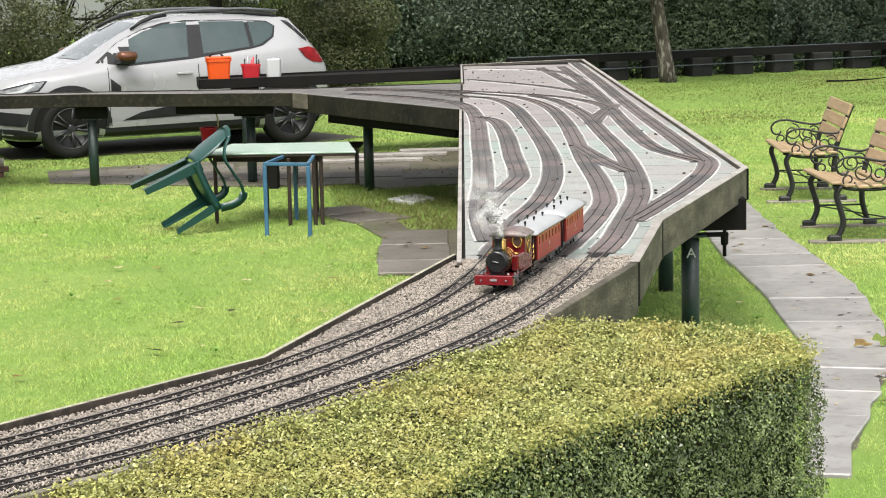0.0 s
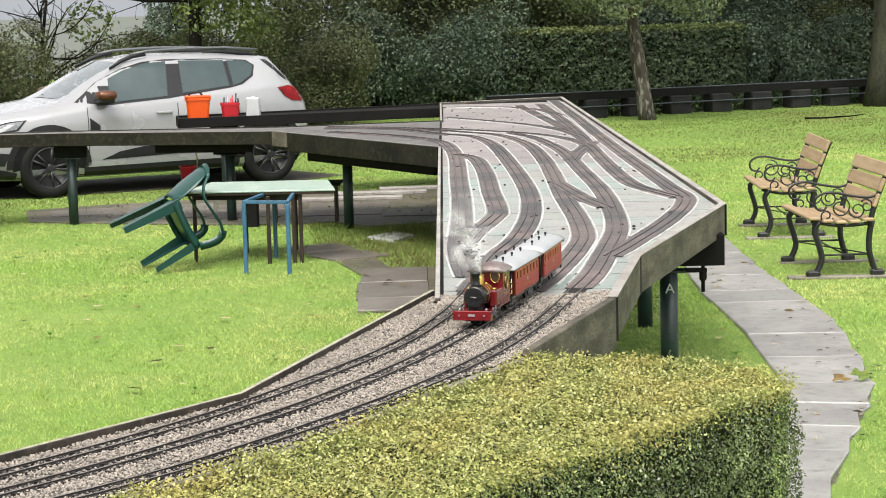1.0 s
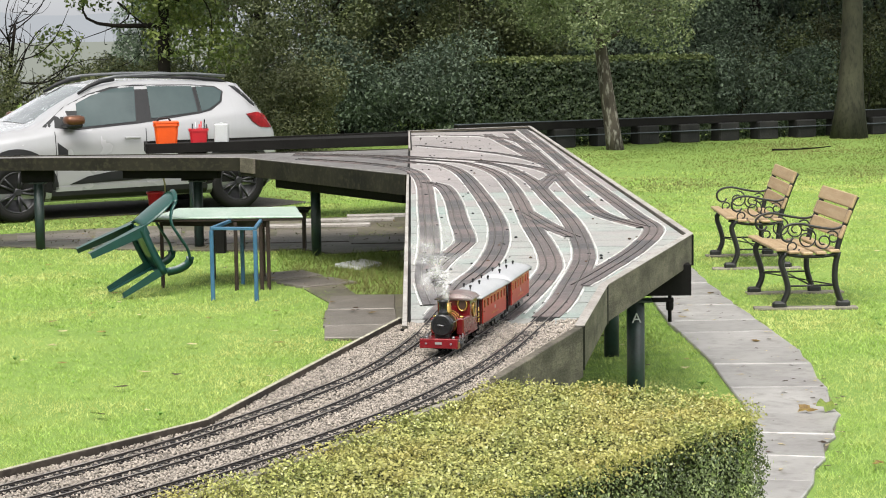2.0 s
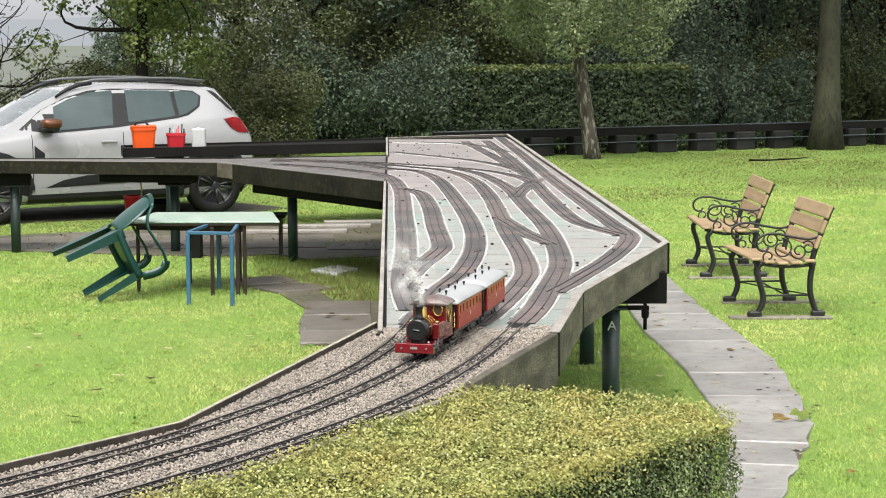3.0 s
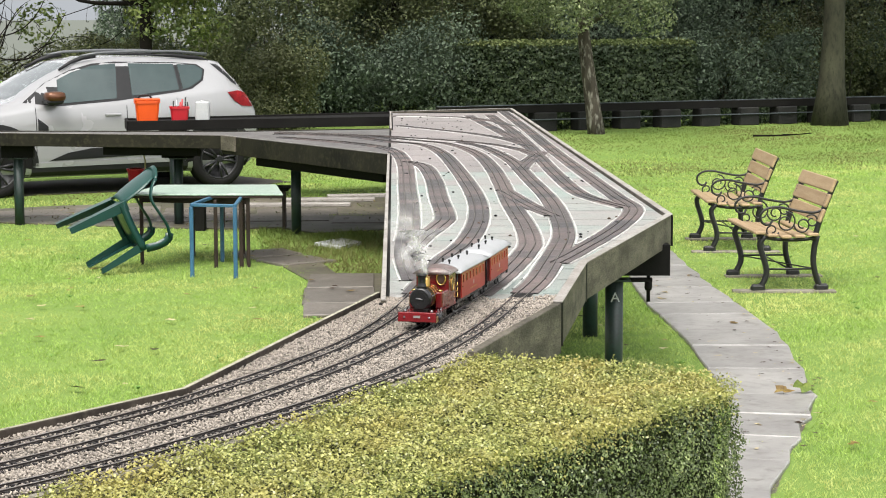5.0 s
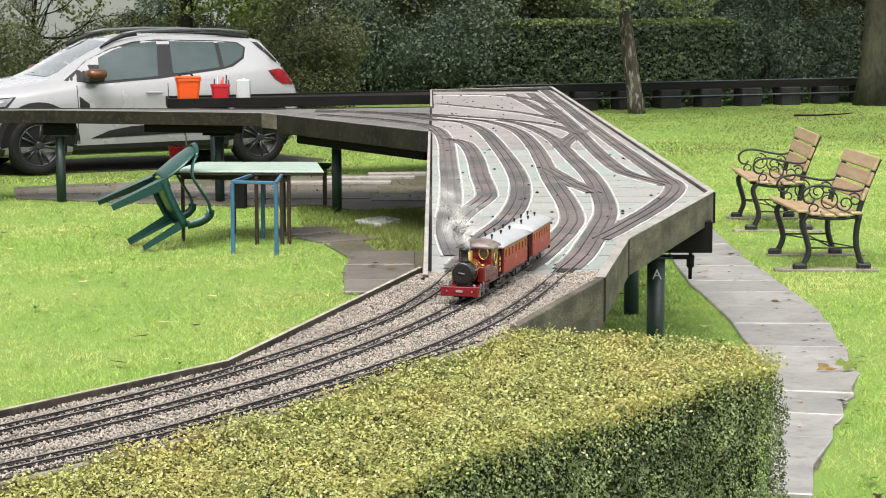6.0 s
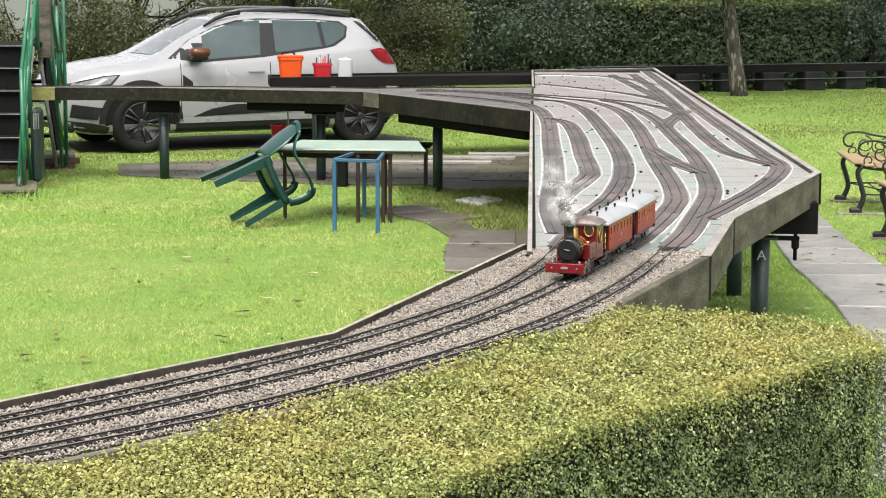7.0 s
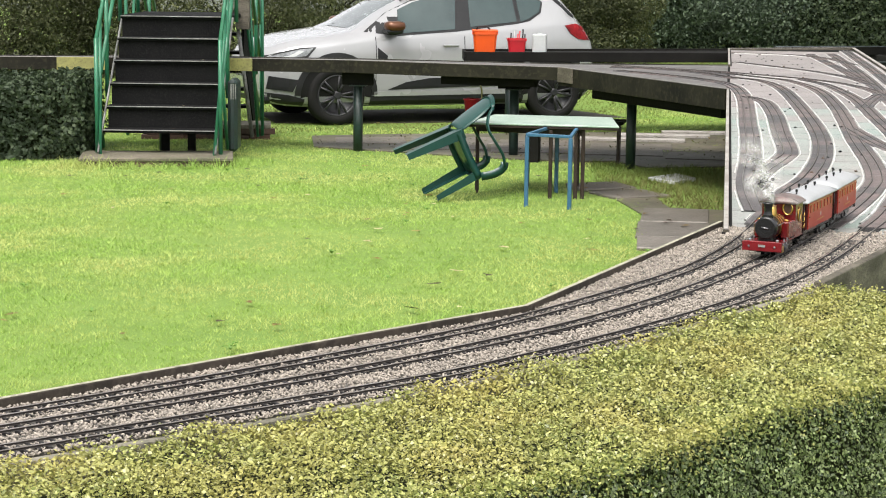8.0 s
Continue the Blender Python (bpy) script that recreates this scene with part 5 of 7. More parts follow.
# ---------------------------------------------------------------- footbridge over the viaduct
def build_footbridge():
    f = thing("footbridge", "black stepped footbridge with green tubular handrails", "footbridge", -5.505, 16.75, 0.094, 9)
    W, RUN, RISE, N = 1.0, 0.19, 0.196, 6
    for k in range(N):
        part("tread", box(W, RUN + 0.03, 0.03, 0.003, (0, RUN * (k + 0.5), RISE * (k + 1) - 0.015)), M_STEP, f)
        part("riser", box(W - 0.02, 0.018, RISE + 0.02, 0.002, (0, RUN * k + 0.022, RISE * (k + 0.5) - 0.012)), M_STEP, f) if k else None
        part("nosing", box(W, 0.020, 0.009, 0.002, (0, RUN * k - 0.018, RISE * (k + 1) - 0.006)), M_NOSING, f, "worn pale step nosing")
    top = RISE * N
    part("platform", box(W, 1.15, 0.04, 0.004, (0, RUN * N + 0.56, top - 0.02)), M_STEP, f)
    for k in range(N):
        part("tread", box(W, RUN + 0.03, 0.03, 0.003, (0, RUN * N + 1.12 + RUN * (k + 0.5), top - RISE * (k + 1) + RISE - 0.215)), M_STEP, f)
    for s in (-1, 1):
        X = s * (W / 2 + 0.02)
        part("stringer", tube([(X, -0.16, 0.0), (X, RUN * N, top - 0.02)], 0.011, 6), M_NOSING, f, "pale worn stringer edge")
        part("stringer", tube([(X, RUN * N + 1.1, top - 0.05), (X, RUN * N * 2 + 1.15, 0.05)], 0.018, 6), M_GREENRAIL, f)
        # handrail posts and sloping rails
        Xo = X + s * 0.03
        for y, z0, h in ((-0.02, 0.0, 1.0), (RUN * 2.6, RISE * 2.6, 0.95), (RUN * N + 0.05, top, 1.0), (RUN * N + 1.05, top, 1.0), (RUN * 9 + 1.15, RISE * 3, 0.95), (RUN * 12 + 1.1, 0.05, 1.0)):
            part("rail_post", tube([(Xo, y, z0 - 0.06), (Xo, y, z0 + h)], 0.019, 8), M_GREENRAIL, f)
        for h in (0.5, 0.98):
            part("handrail", tube([(Xo, -0.02, h), (Xo, RUN * N + 0.05, top + h), (Xo, RUN * N + 1.05, top + h), (Xo, RUN * 12 + 1.1, 0.05 + h)], 0.019, 8), M_GREENRAIL, f)
        part("brace", tube([(Xo + s * 0.015, 0.35, 0.0), (Xo + s * 0.005, 0.0, 0.78)], 0.016, 8), M_GREENRAIL, f)
        part("brace", tube([(Xo - s * 0.045, -0.12, -0.03), (Xo + s * 0.02, 0.30, 1.25)], 0.015, 8), M_GREENRAIL, f)
        part("brace", tube([(Xo + s * 0.10, 2.1, -0.05), (Xo - s * 0.02, 2.1, 2.0)], 0.015, 8), M_GREENRAIL, f)
        part("brace", tube([(Xo + s * 0.13, 2.25, -0.05), (Xo + s * 0.13, 2.25, 2.0)], 0.017, 8), M_GREENRAIL, f)
    panel = part("side_panel", box(0.09, 0.30, 0.66, 0.03, (W / 2 + 0.11, 0.50, 0.30)), M_GREENPOST, f, "dark green rounded panel")
    for k in range(3):
        part("lettering_bar", box(0.012, 0.002, 0.14, 0.0, (W / 2 + 0.10 + 0.020 * k, 0.349, 0.52)), M_NOSING, panel, "pale painted bar")
    turn = Matrix(((0, 0, 1, 0), (1, 0, 0, 0), (0, 1, 0, 0), (0, 0, 0, 1)))
    for s in (-1, 1):
        board_side = prism([(RUN * N + 1.0, top), (RUN * N + 1.0, top - 0.42), (RUN * 12 + 0.72, 0.0), (RUN * 12 + 1.15, 0.0)], s * W / 2 - 0.012, s * W / 2 + 0.012)
        bmesh.ops.transform(board_side, matrix=turn, verts=board_side.verts)
        part("side_board", board_side, M_STEP, f, "black side board of the far flight")
    part("pole", tube([(W / 2 + 0.10, 2.05, -0.05), (W / 2 - 0.04, 2.05, 1.05)], 0.02, 8), M_NOSING, f, "pale leaning pole")
    for x in (-0.12, 0.12):
        part("trestle_leg", box(0.07, 0.07, 0.40, 0.004, (x + 0.1, RUN * 2.6, 0.13)), M_BLACKWOOD, f)
    part("tall_post", box(0.13, 0.10, 1.0, 0.006, (W / 2 + 0.02, 2.0, 1.52)), M_TIMBER, f, "pale weathered timber post")
    return f


build_footbridge()
slab = thing("step_plinth", "low concrete slab at the foot of the steps", "plinth", -5.45, 16.50, 0, 16)
part("top_slab", box(1.34, 0.66, 0.035, 0.008, (0, 0.18, 0.062)), M_SLABTOP, slab, "worn mossy slab")
for k in range(6):
    part("brick", box(0.208, 0.10, 0.055, 0.004, (-0.545 + 0.218 * k, -0.085, 0.014)), M_BRICK, slab)
part("footing", box(1.24, 0.46, 0.05, 0.0, (0, 0.20, 0.015)), M_BRICK, slab)
plinth = thing("step_plinth", "low brick plinth at the far foot of the steps", "plinth", -5.75, 19.0, 0, 15)
part("top_slab", box(1.30, 0.5, 0.04, 0.006, (0, 0.2, 0.13)), M_CONCRETE, plinth)
for r in range(2):
    for k in range(6):
        part("brick", box(0.205, 0.10, 0.055, 0.004, (-0.54 + 0.216 * k + 0.05 * r, 0.0, 0.02 + 0.062 * r)), M_BRICK, plinth)
part("footing", box(1.25, 0.4, 0.12, 0.0, (0, 0.22, 0.05)), M_BRICK, plinth)

# ---------------------------------------------------------------- table, blue frame and tipped chair
tab = thing("table", "garden table with faded green top and brown steel legs", "table")
TH = 0.575
TOPPLAN = [(-2.46, 15.02), (-1.27, 15.00), (-1.40, 15.88), (-2.36, 15.88)]
part("tabletop", prism(TOPPLAN, TH - 0.014, TH, 0.004), M_TABLETOP, tab, "faded pale green painted top")
part("top_edge", prism(inset(TOPPLAN, 0.006), TH - 0.034, TH - 0.0145, 0.003), M_BROWN, tab)
LEGS = [(-2.406, 15.265), (-1.548, 15.048), (-1.66, 15.74), (-2.07, 15.78)]
for ax, ay in LEGS:
    part("leg", box(0.028, 0.028, TH - 0.034, 0.004, (ax, ay, (TH - 0.034) / 2)), M_BROWN, tab)
for a, b in zip(LEGS, LEGS[1:] + LEGS[:1]):
    part("apron", plank(a, b, TH - 0.085, TH - 0.035, 0.018), M_BROWN, tab)

frame_thing = thing("stool_frame", "bare blue painted steel stool frame under the table", "stool")
SH = 0.530
FEET = [(-1.908, 14.463), (-1.575, 14.385), (-1.60, 15.03), (-1.79, 15.389)]
for k, (ax, ay) in enumerate(FEET):
    part("leg", box(0.030, 0.030, SH, 0.004, (ax, ay, SH / 2)), M_BLUE if k != 2 else M_BROWN, frame_thing)
part("leg", box(0.028, 0.028, SH, 0.004, (-1.796, 15.022, SH / 2)), M_BROWN, frame_thing, "dark painted leg")
for a, b in zip(FEET, FEET[1:] + FEET[:1]):
    part("top_bar", plank(a, b, SH + 0.0005, SH + 0.024, 0.026), M_BLUE, frame_thing)

low = thing("low_bench", "low dark bench behind the garden table", "bench")
for ax in (-2.05, -1.49):
    for ay in (17.62, 17.9):
        part("leg", box(0.028, 0.028, 0.37, 0.003, (ax * (1 if ay < 17.8 else 1.01), ay, 0.185)), M_BROWN, low)
part("seat", box(0.66, 0.36, 0.026, 0.004, (-1.775, 17.76, 0.383)), M_BLACKWOOD, low)


def sheet(grid, thick, material, name, parent, label=""):
    """A bent sheet through a grid of places, given some thickness."""
    bm = bmesh.new()
    v = [[bm.verts.new(p) for p in row] for row in grid]
    for a, b in zip(v, v[1:]):
        for k in range(len(a) - 1):
            bm.faces.new((a[k], a[k + 1], b[k + 1], b[k]))
    bmesh.ops.recalc_face_normals(bm, faces=bm.faces[:])
    bmesh.ops.solidify(bm, geom=bm.faces[:], thickness=thick)
    return part(name, bm, material, parent, label, True)


def angle_leg(foot, top, wide, deep, sy, sx, taper=0.6):
    """A moulded L-section leg: one flange faces the front or back, the other the side."""
    bm = bmesh.new()
    rings = []
    t = 0.006
    for k in range(6):
        u = k / 5
        c = Vector(foot).lerp(Vector(top), u)
        w, d = wide * (taper + (1 - taper) * u), deep * (taper + (1 - taper) * u)
        sec = [(0, 0), (0, -sy * w), (-sx * t, -sy * w), (-sx * t, -sy * t), (-sx * d, -sy * t), (-sx * d, 0)]
        rings.append([bm.verts.new((c.x + x, c.y + y, c.z)) for x, y in sec])
    for a, b in zip(rings, rings[1:]):
        for k in range(6):
            bm.faces.new((a[k], a[(k + 1) % 6], b[(k + 1) % 6], b[k]))
    bm.faces.new(rings[0])
    bm.faces.new(rings[-1])
    bmesh.ops.recalc_face_normals(bm, faces=bm.faces[:])
    return bm


def flat_bar(pts, wide, thick, across):
    """A flat moulded band through points; across is the way of its width."""
    line = glide(pts, 0.04)
    across = Vector(across)
    bm = bmesh.new()
    rings = []
    for i, p in enumerate(line):
        d = Vector(line[min(i + 1, len(line) - 1)] - line[max(i - 1, 0)]).normalized()
        w = (across - d * across.dot(d)).normalized()
        n = d.cross(w)
        p = Vector(p)
        rings.append([bm.verts.new(p + w * a * wide / 2 + n * (b * thick / 2)) for a, b in ((-1, -1), (-0.7, 0.4), (0, 1), (0.7, 0.4), (1, -1), (0, -0.2))])
    for a, b in zip(rings, rings[1:]):
        for k in range(6):
            bm.faces.new((a[k], a[(k + 1) % 6], b[(k + 1) % 6], b[k])).smooth = True
    bm.faces.new(rings[0])
    bm.faces.new(rings[-1])
    bmesh.ops.recalc_face_normals(bm, faces=bm.faces[:])
    return bm


def build_chair():
    c = tagged(new("plastic_chair"), "dark green moulded plastic armchair tipped against the table", "chair")
    c.matrix_world = Matrix.Translation((-2.689, 14.779, 0.012)) @ Matrix.Rotation(radians(25), 4, "Z") @ Matrix.Rotation(radians(67), 4, "Y") @ Matrix.Scale(0.91, 4) @ Matrix.Translation((-0.25, 0, 0))
    # x forward, z up, origin below the seat; front feet at x = 0.235
    rows = []
    for i in range(9):
        u = i / 8
        rows.append([(0.22 - 0.42 * u, w * (0.235 - 0.03 * u), 0.425 - 0.035 * math.sin(math.pi * u) * (1 - w * w * 0.8) - 0.02 * u) for w in np.linspace(-1, 1, 9)])
    sheet(rows, 0.006, M_CHAIR, "seat", c)
    rows = []
    for i in range(9):
        u = i / 8
        half = 0.205 + 0.04 * math.sin(math.pi * u) - 0.11 * max(0, u - 0.7)
        rows.append([(-0.20 - 0.095 * u - 0.04 * (1 - w * w), w * half, 0.40 + 0.40 * u - 0.05 * u * w * w) for w in np.linspace(-1, 1, 9)])
    sheet(rows, 0.007, M_CHAIR, "backrest", c)
    for s in (-1, 1):
        part("front_leg", angle_leg((0.250, s * 0.25, 0.0), (0.225, s * 0.235, 0.43), 0.10, 0.075, s, 1), M_CHAIR, c)
        part("rear_leg", angle_leg((-0.215, s * 0.245, -0.10), (-0.215, s * 0.215, 0.43), 0.12, 0.085, s, -1), M_CHAIR, c)
        part("arm_support", flat_bar([(0.215, s * 0.24, 0.42), (0.235, s * 0.255, 0.52), (0.225, s * 0.262, 0.61), (0.18, s * 0.265, 0.645)], 0.070, 0.018, (1, 0, 0.2)), M_CHAIR, c)
        part("armrest", flat_bar([(0.215, s * 0.262, 0.63), (0.12, s * 0.268, 0.65), (-0.02, s * 0.262, 0.63), (-0.14, s * 0.245, 0.62), (-0.23, s * 0.225, 0.67), (-0.275, s * 0.21, 0.735)], 0.060, 0.018, (0, 1, 0)), M_CHAIR, c)
        part("skirt", flat_bar([(0.22, s * 0.238, 0.40), (0.0, s * 0.23, 0.385), (-0.21, s * 0.213, 0.39)], 0.06, 0.010, (0, 0, 1)), M_CHAIR, c)
    part("front_skirt", flat_bar([(0.225, -0.235, 0.40), (0.23, 0, 0.415), (0.225, 0.235, 0.40)], 0.05, 0.010, (0, 0, 1)), M_CHAIR, c)
    part("top_rail", flat_bar([(-0.275, -0.20, 0.738), (-0.315, -0.11, 0.782), (-0.335, 0, 0.797), (-0.315, 0.11, 0.782), (-0.275, 0.20, 0.738)], 0.04, 0.018, (0, 0, 1)), M_CHAIR, c)
    return c


build_chair()

# ---------------------------------------------------------------- tubs on the siding, hanging bucket
def tub(name, x, y, z, w, d, h, material, label):
    t = thing(name, label, "tub", x, y, z, 12)
    bm = bmesh.new()
    n, rings = 4, []
    prof = [(0.84, 0.0), (1.0, h), (1.07, h), (1.07, h - 0.02), (1.05, h - 0.02), (1.05, h + 0.006), (0.95, h + 0.006), (0.80, 0.012)]
    for s, zz in prof:
        rings.append([bm.verts.new((w / 2 * s * cx, d / 2 * s * cy, zz)) for cx, cy in ((-1, -0.8), (-0.8, -1), (0.8, -1), (1, -0.8), (1, 0.8), (0.8, 1), (-0.8, 1), (-1, 0.8))])
    for a, b in zip(rings, rings[1:]):
        for k in range(8):
            bm.faces.new((a[k], a[(k + 1) % 8], b[(k + 1) % 8], b[k]))
    bm.faces.new(rings[0][::-1])
    bm.faces.new(rings[-1])
    part("tub", bm, material, t)
    return t


t = tub("lidded_tub", -3.14, 20.40, DECK, 0.25, 0.2, 0.215, M_ORANGE, "bright orange plastic tub with lid and carrying handle")
part("lid", box(0.265, 0.215, 0.022, 0.006, (0, 0, 0.232)), M_ORANGE, t)
part("carrying_handle", tube([(-0.09, 0, 0.243), (-0.07, 0, 0.275), (0.02, 0, 0.28), (0.05, 0, 0.245)], 0.011, 6), M_PLASTIC, t, "black carrying handle")
t = tub("tool_basket", -2.82, 20.52, DECK, 0.19, 0.15, 0.15, M_RED, "red plastic basket holding small tools")
for k, (x, h, m) in enumerate(((-0.07, 0.06, M_PLASTIC), (-0.035, 0.09, M_BRIGHT), (0.0, 0.05, M_RED), (0.02, 0.08, M_RED), (0.055, 0.10, M_LOCOBLACK), (0.075, 0.05, M_PLASTIC))):
    part("tool", tube([(x, 0.0, 0.03), (x + 0.012, 0.01, 0.15 + h)], [0.006, 0.008], 6), m, t)
bottle = thing("plastic_bottle", "translucent white plastic container behind the basket", "container", -2.59, 20.62, DECK)
part("bottle_body", box(0.145, 0.09, 0.20, 0.012, (0.0, 0, 0.10)), M_WHITEPLASTIC, bottle)
part("cap", lathe([(0.022, 0.198), (0.022, 0.208), (0.015, 0.211)], 12), M_WHITEPLASTIC, bottle)
bucket = thing("bucket", "red plastic bucket hung on a cord below the viaduct", "bucket", -2.94, 18.36, 0.345)
part("pail", lathe([(0.062, 0.0), (0.083, 0.175), (0.089, 0.175), (0.089, 0.16), (0.086, 0.16), (0.078, 0.17), (0.058, 0.012)], 20), M_RED, bucket)
part("cord", tube([(0.088, 0, 0.16), (0.09, 0, 0.25), (0.06, 0, 0.36), (0.07, 0, 0.50)], 0.008, 5), M_LEAFPALE, bucket, "pale hanging cord")

# ---------------------------------------------------------------- timbers on the ground, raised line at the far side
for (x, y, w, rz) in ((-1.25, 20.45, 0.95, 4), (-1.55, 19.9, 1.1, 3), (-0.95, 20.9, 0.7, 8)):
    solid("plank", box(w, 0.16, 0.035, 0.006, (x, y, 0.03), pose(0, 0, 0, 0, 0, rz)), M_TIMBERTOP, "pale weathered plank lying on the ground", "plank", group="planks under the railway")
solid("slate_slab", prism([(-1.14, 16.50), (-0.92, 16.86), (-0.74, 16.55), (-0.90, 16.20)], 0.0, 0.03, 0.004), M_SLATE, "wet pale slab lying in the grass", "slab")
stump = thing("short_post", "short dark timber post in the ground", "post", -2.28, 17.75, 0)
part("stub", box(0.13, 0.13, 0.26, 0.01, (0, 0, 0.12)), M_BLACKWOOD, stump)

FAR_A, FAR_B = Vector((-0.2, 32.6, 0)), Vector((14.0, 39.6, 0))


def far_line():
    f = thing("far_railway", "low raised dark railway line on stone piers", "railway viaduct")
    a, b = (FAR_A.x, FAR_A.y), (FAR_B.x, FAR_B.y)
    part("beam", plank(a, b, 0.32, 0.45, 0.14), M_BLACKWOOD, f)
    part("top_rail", plank(a, b, 0.452, 0.463, 0.10), M_FADED, f, "worn pale top edge")
    part("lower_rail", plank(a, b, 0.20, 0.217, 0.03, 0.17), M_FADED, f)
    n = 19
    for k in range(n):
        p = FAR_A.lerp(FAR_B, (k + 0.4) / n)
        part("pier", box(0.42, 0.30, 0.33, 0.02, (p.x, p.y, 0.16), pose(0, 0, 0, 0, 0, 26)), M_PIER, f)
    return f


M_PIER = mat("dark_stone_pier", (0.014, 0.0145, 0.014), (0.024, 0.024, 0.022), 4.0, 0.85, 0.5, 40, spec=0.15)
M_FADED = mat("worn_grey_edge", (0.075, 0.09, 0.10), (0.05, 0.06, 0.065), 6.0, 0.6, 0.2, 60, spec=0.3)
far_line()
# weeds and litter along the foot of the far line
verge = thing("undergrowth", "dark weeds and dead leaves along the far line", "undergrowth", kind="stuff")
_u, _k = rng.random(14000), 14000
_along = np.array(FAR_A)[None] * (1 - _u[:, None]) + np.array(FAR_B)[None] * _u[:, None]
_side = np.array([-(FAR_B - FAR_A).y, (FAR_B - FAR_A).x, 0]) / (FAR_B - FAR_A).length
_places = _along + _side * rng.uniform(0.15, 0.9, (_k, 1)) + np.c_[np.zeros((_k, 2)), rng.random(_k) ** 1.3 * 0.42]
part("leaves", leaf_mesh("leaves", _places, rng.normal(size=(_k, 3)), 0.045, M_DARKHEDGE), None, verge)
line2 = thing("far_railway", "dark raised railway line behind the footbridge", "railway viaduct")
part("beam", plank((-14.0, 24.6), (-8.2, 26.6), 0.30, 0.40, 0.10), M_BLACKWOOD, line2)
part("top_rail", plank((-14.0, 24.6), (-8.2, 26.6), 0.402, 0.43, 0.05), M_TIMBERTOP, line2)
for k in range(5):
    part("pier", box(0.3, 0.3, 0.3, 0.02, (-13.6 + 1.3 * k, 24.74 + 0.448 * k, 0.15)), M_PIER, line2)

# ---------------------------------------------------------------- the train on the middle track
MID = glide(TRACKS["middle"], 0.01)[::-1]   # from the near end to the far end
_start = int(np.argmin(np.hypot(MID[:, 0] + 0.115, MID[:, 1] - 6.55)))


SIZE = 0.97


def on_track(back, long):
    """The pose of a vehicle whose front is that far behind the train's head; x runs back along it."""
    a, b = MID[_start + int(round(back * 100))], MID[_start + int(round((back + long) * 100))]
    d = b - a
    return Matrix.Translation((a[0], a[1], RAIL)) @ Matrix.Rotation(math.atan2(d[1], d[0]), 4, "Z") @ Matrix.Scale(SIZE, 4)


def wheelset(parent, x, r=0.017):
    ax = part("axle", tube([(x, -0.024, r), (x, 0.024, r)], 0.004, 6), M_LOCOBLACK, parent)
    for s in (-1, 1):
        part("wheel", lathe([(r + 0.002, -0.003), (r, -0.001), (r, 0.004), (r * 0.4, 0.005)], 14, pose(x, s * 0.023, r, 90 * s, 0, 0)), M_LOCOBLACK, parent)
    return ax


def roof_shell(x0, x1, half, z, rise, material, name, parent, over=0.0, end_round=0.0):
    bm = bmesh.new()
    rows = []
    stations = np.linspace(x0, x1, 9)
    for i, x in enumerate(stations):
        e = 1 - end_round * (abs(2 * i / 8 - 1) ** 6)
        rows.append([bm.verts.new((x, (half + over) * w, z + rise * e * (1 - w * w) ** 0.75)) for w in np.linspace(-1, 1, 11)] +
                    [bm.verts.new((x, (half + over) * w, z - 0.004)) for w in (1, -1)])
    m = len(rows[0])
    for a, b in zip(rows, rows[1:]):
        for k in range(m):
            bm.faces.new((a[k], a[(k + 1) % m], b[(k + 1) % m], b[k]))
    bm.faces.new(rows[0])
    bm.faces.new(rows[-1][::-1])
    bmesh.ops.recalc_face_normals(bm, faces=bm.faces[:])
    return part(name, bm, material, parent, smooth=True)


def ring(cx, y, cz, rx, rz, thick, n=20):
    return tube([(cx + rx * math.cos(a), y, cz + rz * math.sin(a)) for a in (2 * math.pi * k / n for k in range(n + 1))], thick, 6, False)


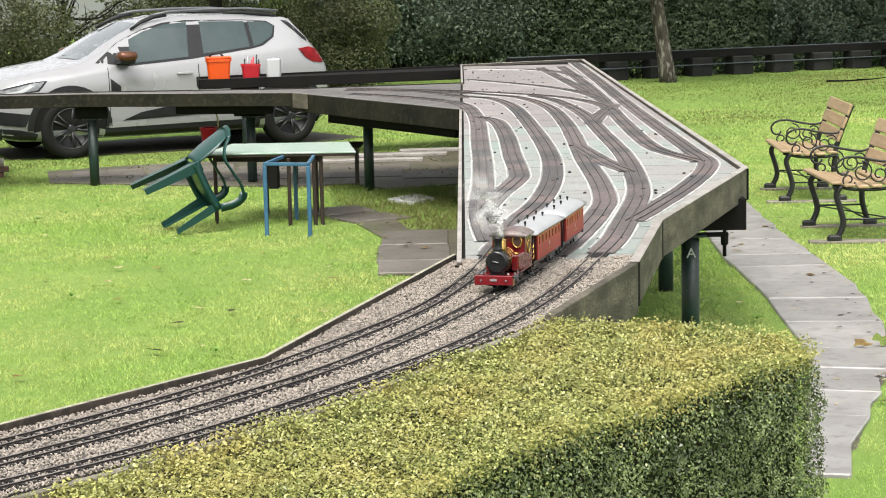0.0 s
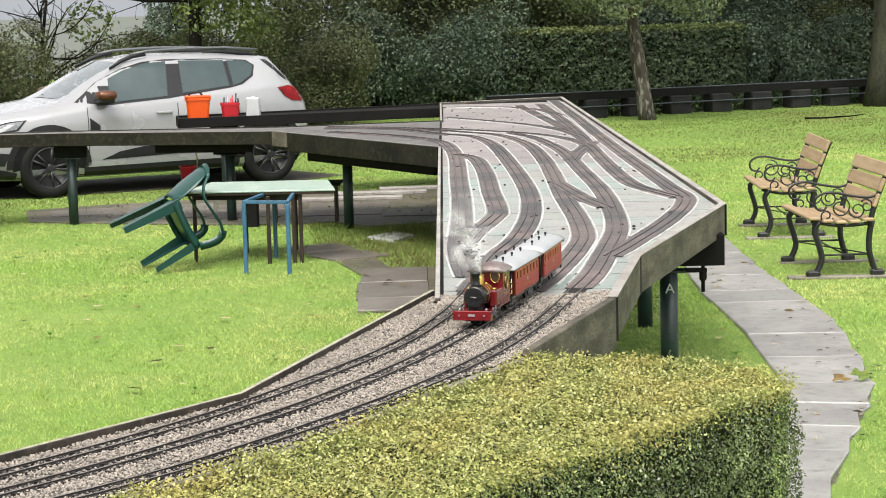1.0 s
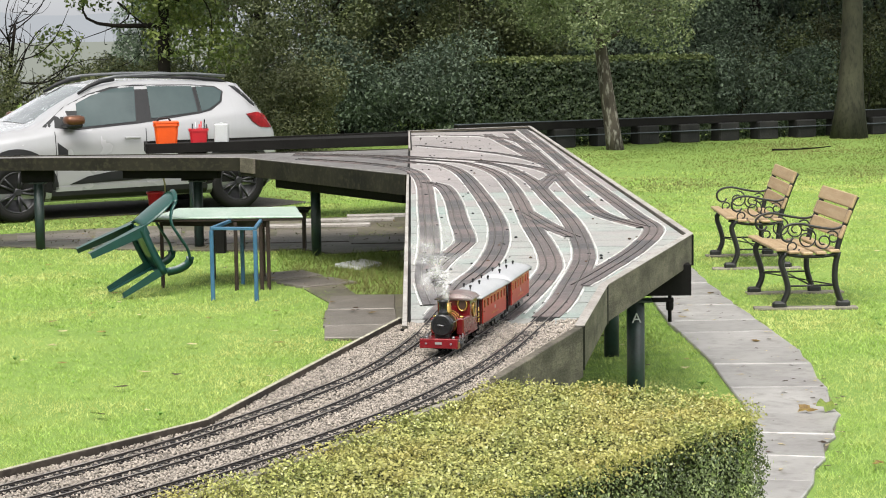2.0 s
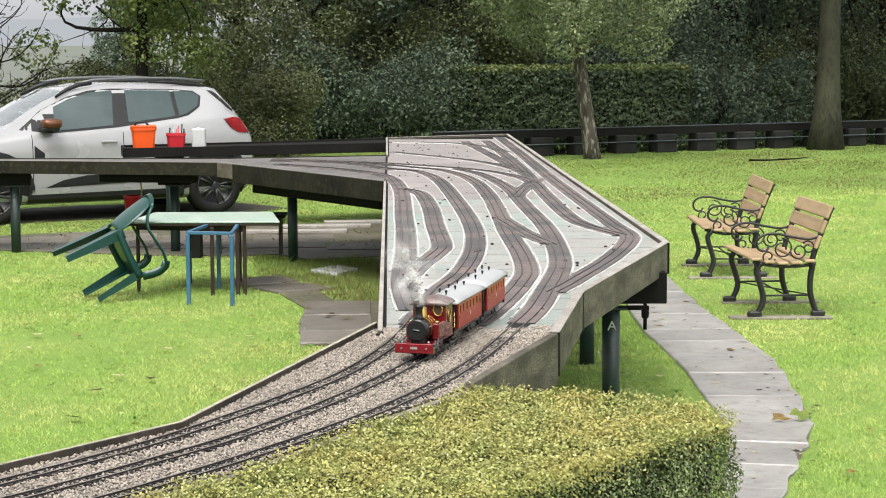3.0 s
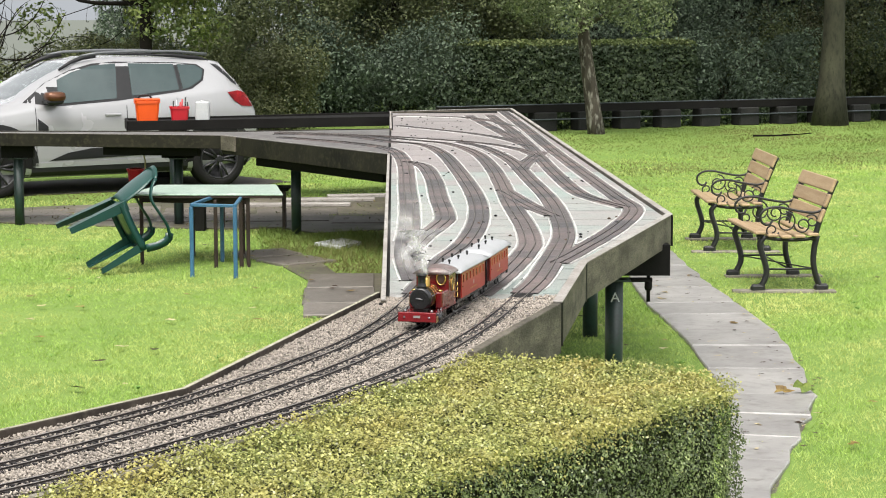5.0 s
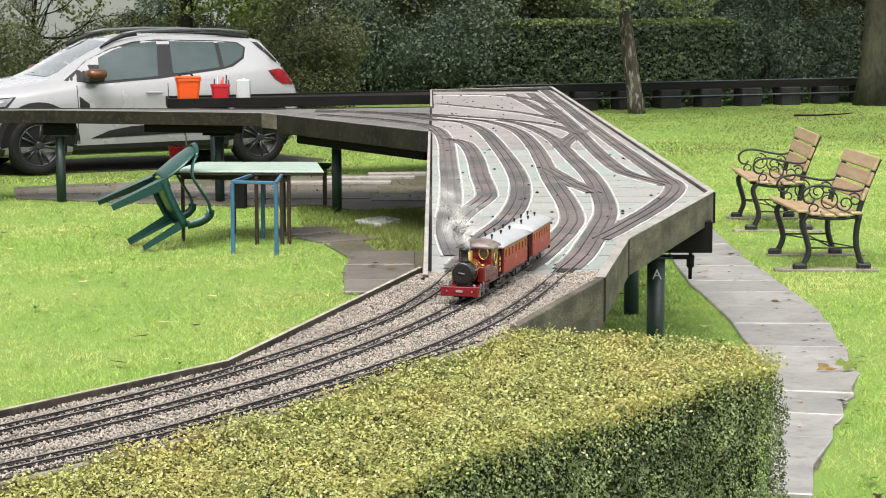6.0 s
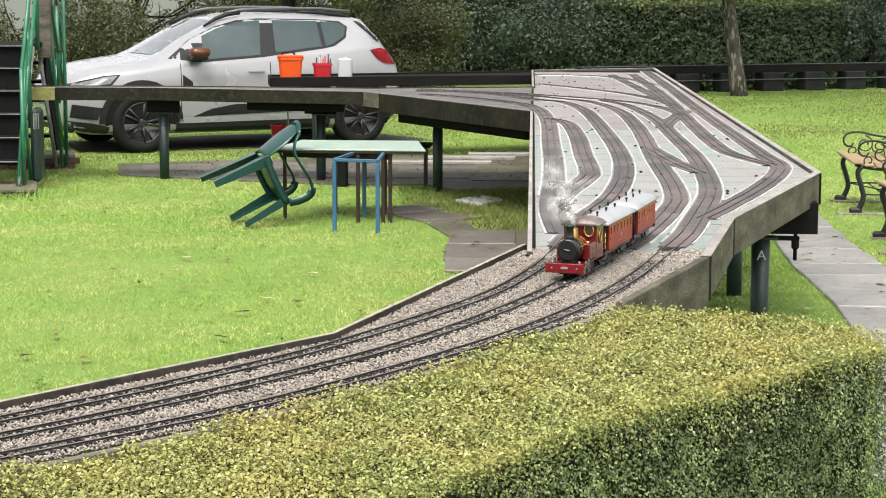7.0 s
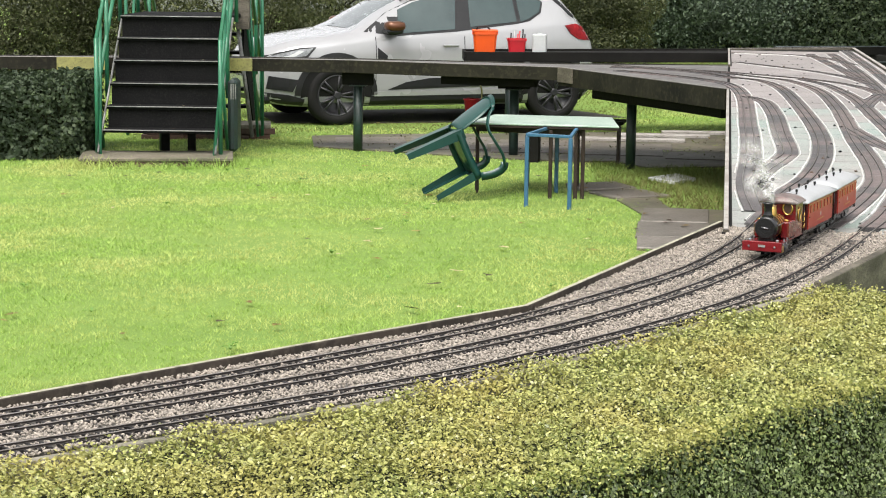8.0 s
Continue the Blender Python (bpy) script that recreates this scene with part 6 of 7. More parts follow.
def build_loco():
    t = tagged(new("steam_locomotive"), "maroon model steam tank locomotive with brass dome", "locomotive")
    t.matrix_world = on_track(0.0, 0.36)
    along = Matrix.Rotation(radians(90), 4, "Y")
    part("running_plate", box(0.31, 0.122, 0.006, 0.001, (0.165, 0, 0.052)), M_LOCORED, t)
    part("frame", box(0.29, 0.05, 0.03, 0.002, (0.165, 0, 0.034)), M_LOCOBLACK, t)
    beam = part("buffer_beam", box(0.012, 0.138, 0.034, 0.002, (0.006, 0, 0.042)), M_BEAMRED, t, "bright red buffer beam")
    part("number_plate", box(0.003, 0.024, 0.008, 0.0, (-0.0015, 0, 0.044)), M_NOSING, beam, "plain pale plate")
    for s in (-1, 1):
        part("rivet", lathe([(0.004, 0), (0.004, 0.003), (0.002, 0.005)], 8, pose(0, s * 0.045, 0.042, 0, -90, 0)), M_BRIGHT, beam)
        part("life_guard", box(0.03, 0.006, 0.022, 0.001, (0.02, s * 0.066, 0.034)), M_BRASS, t)
    # boiler and smokebox, axis along x
    m = Matrix.Translation((0.045, 0, 0.100)) @ along
    smoke = part("smokebox", lathe([(0.032, -0.004), (0.039, 0.0), (0.040, 0.004), (0.040, 0.055), (0.036, 0.056)], 24, m), M_LOCOBLACK, t, smooth=True)
    part("smokebox_door", lathe([(0.034, -0.010), (0.034, -0.004), (0.030, -0.002)], 20, m), M_LOCOBLACK, smoke, "black round smokebox door")
    part("door_dart", tube([(0.032, -0.012, 0.100), (0.032, 0.012, 0.104)], 0.0025, 6), M_BRIGHT, smoke, "bright door handle")
    part("smokebox_ring", lathe([(0.041, 0.050), (0.041, 0.057), (0.036, 0.058)], 24, m), M_BRASS, t, "brass ring")
    part("boiler", lathe([(0.036, 0.055), (0.037, 0.060), (0.037, 0.150), (0.03, 0.152)], 24, m), M_BEAMRED, t, "bright red boiler", True)
    for bx in (0.088, 0.118):
        part("boiler_band", lathe([(0.0375, bx), (0.0380, bx + 0.001), (0.0380, bx + 0.004), (0.0375, bx + 0.005)], 24, m), M_BRASS, t)
    part("saddle", box(0.05, 0.05, 0.03, 0.003, (0.07, 0, 0.068)), M_LOCOBLACK, t)
    part("chimney", lathe([(0.020, 0.0), (0.015, 0.010), (0.0135, 0.02), (0.0145, 0.040), (0.017, 0.044), (0.017, 0.050), (0.012, 0.051)], 18, pose(0.068, 0, 0.136)), M_LOCOBLACK, t, "tall black chimney", True)
    part("dome", lathe([(0.018, 0.0), (0.0165, 0.006), (0.0165, 0.026), (0.013, 0.034), (0.005, 0.038)], 18, pose(0.118, 0, 0.134)), M_BRASS, t, "polished brass dome", True)
    part("safety_valve", lathe([(0.007, 0.0), (0.005, 0.01), (0.005, 0.026), (0.007, 0.03)], 10, pose(0.158, 0, 0.136)), M_BRASS, t)
    # side tanks and cab
    for s in (-1, 1):
        part("side_tank", box(0.095, 0.028, 0.058, 0.004, (0.165, s * 0.047, 0.086)), M_LOCORED, t)
        part("tank_filler", lathe([(0.009, 0.0), (0.009, 0.006), (0.004, 0.008)], 10, pose(0.14, s * 0.047, 0.115)), M_BRASS, t)
        part("hand_rail", tube([(0.05, s * 0.043, 0.112), (0.125, s * 0.043, 0.112)], 0.0018, 5), M_BRIGHT, t)
        part("cylinder", lathe([(0.013, -0.022), (0.015, -0.02), (0.015, 0.02), (0.013, 0.022)], 14, Matrix.Translation((0.07, s * 0.055, 0.032)) @ along), M_LOCOBLACK, t)
        part("connecting_rod", box(0.13, 0.003, 0.006, 0.001, (0.165, s * 0.034, 0.022)), M_BRIGHT, t)
        for cx in (0.055, 0.095):
            part("valve_gear", tube([(cx, s * 0.060, 0.03), (cx + 0.02, s * 0.058, 0.062)], 0.003, 6), M_BRIGHT, t)
        part("cab_side", box(0.098, 0.004, 0.118, 0.001, (0.262, s * 0.0585, 0.112)), M_LOCORED, t)
        win = part("cab_window", ring(0.262, s * 0.0615, 0.128, 0.016, 0.024, 0.0032), M_BRASS, t, "brass rimmed oval cab window")
        part("pane", lathe([(0.0155, 0), (0.0155, 0.0015), (0.010, 0.002)], 20, Matrix.Translation((0.262, s * 0.0605, 0.128)) @ Matrix.Rotation(radians(-90 * s), 4, "X") @ Matrix.Diagonal((1, 1.5, 1, 1))), M_INSIDE, win)
        for h in (0.075, 0.095, 0.115):
            part("grab_iron", tube([(0.313, s * 0.061, h), (0.318, s * 0.066, h), (0.318, s * 0.066, h + 0.014)], 0.0018, 5), M_BRASS, t)
        front = ring(0, 0, 0, 0.0165, 0.022, 0.0035)
        bmesh.ops.transform(front, matrix=Matrix.Translation((0.2075, s * 0.033, 0.152)) @ Matrix.Rotation(radians(90), 4, "Z"), verts=front.verts)
        spect = part("spectacle_window", front, M_BRASS, t, "brass rimmed spectacle window")
        part("pane", lathe([(0.016, 0), (0.016, 0.001), (0.01, 0.0015)], 18, Matrix.Translation((0.2085, s * 0.033, 0.152)) @ Matrix.Rotation(radians(-90), 4, "Y") @ Matrix.Diagonal((1.35, 1, 1, 1))), M_INSIDE, spect)
        part("front_lamp", lathe([(0.005, 0), (0.005, 0.009), (0.002, 0.011)], 10, pose(0.022, s * 0.048, 0.055)), M_BRIGHT, t)
        part("step_plate", box(0.03, 0.012, 0.004, 0.001, (0.30, s * 0.062, 0.024)), M_BRIGHT, t)
    part("cab_front", box(0.004, 0.118, 0.118, 0.001, (0.2125, 0, 0.113)), M_LOCORED, t)
    part("cab_back", box(0.004, 0.118, 0.075, 0.001, (0.310, 0, 0.09)), M_LOCORED, t)
    roof_shell(0.198, 0.324, 0.062, 0.172, 0.020, M_CABROOF, "cab_roof", t, 0.006)["label"] = "dark red cab roof with pale sky reflection in its colour"
    for wx in (0.105, 0.165, 0.225, 0.285):
        wheelset(t, wx, 0.022)
    return t


def build_coach(back):
    L, HW = 0.475, 0.060
    t = tagged(new("railway_carriage"), "red model railway carriage with grey roof and wooden windows", "carriage", "carriages of the train")
    t.matrix_world = on_track(back, L * SIZE)
    x0, x1 = 0.045, L - 0.045
    part("underframe", box(L - 0.02, 0.105, 0.016, 0.002, (L / 2, 0, 0.048)), M_LOCOBLACK, t)
    part("interior", box(x1 - x0 - 0.012, 2 * HW - 0.016, 0.092, 0.0, ((x0 + x1) / 2, 0, 0.105)), M_INSIDE, t)
    n = 7
    for s in (-1, 1):
        side = part("side_panel", box(x1 - x0, 0.005, 0.056, 0.001, ((x0 + x1) / 2, s * HW, 0.084)), M_COACHRED, t)
        part("top_panel", box(x1 - x0, 0.005, 0.012, 0.001, ((x0 + x1) / 2, s * HW, 0.150)), M_COACHRED, t)
        pitch = (x1 - x0) / n
        for k in range(n + 1):
            w = 0.034 if 0 < k < n else 0.020
            px = x0 + pitch * k + (0.010 if k == 0 else (-0.010 if k == n else 0))
            part("window_pillar", box(w, 0.005, 0.034, 0.001, (px, s * HW, 0.128)), M_COACHRED, t)
        for k in range(n):
            cx = x0 + pitch * (k + 0.5)
            win = part("window", box(0.028, 0.003, 0.033, 0.0, (cx, s * (HW - 0.004), 0.128)), M_GLASS, t)
            part("window_frame", box(0.030, 0.004, 0.006, 0.001, (cx, s * (HW + 0.001), 0.1435)), M_TAN, win)
            part("window_frame", box(0.004, 0.004, 0.034, 0.001, (cx - 0.014, s * (HW + 0.001), 0.128)), M_TAN, win)
            part("window_frame", box(0.004, 0.004, 0.034, 0.001, (cx + 0.014, s * (HW + 0.001), 0.128)), M_TAN, win)
            part("mullion", box(0.003, 0.003, 0.022, 0.0, (cx, s * HW, 0.123)), M_INSIDE, win)
        # plain bars in place of small lettering
        part("crest", box(0.012, 0.001, 0.013, 0.0, (L / 2, s * (HW + 0.0032), 0.095)), M_WHITEPLASTIC, side, "small pale crest")
        for k in range(9):
            part("lettering_bar", box(0.008, 0.001, 0.004, 0.0, (L / 2 - 0.052 + 0.013 * k, s * (HW + 0.0032), 0.076)), M_TAN, side)
        for hx in (x0 + 0.01, x1 - 0.01):
            part("door_handle", box(0.008, 0.003, 0.003, 0.0, (hx, s * (HW + 0.004), 0.100)), M_BRASS, side)
    for px in (x0, x1):
        part("end_panel", box(0.005, 2 * HW - 0.006, 0.100, 0.001, (px, 0, 0.106)), M_COACHDARK, t)
        part("end_door", box(0.008, 0.034, 0.088, 0.001, (px, 0, 0.104)), M_COACHRED, t)
    for px in (0.012, L - 0.012):
        part("headstock", box(0.010, 0.11, 0.020, 0.001, (px, 0, 0.046)), M_LOCOBLACK, t)
        for s in (-1, 1):
            part("balcony_post", tube([(px, s * 0.052, 0.056), (px, s * 0.052, 0.158)], 0.0022, 6), M_LOCOBLACK, t)
            part("balcony_rail", tube([(px, s * 0.052, 0.092), (px, s * 0.016, 0.092), (px, s * 0.016, 0.056)], 0.0016, 5), M_LOCOBLACK, t)
    roof_shell(-0.004, L + 0.004, HW, 0.157, 0.026, M_ROOFGREY, "roof", t, 0.008, 0.45)
    for k in range(6):
        vx = 0.06 + (L - 0.12) * k / 5
        vy = 0.030 if k % 2 else -0.012
        part("roof_vent", lathe([(0.003, 0.0), (0.003, 0.009), (0.0048, 0.010), (0.0048, 0.017), (0.003, 0.018)], 10, pose(vx, vy, 0.157 + 0.026 * (1 - (vy / 0.068) ** 2) ** 0.75 - 0.003)), M_LOCOBLACK, t)
    for bx in (0.085, L - 0.085):
        for s in (-1, 1):
            part("bogie_side", box(0.085, 0.006, 0.016, 0.002, (bx, s * 0.034, 0.024)), M_LOCOBLACK, t)
        for wx in (-0.027, 0.027):
            wheelset(t, bx + wx, 0.015)
    part("coupling", tube([(-0.03, 0, 0.04), (0.02, 0, 0.04)], 0.004, 6), M_LOCOBLACK, t)
    return t


build_loco()
build_coach(0.345)
build_coach(0.815)

# ---------------------------------------------------------------- sleepers and ballast in the trough
sleeper_mesh = bpy.data.meshes.new("sleeper")
_b = box(0.078, 0.0085, 0.008, 0.001)
_b.to_mesh(sleeper_mesh)
_b.free()
sleeper_mesh.materials.append(M_SLEEPER)
for k in ("left", "middle", "right"):
    t, line = LINES[k]
    even = glide(TRACKS[k], 0.0265)
    n = sides(even)
    spots = [(p, q) for p, q in zip(even, n) if p[1] < 7.6][:300]
    for p, q in spots:
        ob = new("sleeper", sleeper_mesh)
        ob.parent = t
        ob.matrix_local = pose(p[0] + rng.normal(0, 0.001), p[1], RAIL - 0.0098 + rng.normal(0, 0.0003), 0, 0, math.degrees(math.atan2(q[1], q[0])) + rng.normal(0, 2))

BALLAST = LEFT[::-1] + RIGHT


def scatter_stones(name, label, poly, count, z, r0, r1, material, clear_of=None):
    poly = np.array(poly)
    lo, hi = poly.min(0), poly.max(0)
    xy = rng.uniform(lo, hi, (count * 4, 2))
    ok = inside(poly, xy[:, 0], xy[:, 1])
    xy = xy[ok]
    if clear_of is not None:
        gap = np.full(len(xy), 9.0)
        for c in clear_of:
            for k in range(0, len(c)):
                gap = np.minimum(gap, np.hypot(xy[:, 0] - c[k, 0], xy[:, 1] - c[k, 1]))
        xy = xy[(np.abs(gap - 0.0225) > 0.006) | (rng.random(len(xy)) < 0.35)]
    xy = xy[:count]
    n = len(xy)
    base = np.array([(1, 0, 0), (-1, 0, 0), (0, 1, 0), (0, -1, 0), (0, 0, 1), (0, 0, -1)], float)
    tri = np.array([(0, 2, 4), (2, 1, 4), (1, 3, 4), (3, 0, 4), (2, 0, 5), (1, 2, 5), (3, 1, 5), (0, 3, 5)])
    r = rng.uniform(r0, r1, (n, 1, 1)) * rng.uniform(0.6, 1.3, (n, 6, 1))
    a = rng.uniform(0, 2 * np.pi, n)
    v = base[None] * r * np.array([1, 1, 0.75])
    ca, sa = np.cos(a)[:, None], np.sin(a)[:, None]
    x = v[..., 0] * ca - v[..., 1] * sa
    y = v[..., 0] * sa + v[..., 1] * ca
    tilt = rng.normal(0, 0.4, (n, 1))
    zz = v[..., 2] + x * tilt
    zc = z + rng.uniform(-0.003, 0.004, n)
    V = np.stack([x + xy[:, :1], y + xy[:, 1:], zz + zc[:, None]], -1).reshape(-1, 3)
    F = (tri[None] + 6 * np.arange(n)[:, None, None]).reshape(-1, 3)
    ob = new(name, fast_mesh(name, V, F, material))
    return tagged(ob, label, "ballast", kind="stuff")


part("ballast_bed", prism(inset(BALLAST, 0.02), DECK - 0.0155, DECK + 0.0005), M_BALLASTBED, trough)
scatter_stones("ballast", "mixed grey and buff stone ballast between the rails", inset(BALLAST, 0.008), 100000, DECK + 0.0034, 0.0026, 0.0058, M_STONE, [glide(TRACKS[k], 0.01) for k in ("left", "middle", "right")])
scatter_stones("ballast", "loose pale stones spilt on the board's edge", [(-0.235, 7.12), (0.41, 7.08), (0.44, 7.42), (0.2, 7.30), (0.02, 7.5), (-0.1, 7.34), (-0.235, 7.38)], 2600, DECK + 0.005, 0.004, 0.008, M_STONE)

# ---------------------------------------------------------------- flags of the path and patio
def flag_piece(corners, z0, z1, parent, material, name="flag"):
    return part(name, prism(corners, z0, z1, 0.006), material, parent)


line, side, half = path_outline()
total = len(line)
k = 0
while k < total - 2:
    j = min(total - 1, k + int(rng.integers(2, 5)))
    a, b, g = line[k], line[j], 0.004
    d = (b - a) / np.linalg.norm(b - a) * g
    corners = [tuple(a + d - side[k] * (half[k] - 0.012)), tuple(b - d - side[j] * (half[j] - 0.012)), tuple(b - d + side[j] * (half[j] - 0.012)), tuple(a + d + side[k] * (half[k] - 0.012))]
    out_l, out_r = side[k] * rng.uniform(-0.005, 0.005), side[j] * rng.uniform(-0.005, 0.005)
    chip = (np.array(corners[1]) - corners[0]) * rng.uniform(0.3, 0.7)
    corners = [tuple(corners[0] + out_l), tuple(np.array(corners[0]) + chip - side[k] * rng.uniform(-0.008, 0.008)), tuple(corners[1] + out_r), tuple(corners[2] - out_r), tuple(np.array(corners[3]) + chip + side[k] * rng.uniform(-0.008, 0.008)), tuple(corners[3] - out_l)]
    flag_piece(corners, -0.02, 0.020 + rng.uniform(-0.002, 0.003), pavement, M_PATH)
    k = j
for (x, y, w, d, rz) in ((-0.70, 12.72, 0.50, 0.50, 4), (-0.75, 13.36, 0.50, 0.74, 3), (-0.78, 14.13, 0.48, 0.72, 2), (-1.20, 15.35, 0.50, 0.42, 35), (-1.48, 15.85, 0.45, 0.4, 30),
                         (-3.3, 18.75, 0.9, 0.62, 10), (-2.4, 18.7, 0.8, 0.62, 8), (-1.55, 18.7, 0.8, 0.62, 4), (-4.1, 19.2, 0.7, 0.62, 14), (-0.75, 18.5, 0.7, 0.6, 0), (-3.3, 19.42, 0.85, 0.62, 8), (-2.4, 19.38, 0.85, 0.62, 6), (-1.5, 19.3, 0.8, 0.6, 4)):
    part("flag", box(w, d, 0.03, 0.006, (x, y, 0.008), pose(0, 0, 0, rng.normal(0, 0.3), rng.normal(0, 0.3), rz)), M_PATIO, patio)

# ---------------------------------------------------------------- sheets of felt on the deck
LEFT_EDGE = ([7.187, 15.14, 22.14], [-0.241, -0.469, -0.666])
RIGHT_EDGE = ([7.132, 8.307, 10.39, 22.89], [0.411, 0.583, 1.184, 0.724])


def felt_row(y0, y1, mat_a):
    cuts = [y0] + [c for c in RIGHT_EDGE[0] if y0 < c < y1] + [y1]
    left = [(float(np.interp(y, *LEFT_EDGE)) + 0.024, y) for y in (y0, y1)]
    right = [(float(np.interp(y, *RIGHT_EDGE)) - 0.024, y) for y in cuts]
    part("felt_sheet", prism([left[0], *right, left[1]], DECK + 0.0003, DECK + 0.0035), mat_a, board)


y = 7.24
while y < 22.0:
    step = min(22.1 - y, (0.30 + 0.045 * (y - 7)) * rng.uniform(0.7, 1.3))
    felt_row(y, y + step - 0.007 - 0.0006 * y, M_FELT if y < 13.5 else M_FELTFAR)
    y += step

# ---------------------------------------------------------------- fallen leaves and scraps
def leaf_thing(x, y, z, size, rz, material, label, tilt=0.0):
    bm = bmesh.new()
    n = 10
    pts = []
    for k in range(n):
        a = 2 * math.pi * k / n
        r = size * (0.75 + 0.35 * math.cos(2.5 * a + x * 7)) * (1.3 if k % 2 else 0.8)
        pts.append(bm.verts.new((r * math.cos(a), 0.7 * r * math.sin(a), 0.05 * size * math.sin(2 * a + y * 3) + 0.05 * size)))
    c = bm.verts.new((0, 0, 0.0))
    for k in range(n):
        bm.faces.new((c, pts[k], pts[(k + 1) % n]))
    bmesh.ops.solidify(bm, geom=bm.faces[:], thickness=0.0012)
    ob = solid("fallen_leaf", bm, material, label, "leaf", "fallen leaves")
    ob.matrix_world = pose(x, y, z, tilt, 0, rz)
    return ob


g = np.random.default_rng(21)
for _ in range(190):
    y = g.uniform(5.6, 20) if g.random() < 0.7 else g.uniform(9, 26)
    x = g.uniform(-0.42 * y, 0.23 * y)
    if inside(HEDGE, np.array([x]), np.array([y]))[0]:
        continue
    on_path = inside(PATH_POLY, np.array([x]), np.array([y]))[0]
    leaf_thing(x, y, 0.022 if on_path else 0.033, g.uniform(0.022, 0.05), g.uniform(0, 360), (M_LEAFYELLOW, M_LEAFPALE, M_LEAFBROWN)[int(g.integers(0, 3))], "withered fallen leaf lying on the ground")
for _ in range(120):
    y = g.uniform(8.3, 14.5)
    leaf_thing(float(np.interp(y, [8.4, 9.6, 11.8, 14.7], [1.35, 1.62, 1.70, 1.6])) + (g.uniform(-0.2, 0.2) if g.random() < 0.5 else g.normal(0.24, 0.05)), y, 0.023, g.uniform(0.007, 0.022), g.uniform(0, 360), (M_LEAFPALE, M_LEAFBROWN)[int(g.integers(0, 2))], "small fallen leaf lying on the path")
leaf_thing(1.80, 9.78, 0.055, 0.058, 20, M_LEAFGREEN, "large curled yellow-green leaf on the path", 55)
leaf_thing(1.70, 9.74, 0.045, 0.046, 160, M_LEAFYELLOW, "curled yellowing leaf on the path", -40)
leaf_thing(-1.72, 6.10, 0.03, 0.06, 30, M_LEAFBROWN, "crumpled brown leaves lying on the lawn", 10)
leaf_thing(-1.66, 6.14, 0.03, 0.05, 200, M_LEAFBROWN, "crumpled brown leaves lying on the lawn", 20)
leaf_thing(-1.69, 6.17, 0.045, 0.04, 100, M_LEAFBROWN, "crumpled brown leaves lying on the lawn", -30)
for _x, _y, _s, _m in ((-1.98, 6.05, 0.05, M_LEAFYELLOW), (-2.02, 5.30, 0.05, M_LEAFPALE), (-1.83, 5.32, 0.045, M_LEAFYELLOW), (-1.42, 5.62, 0.04, M_LEAFPALE), (-1.40, 5.88, 0.045, M_LEAFPALE), (-1.05, 6.35, 0.045, M_LEAFPALE),
                       (-2.02, 7.3, 0.05, M_LEAFYELLOW), (-1.5, 6.75, 0.055, M_LEAFBROWN), (-0.75, 7.5, 0.04, M_LEAFYELLOW), (-0.92, 6.9, 0.035, M_LEAFBROWN), (-1.32, 7.9, 0.045, M_LEAFPALE), (-1.15, 9.2, 0.05, M_LEAFPALE), (-1.9, 9.9, 0.05, M_LEAFBROWN), (-0.6, 8.4, 0.03, M_LEAFBROWN)):
    leaf_thing(_x, _y, 0.034, _s, _x * 300, _m, "fallen leaf lying on the wet lawn", 14)
litter = thing("dead_leaves", "brown dead leaves and crumbs strewn over the patio", "dead leaves", kind="stuff")
_n = 1500
_xy = np.c_[g.uniform(-4.8, 0.2, _n), g.uniform(14.6, 21.1, _n)]
_ok = (inside(PATIO, _xy[:, 0], _xy[:, 1]) | inside(SPUR, _xy[:, 0], _xy[:, 1])) & (clump_of(_xy[:, 0] * 0.8, _xy[:, 1] * 0.8) > -0.12)
_xy = _xy[_ok]
part("leaves", leaf_mesh("leaves", np.c_[_xy, np.full(len(_xy), 0.034)], np.tile([0, 0, 1.0], (len(_xy), 1)), 0.014, leaf_mat("litter_leaf", (0.03, 0.022, 0.012), (0.14, 0.11, 0.05), (0.05, 0.07, 0.02), 1.5), 0.5), None, litter)


def weed(x, y, size, count, label):
    """A low rosette of broad leaves in the lawn."""
    w = thing("lawn_weed", label, "weed", x, y, 0.0, g.uniform(0, 360), group="weeds in the lawn")
    bm = bmesh.new()
    for k in range(count):
        a = 2 * math.pi * k / count + g.uniform(-0.3, 0.3)
        far, wide = size * g.uniform(0.7, 1.1), size * g.uniform(0.22, 0.34)
        d, n = Vector((math.cos(a), math.sin(a), 0)), Vector((-math.sin(a), math.cos(a), 0))
        lift = g.uniform(0.3, 0.7) * size
        ring = [bm.verts.new(d * (far * u) + n * (wide * v) + Vector((0, 0, 0.022 + lift * math.sin(u * 2.2)))) for u, v in ((0.05, 0), (0.4, 0.8), (0.75, 0.9), (1.0, 0), (0.75, -0.9), (0.4, -0.8))]
        bm.faces.new(ring)
    part("leaves", bm, M_WEED, w)
    return w


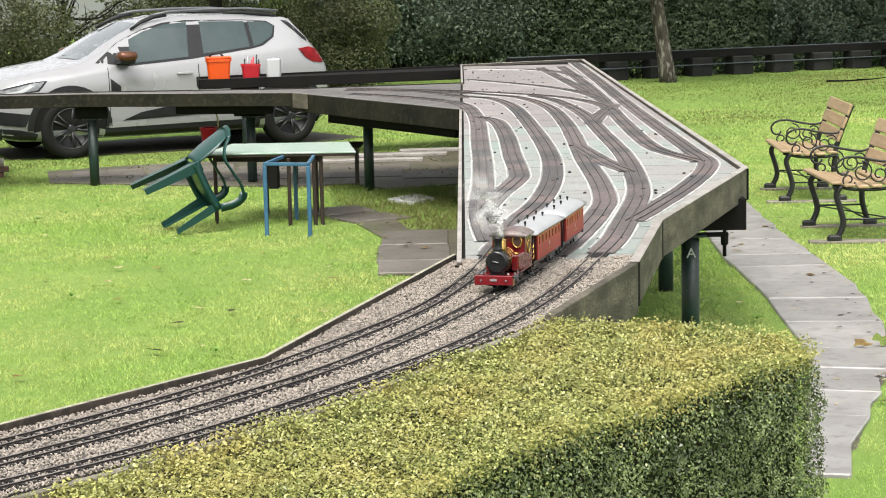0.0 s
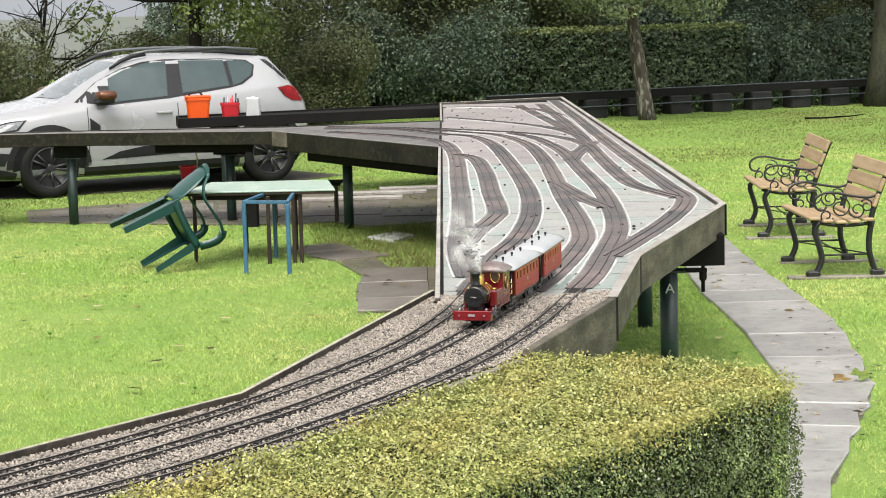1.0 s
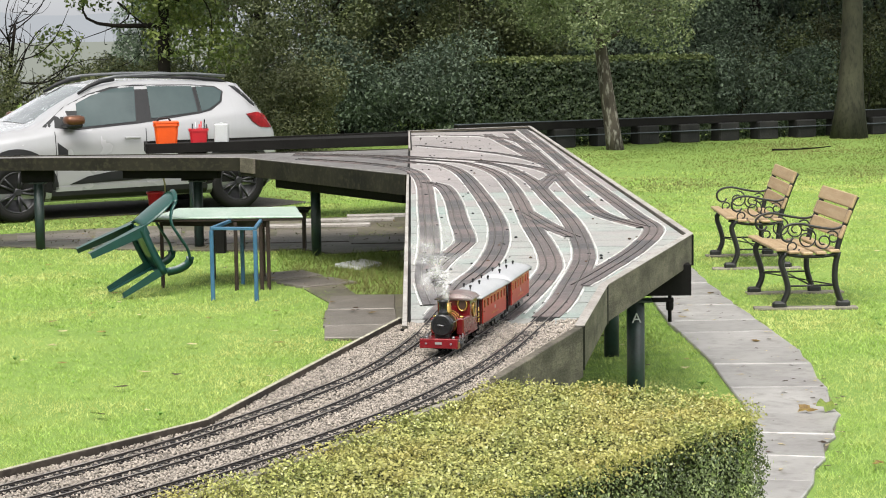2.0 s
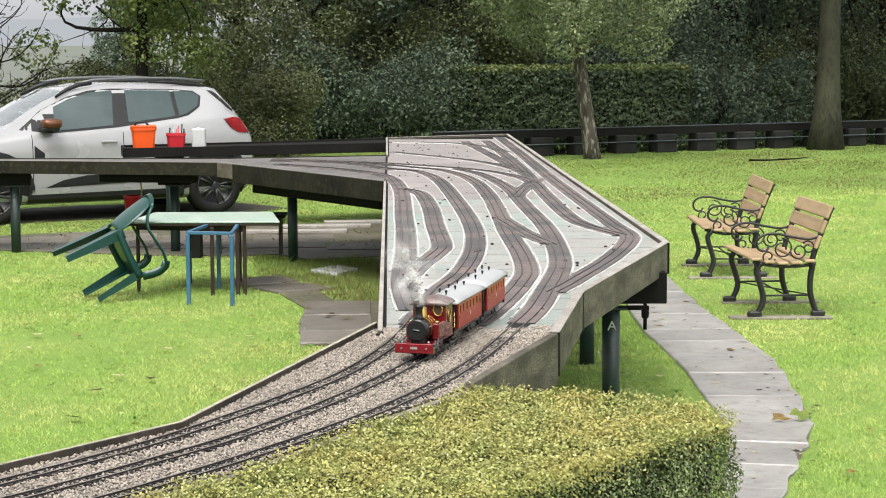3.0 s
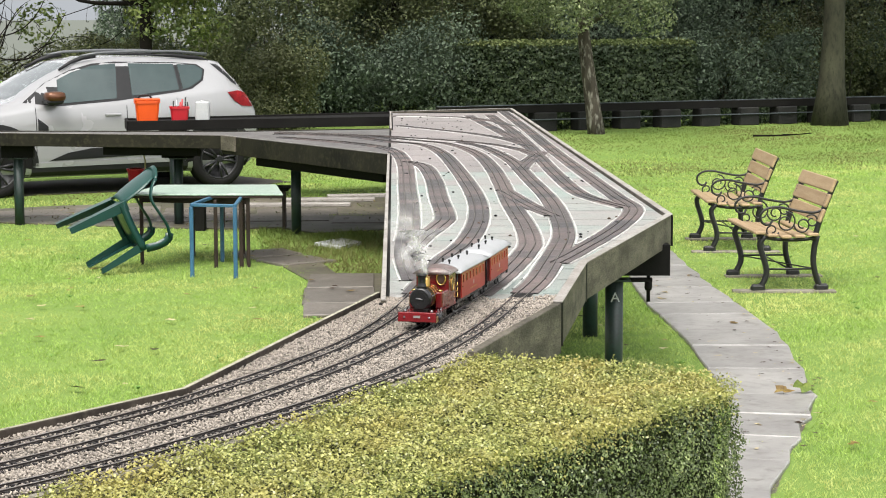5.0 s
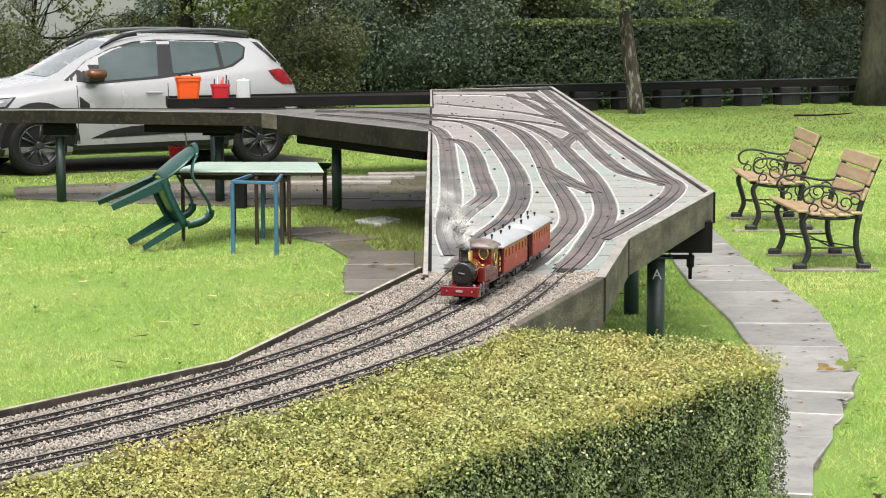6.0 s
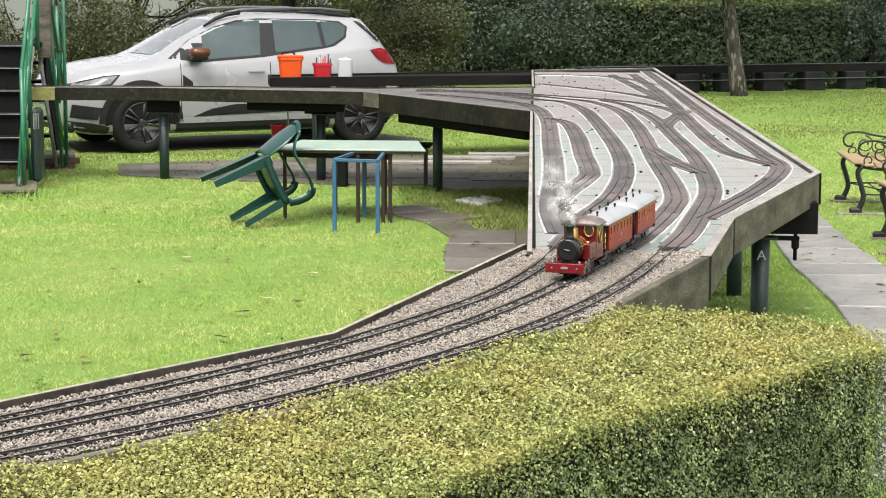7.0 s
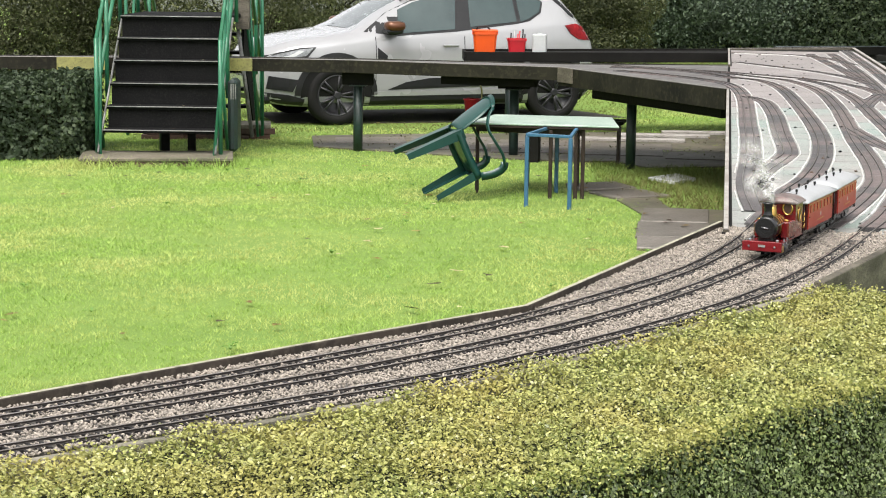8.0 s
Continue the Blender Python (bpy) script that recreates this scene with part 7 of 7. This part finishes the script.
M_WEED = leaf_mat("weed_leaf", (0.07, 0.17, 0.025), (0.16, 0.29, 0.05), (0.12, 0.22, 0.04), 3.0, 0.4, 0.25)
for _ in range(110):
    y = g.uniform(5.5, 17) ** 1.0
    x = g.uniform(-0.42 * y, 0.24 * y)
    here = (np.array([x]), np.array([y]))
    if inside(HEDGE, *here)[0] or inside(PATH_POLY, *here)[0] or inside(SPUR, *here)[0] or inside(PATIO, *here)[0] or inside(BOARD, *here)[0] or inside(BALLAST, *here)[0]:
        continue
    weed(x, y, g.uniform(0.018, 0.042), int(g.integers(4, 8)), "small dark green weed growing in the lawn")
weed(-1.60, 5.66, 0.075, 6, "broad-leaved green weed growing in the lawn")
_steps = bpy.data.objects["footbridge"].matrix_world
for _x, _k in ((-0.22, 1), (0.18, 1), (0.12, 0), (0.30, 3), (-0.05, 2), (0.28, 4), (-0.30, 0), (0.05, 4)):
    _at = _steps @ Vector((_x, 0.19 * (_k + 0.35), 0.196 * (_k + 1) + 0.004))
    leaf_thing(_at.x, _at.y, _at.z, 0.022, _x * 900, M_LEAFPALE if _k % 2 else M_LEAFBROWN, "small fallen leaf lying on a step", 12)
twig = bmesh.new()
limb(twig, (4.9, 31.6, 0.03), (5.9, 31.9, 0.05), 0.018, 0.006, 0.012)
limb(twig, (5.4, 31.75, 0.04), (5.8, 31.5, 0.08), 0.010, 0.004, 0.02)
solid("fallen_branch", twig, M_DARKBARK, "thin dark fallen branch on the lawn", "branch")
# clods and pebbles strewn on the deck
for _ in range(230):
    y = g.uniform(7.5, 21.5)
    x = g.uniform(float(np.interp(y, *LEFT_EDGE)) + 0.08, float(np.interp(y, *RIGHT_EDGE)) - 0.08)
    s = g.uniform(0.003, 0.011)
    bm = bmesh.new()
    bmesh.ops.create_icosphere(bm, subdivisions=1, radius=s)
    bmesh.ops.scale(bm, vec=(g.uniform(0.8, 1.6), 1, 0.6), verts=bm.verts)
    ob = solid("clod", bm, M_LOCOBLACK if g.random() < 0.7 else M_LEAFBROWN, "small dark clod of moss on the deck", "clod", "clods on the deck")
    ob.matrix_world = pose(x, y, DECK + 0.003 + s * 0.5, 0, 0, g.uniform(0, 180))


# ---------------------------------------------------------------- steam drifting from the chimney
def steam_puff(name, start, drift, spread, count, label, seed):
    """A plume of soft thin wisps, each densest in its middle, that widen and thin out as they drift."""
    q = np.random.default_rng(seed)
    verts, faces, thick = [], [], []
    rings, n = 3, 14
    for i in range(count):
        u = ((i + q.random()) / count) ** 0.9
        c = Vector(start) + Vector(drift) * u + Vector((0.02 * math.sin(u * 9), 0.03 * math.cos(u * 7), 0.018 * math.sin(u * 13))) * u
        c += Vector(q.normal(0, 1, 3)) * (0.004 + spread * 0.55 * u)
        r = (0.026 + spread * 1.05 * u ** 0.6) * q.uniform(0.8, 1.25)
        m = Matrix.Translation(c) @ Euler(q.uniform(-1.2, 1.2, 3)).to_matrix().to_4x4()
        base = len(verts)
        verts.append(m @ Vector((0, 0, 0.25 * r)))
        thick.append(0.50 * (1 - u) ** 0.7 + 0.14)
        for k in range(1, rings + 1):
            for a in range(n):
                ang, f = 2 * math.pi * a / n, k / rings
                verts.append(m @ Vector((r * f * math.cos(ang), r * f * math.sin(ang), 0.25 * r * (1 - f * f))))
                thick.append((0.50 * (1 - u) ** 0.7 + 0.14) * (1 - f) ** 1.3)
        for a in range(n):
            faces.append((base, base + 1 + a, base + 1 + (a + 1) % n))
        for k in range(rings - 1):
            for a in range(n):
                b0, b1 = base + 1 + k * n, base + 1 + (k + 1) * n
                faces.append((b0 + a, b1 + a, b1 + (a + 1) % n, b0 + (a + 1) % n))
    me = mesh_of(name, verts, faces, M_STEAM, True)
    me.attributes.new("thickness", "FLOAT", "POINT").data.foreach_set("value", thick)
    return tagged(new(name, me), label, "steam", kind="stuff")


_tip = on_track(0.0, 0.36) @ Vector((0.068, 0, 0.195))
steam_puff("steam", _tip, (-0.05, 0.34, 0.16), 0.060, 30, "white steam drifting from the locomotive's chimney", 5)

# ---------------------------------------------------------------- painted letter on the nearest post
_text = bpy.data.curves.new("letter", "FONT")
_text.body, _text.size, _text.extrude = "A", 0.07, 0.001
_tob = bpy.data.objects.new("letter", _text)
scene.collection.objects.link(_tob)
_me = bpy.data.meshes.new_from_object(_tob)
bpy.data.objects.remove(_tob)
_me.materials.clear()
_me.materials.append(M_WHITEPLASTIC)
for ob in [o for o in scene.objects if o.name.startswith("support_post") and abs(o.matrix_world.translation.y - 9.75) < 0.01]:
    letter = part("painted_letter", _me, None, ob, "faded white painted letter")
    letter.matrix_local = pose(-0.022, -0.0465, 0.50, 90, 0, 0)
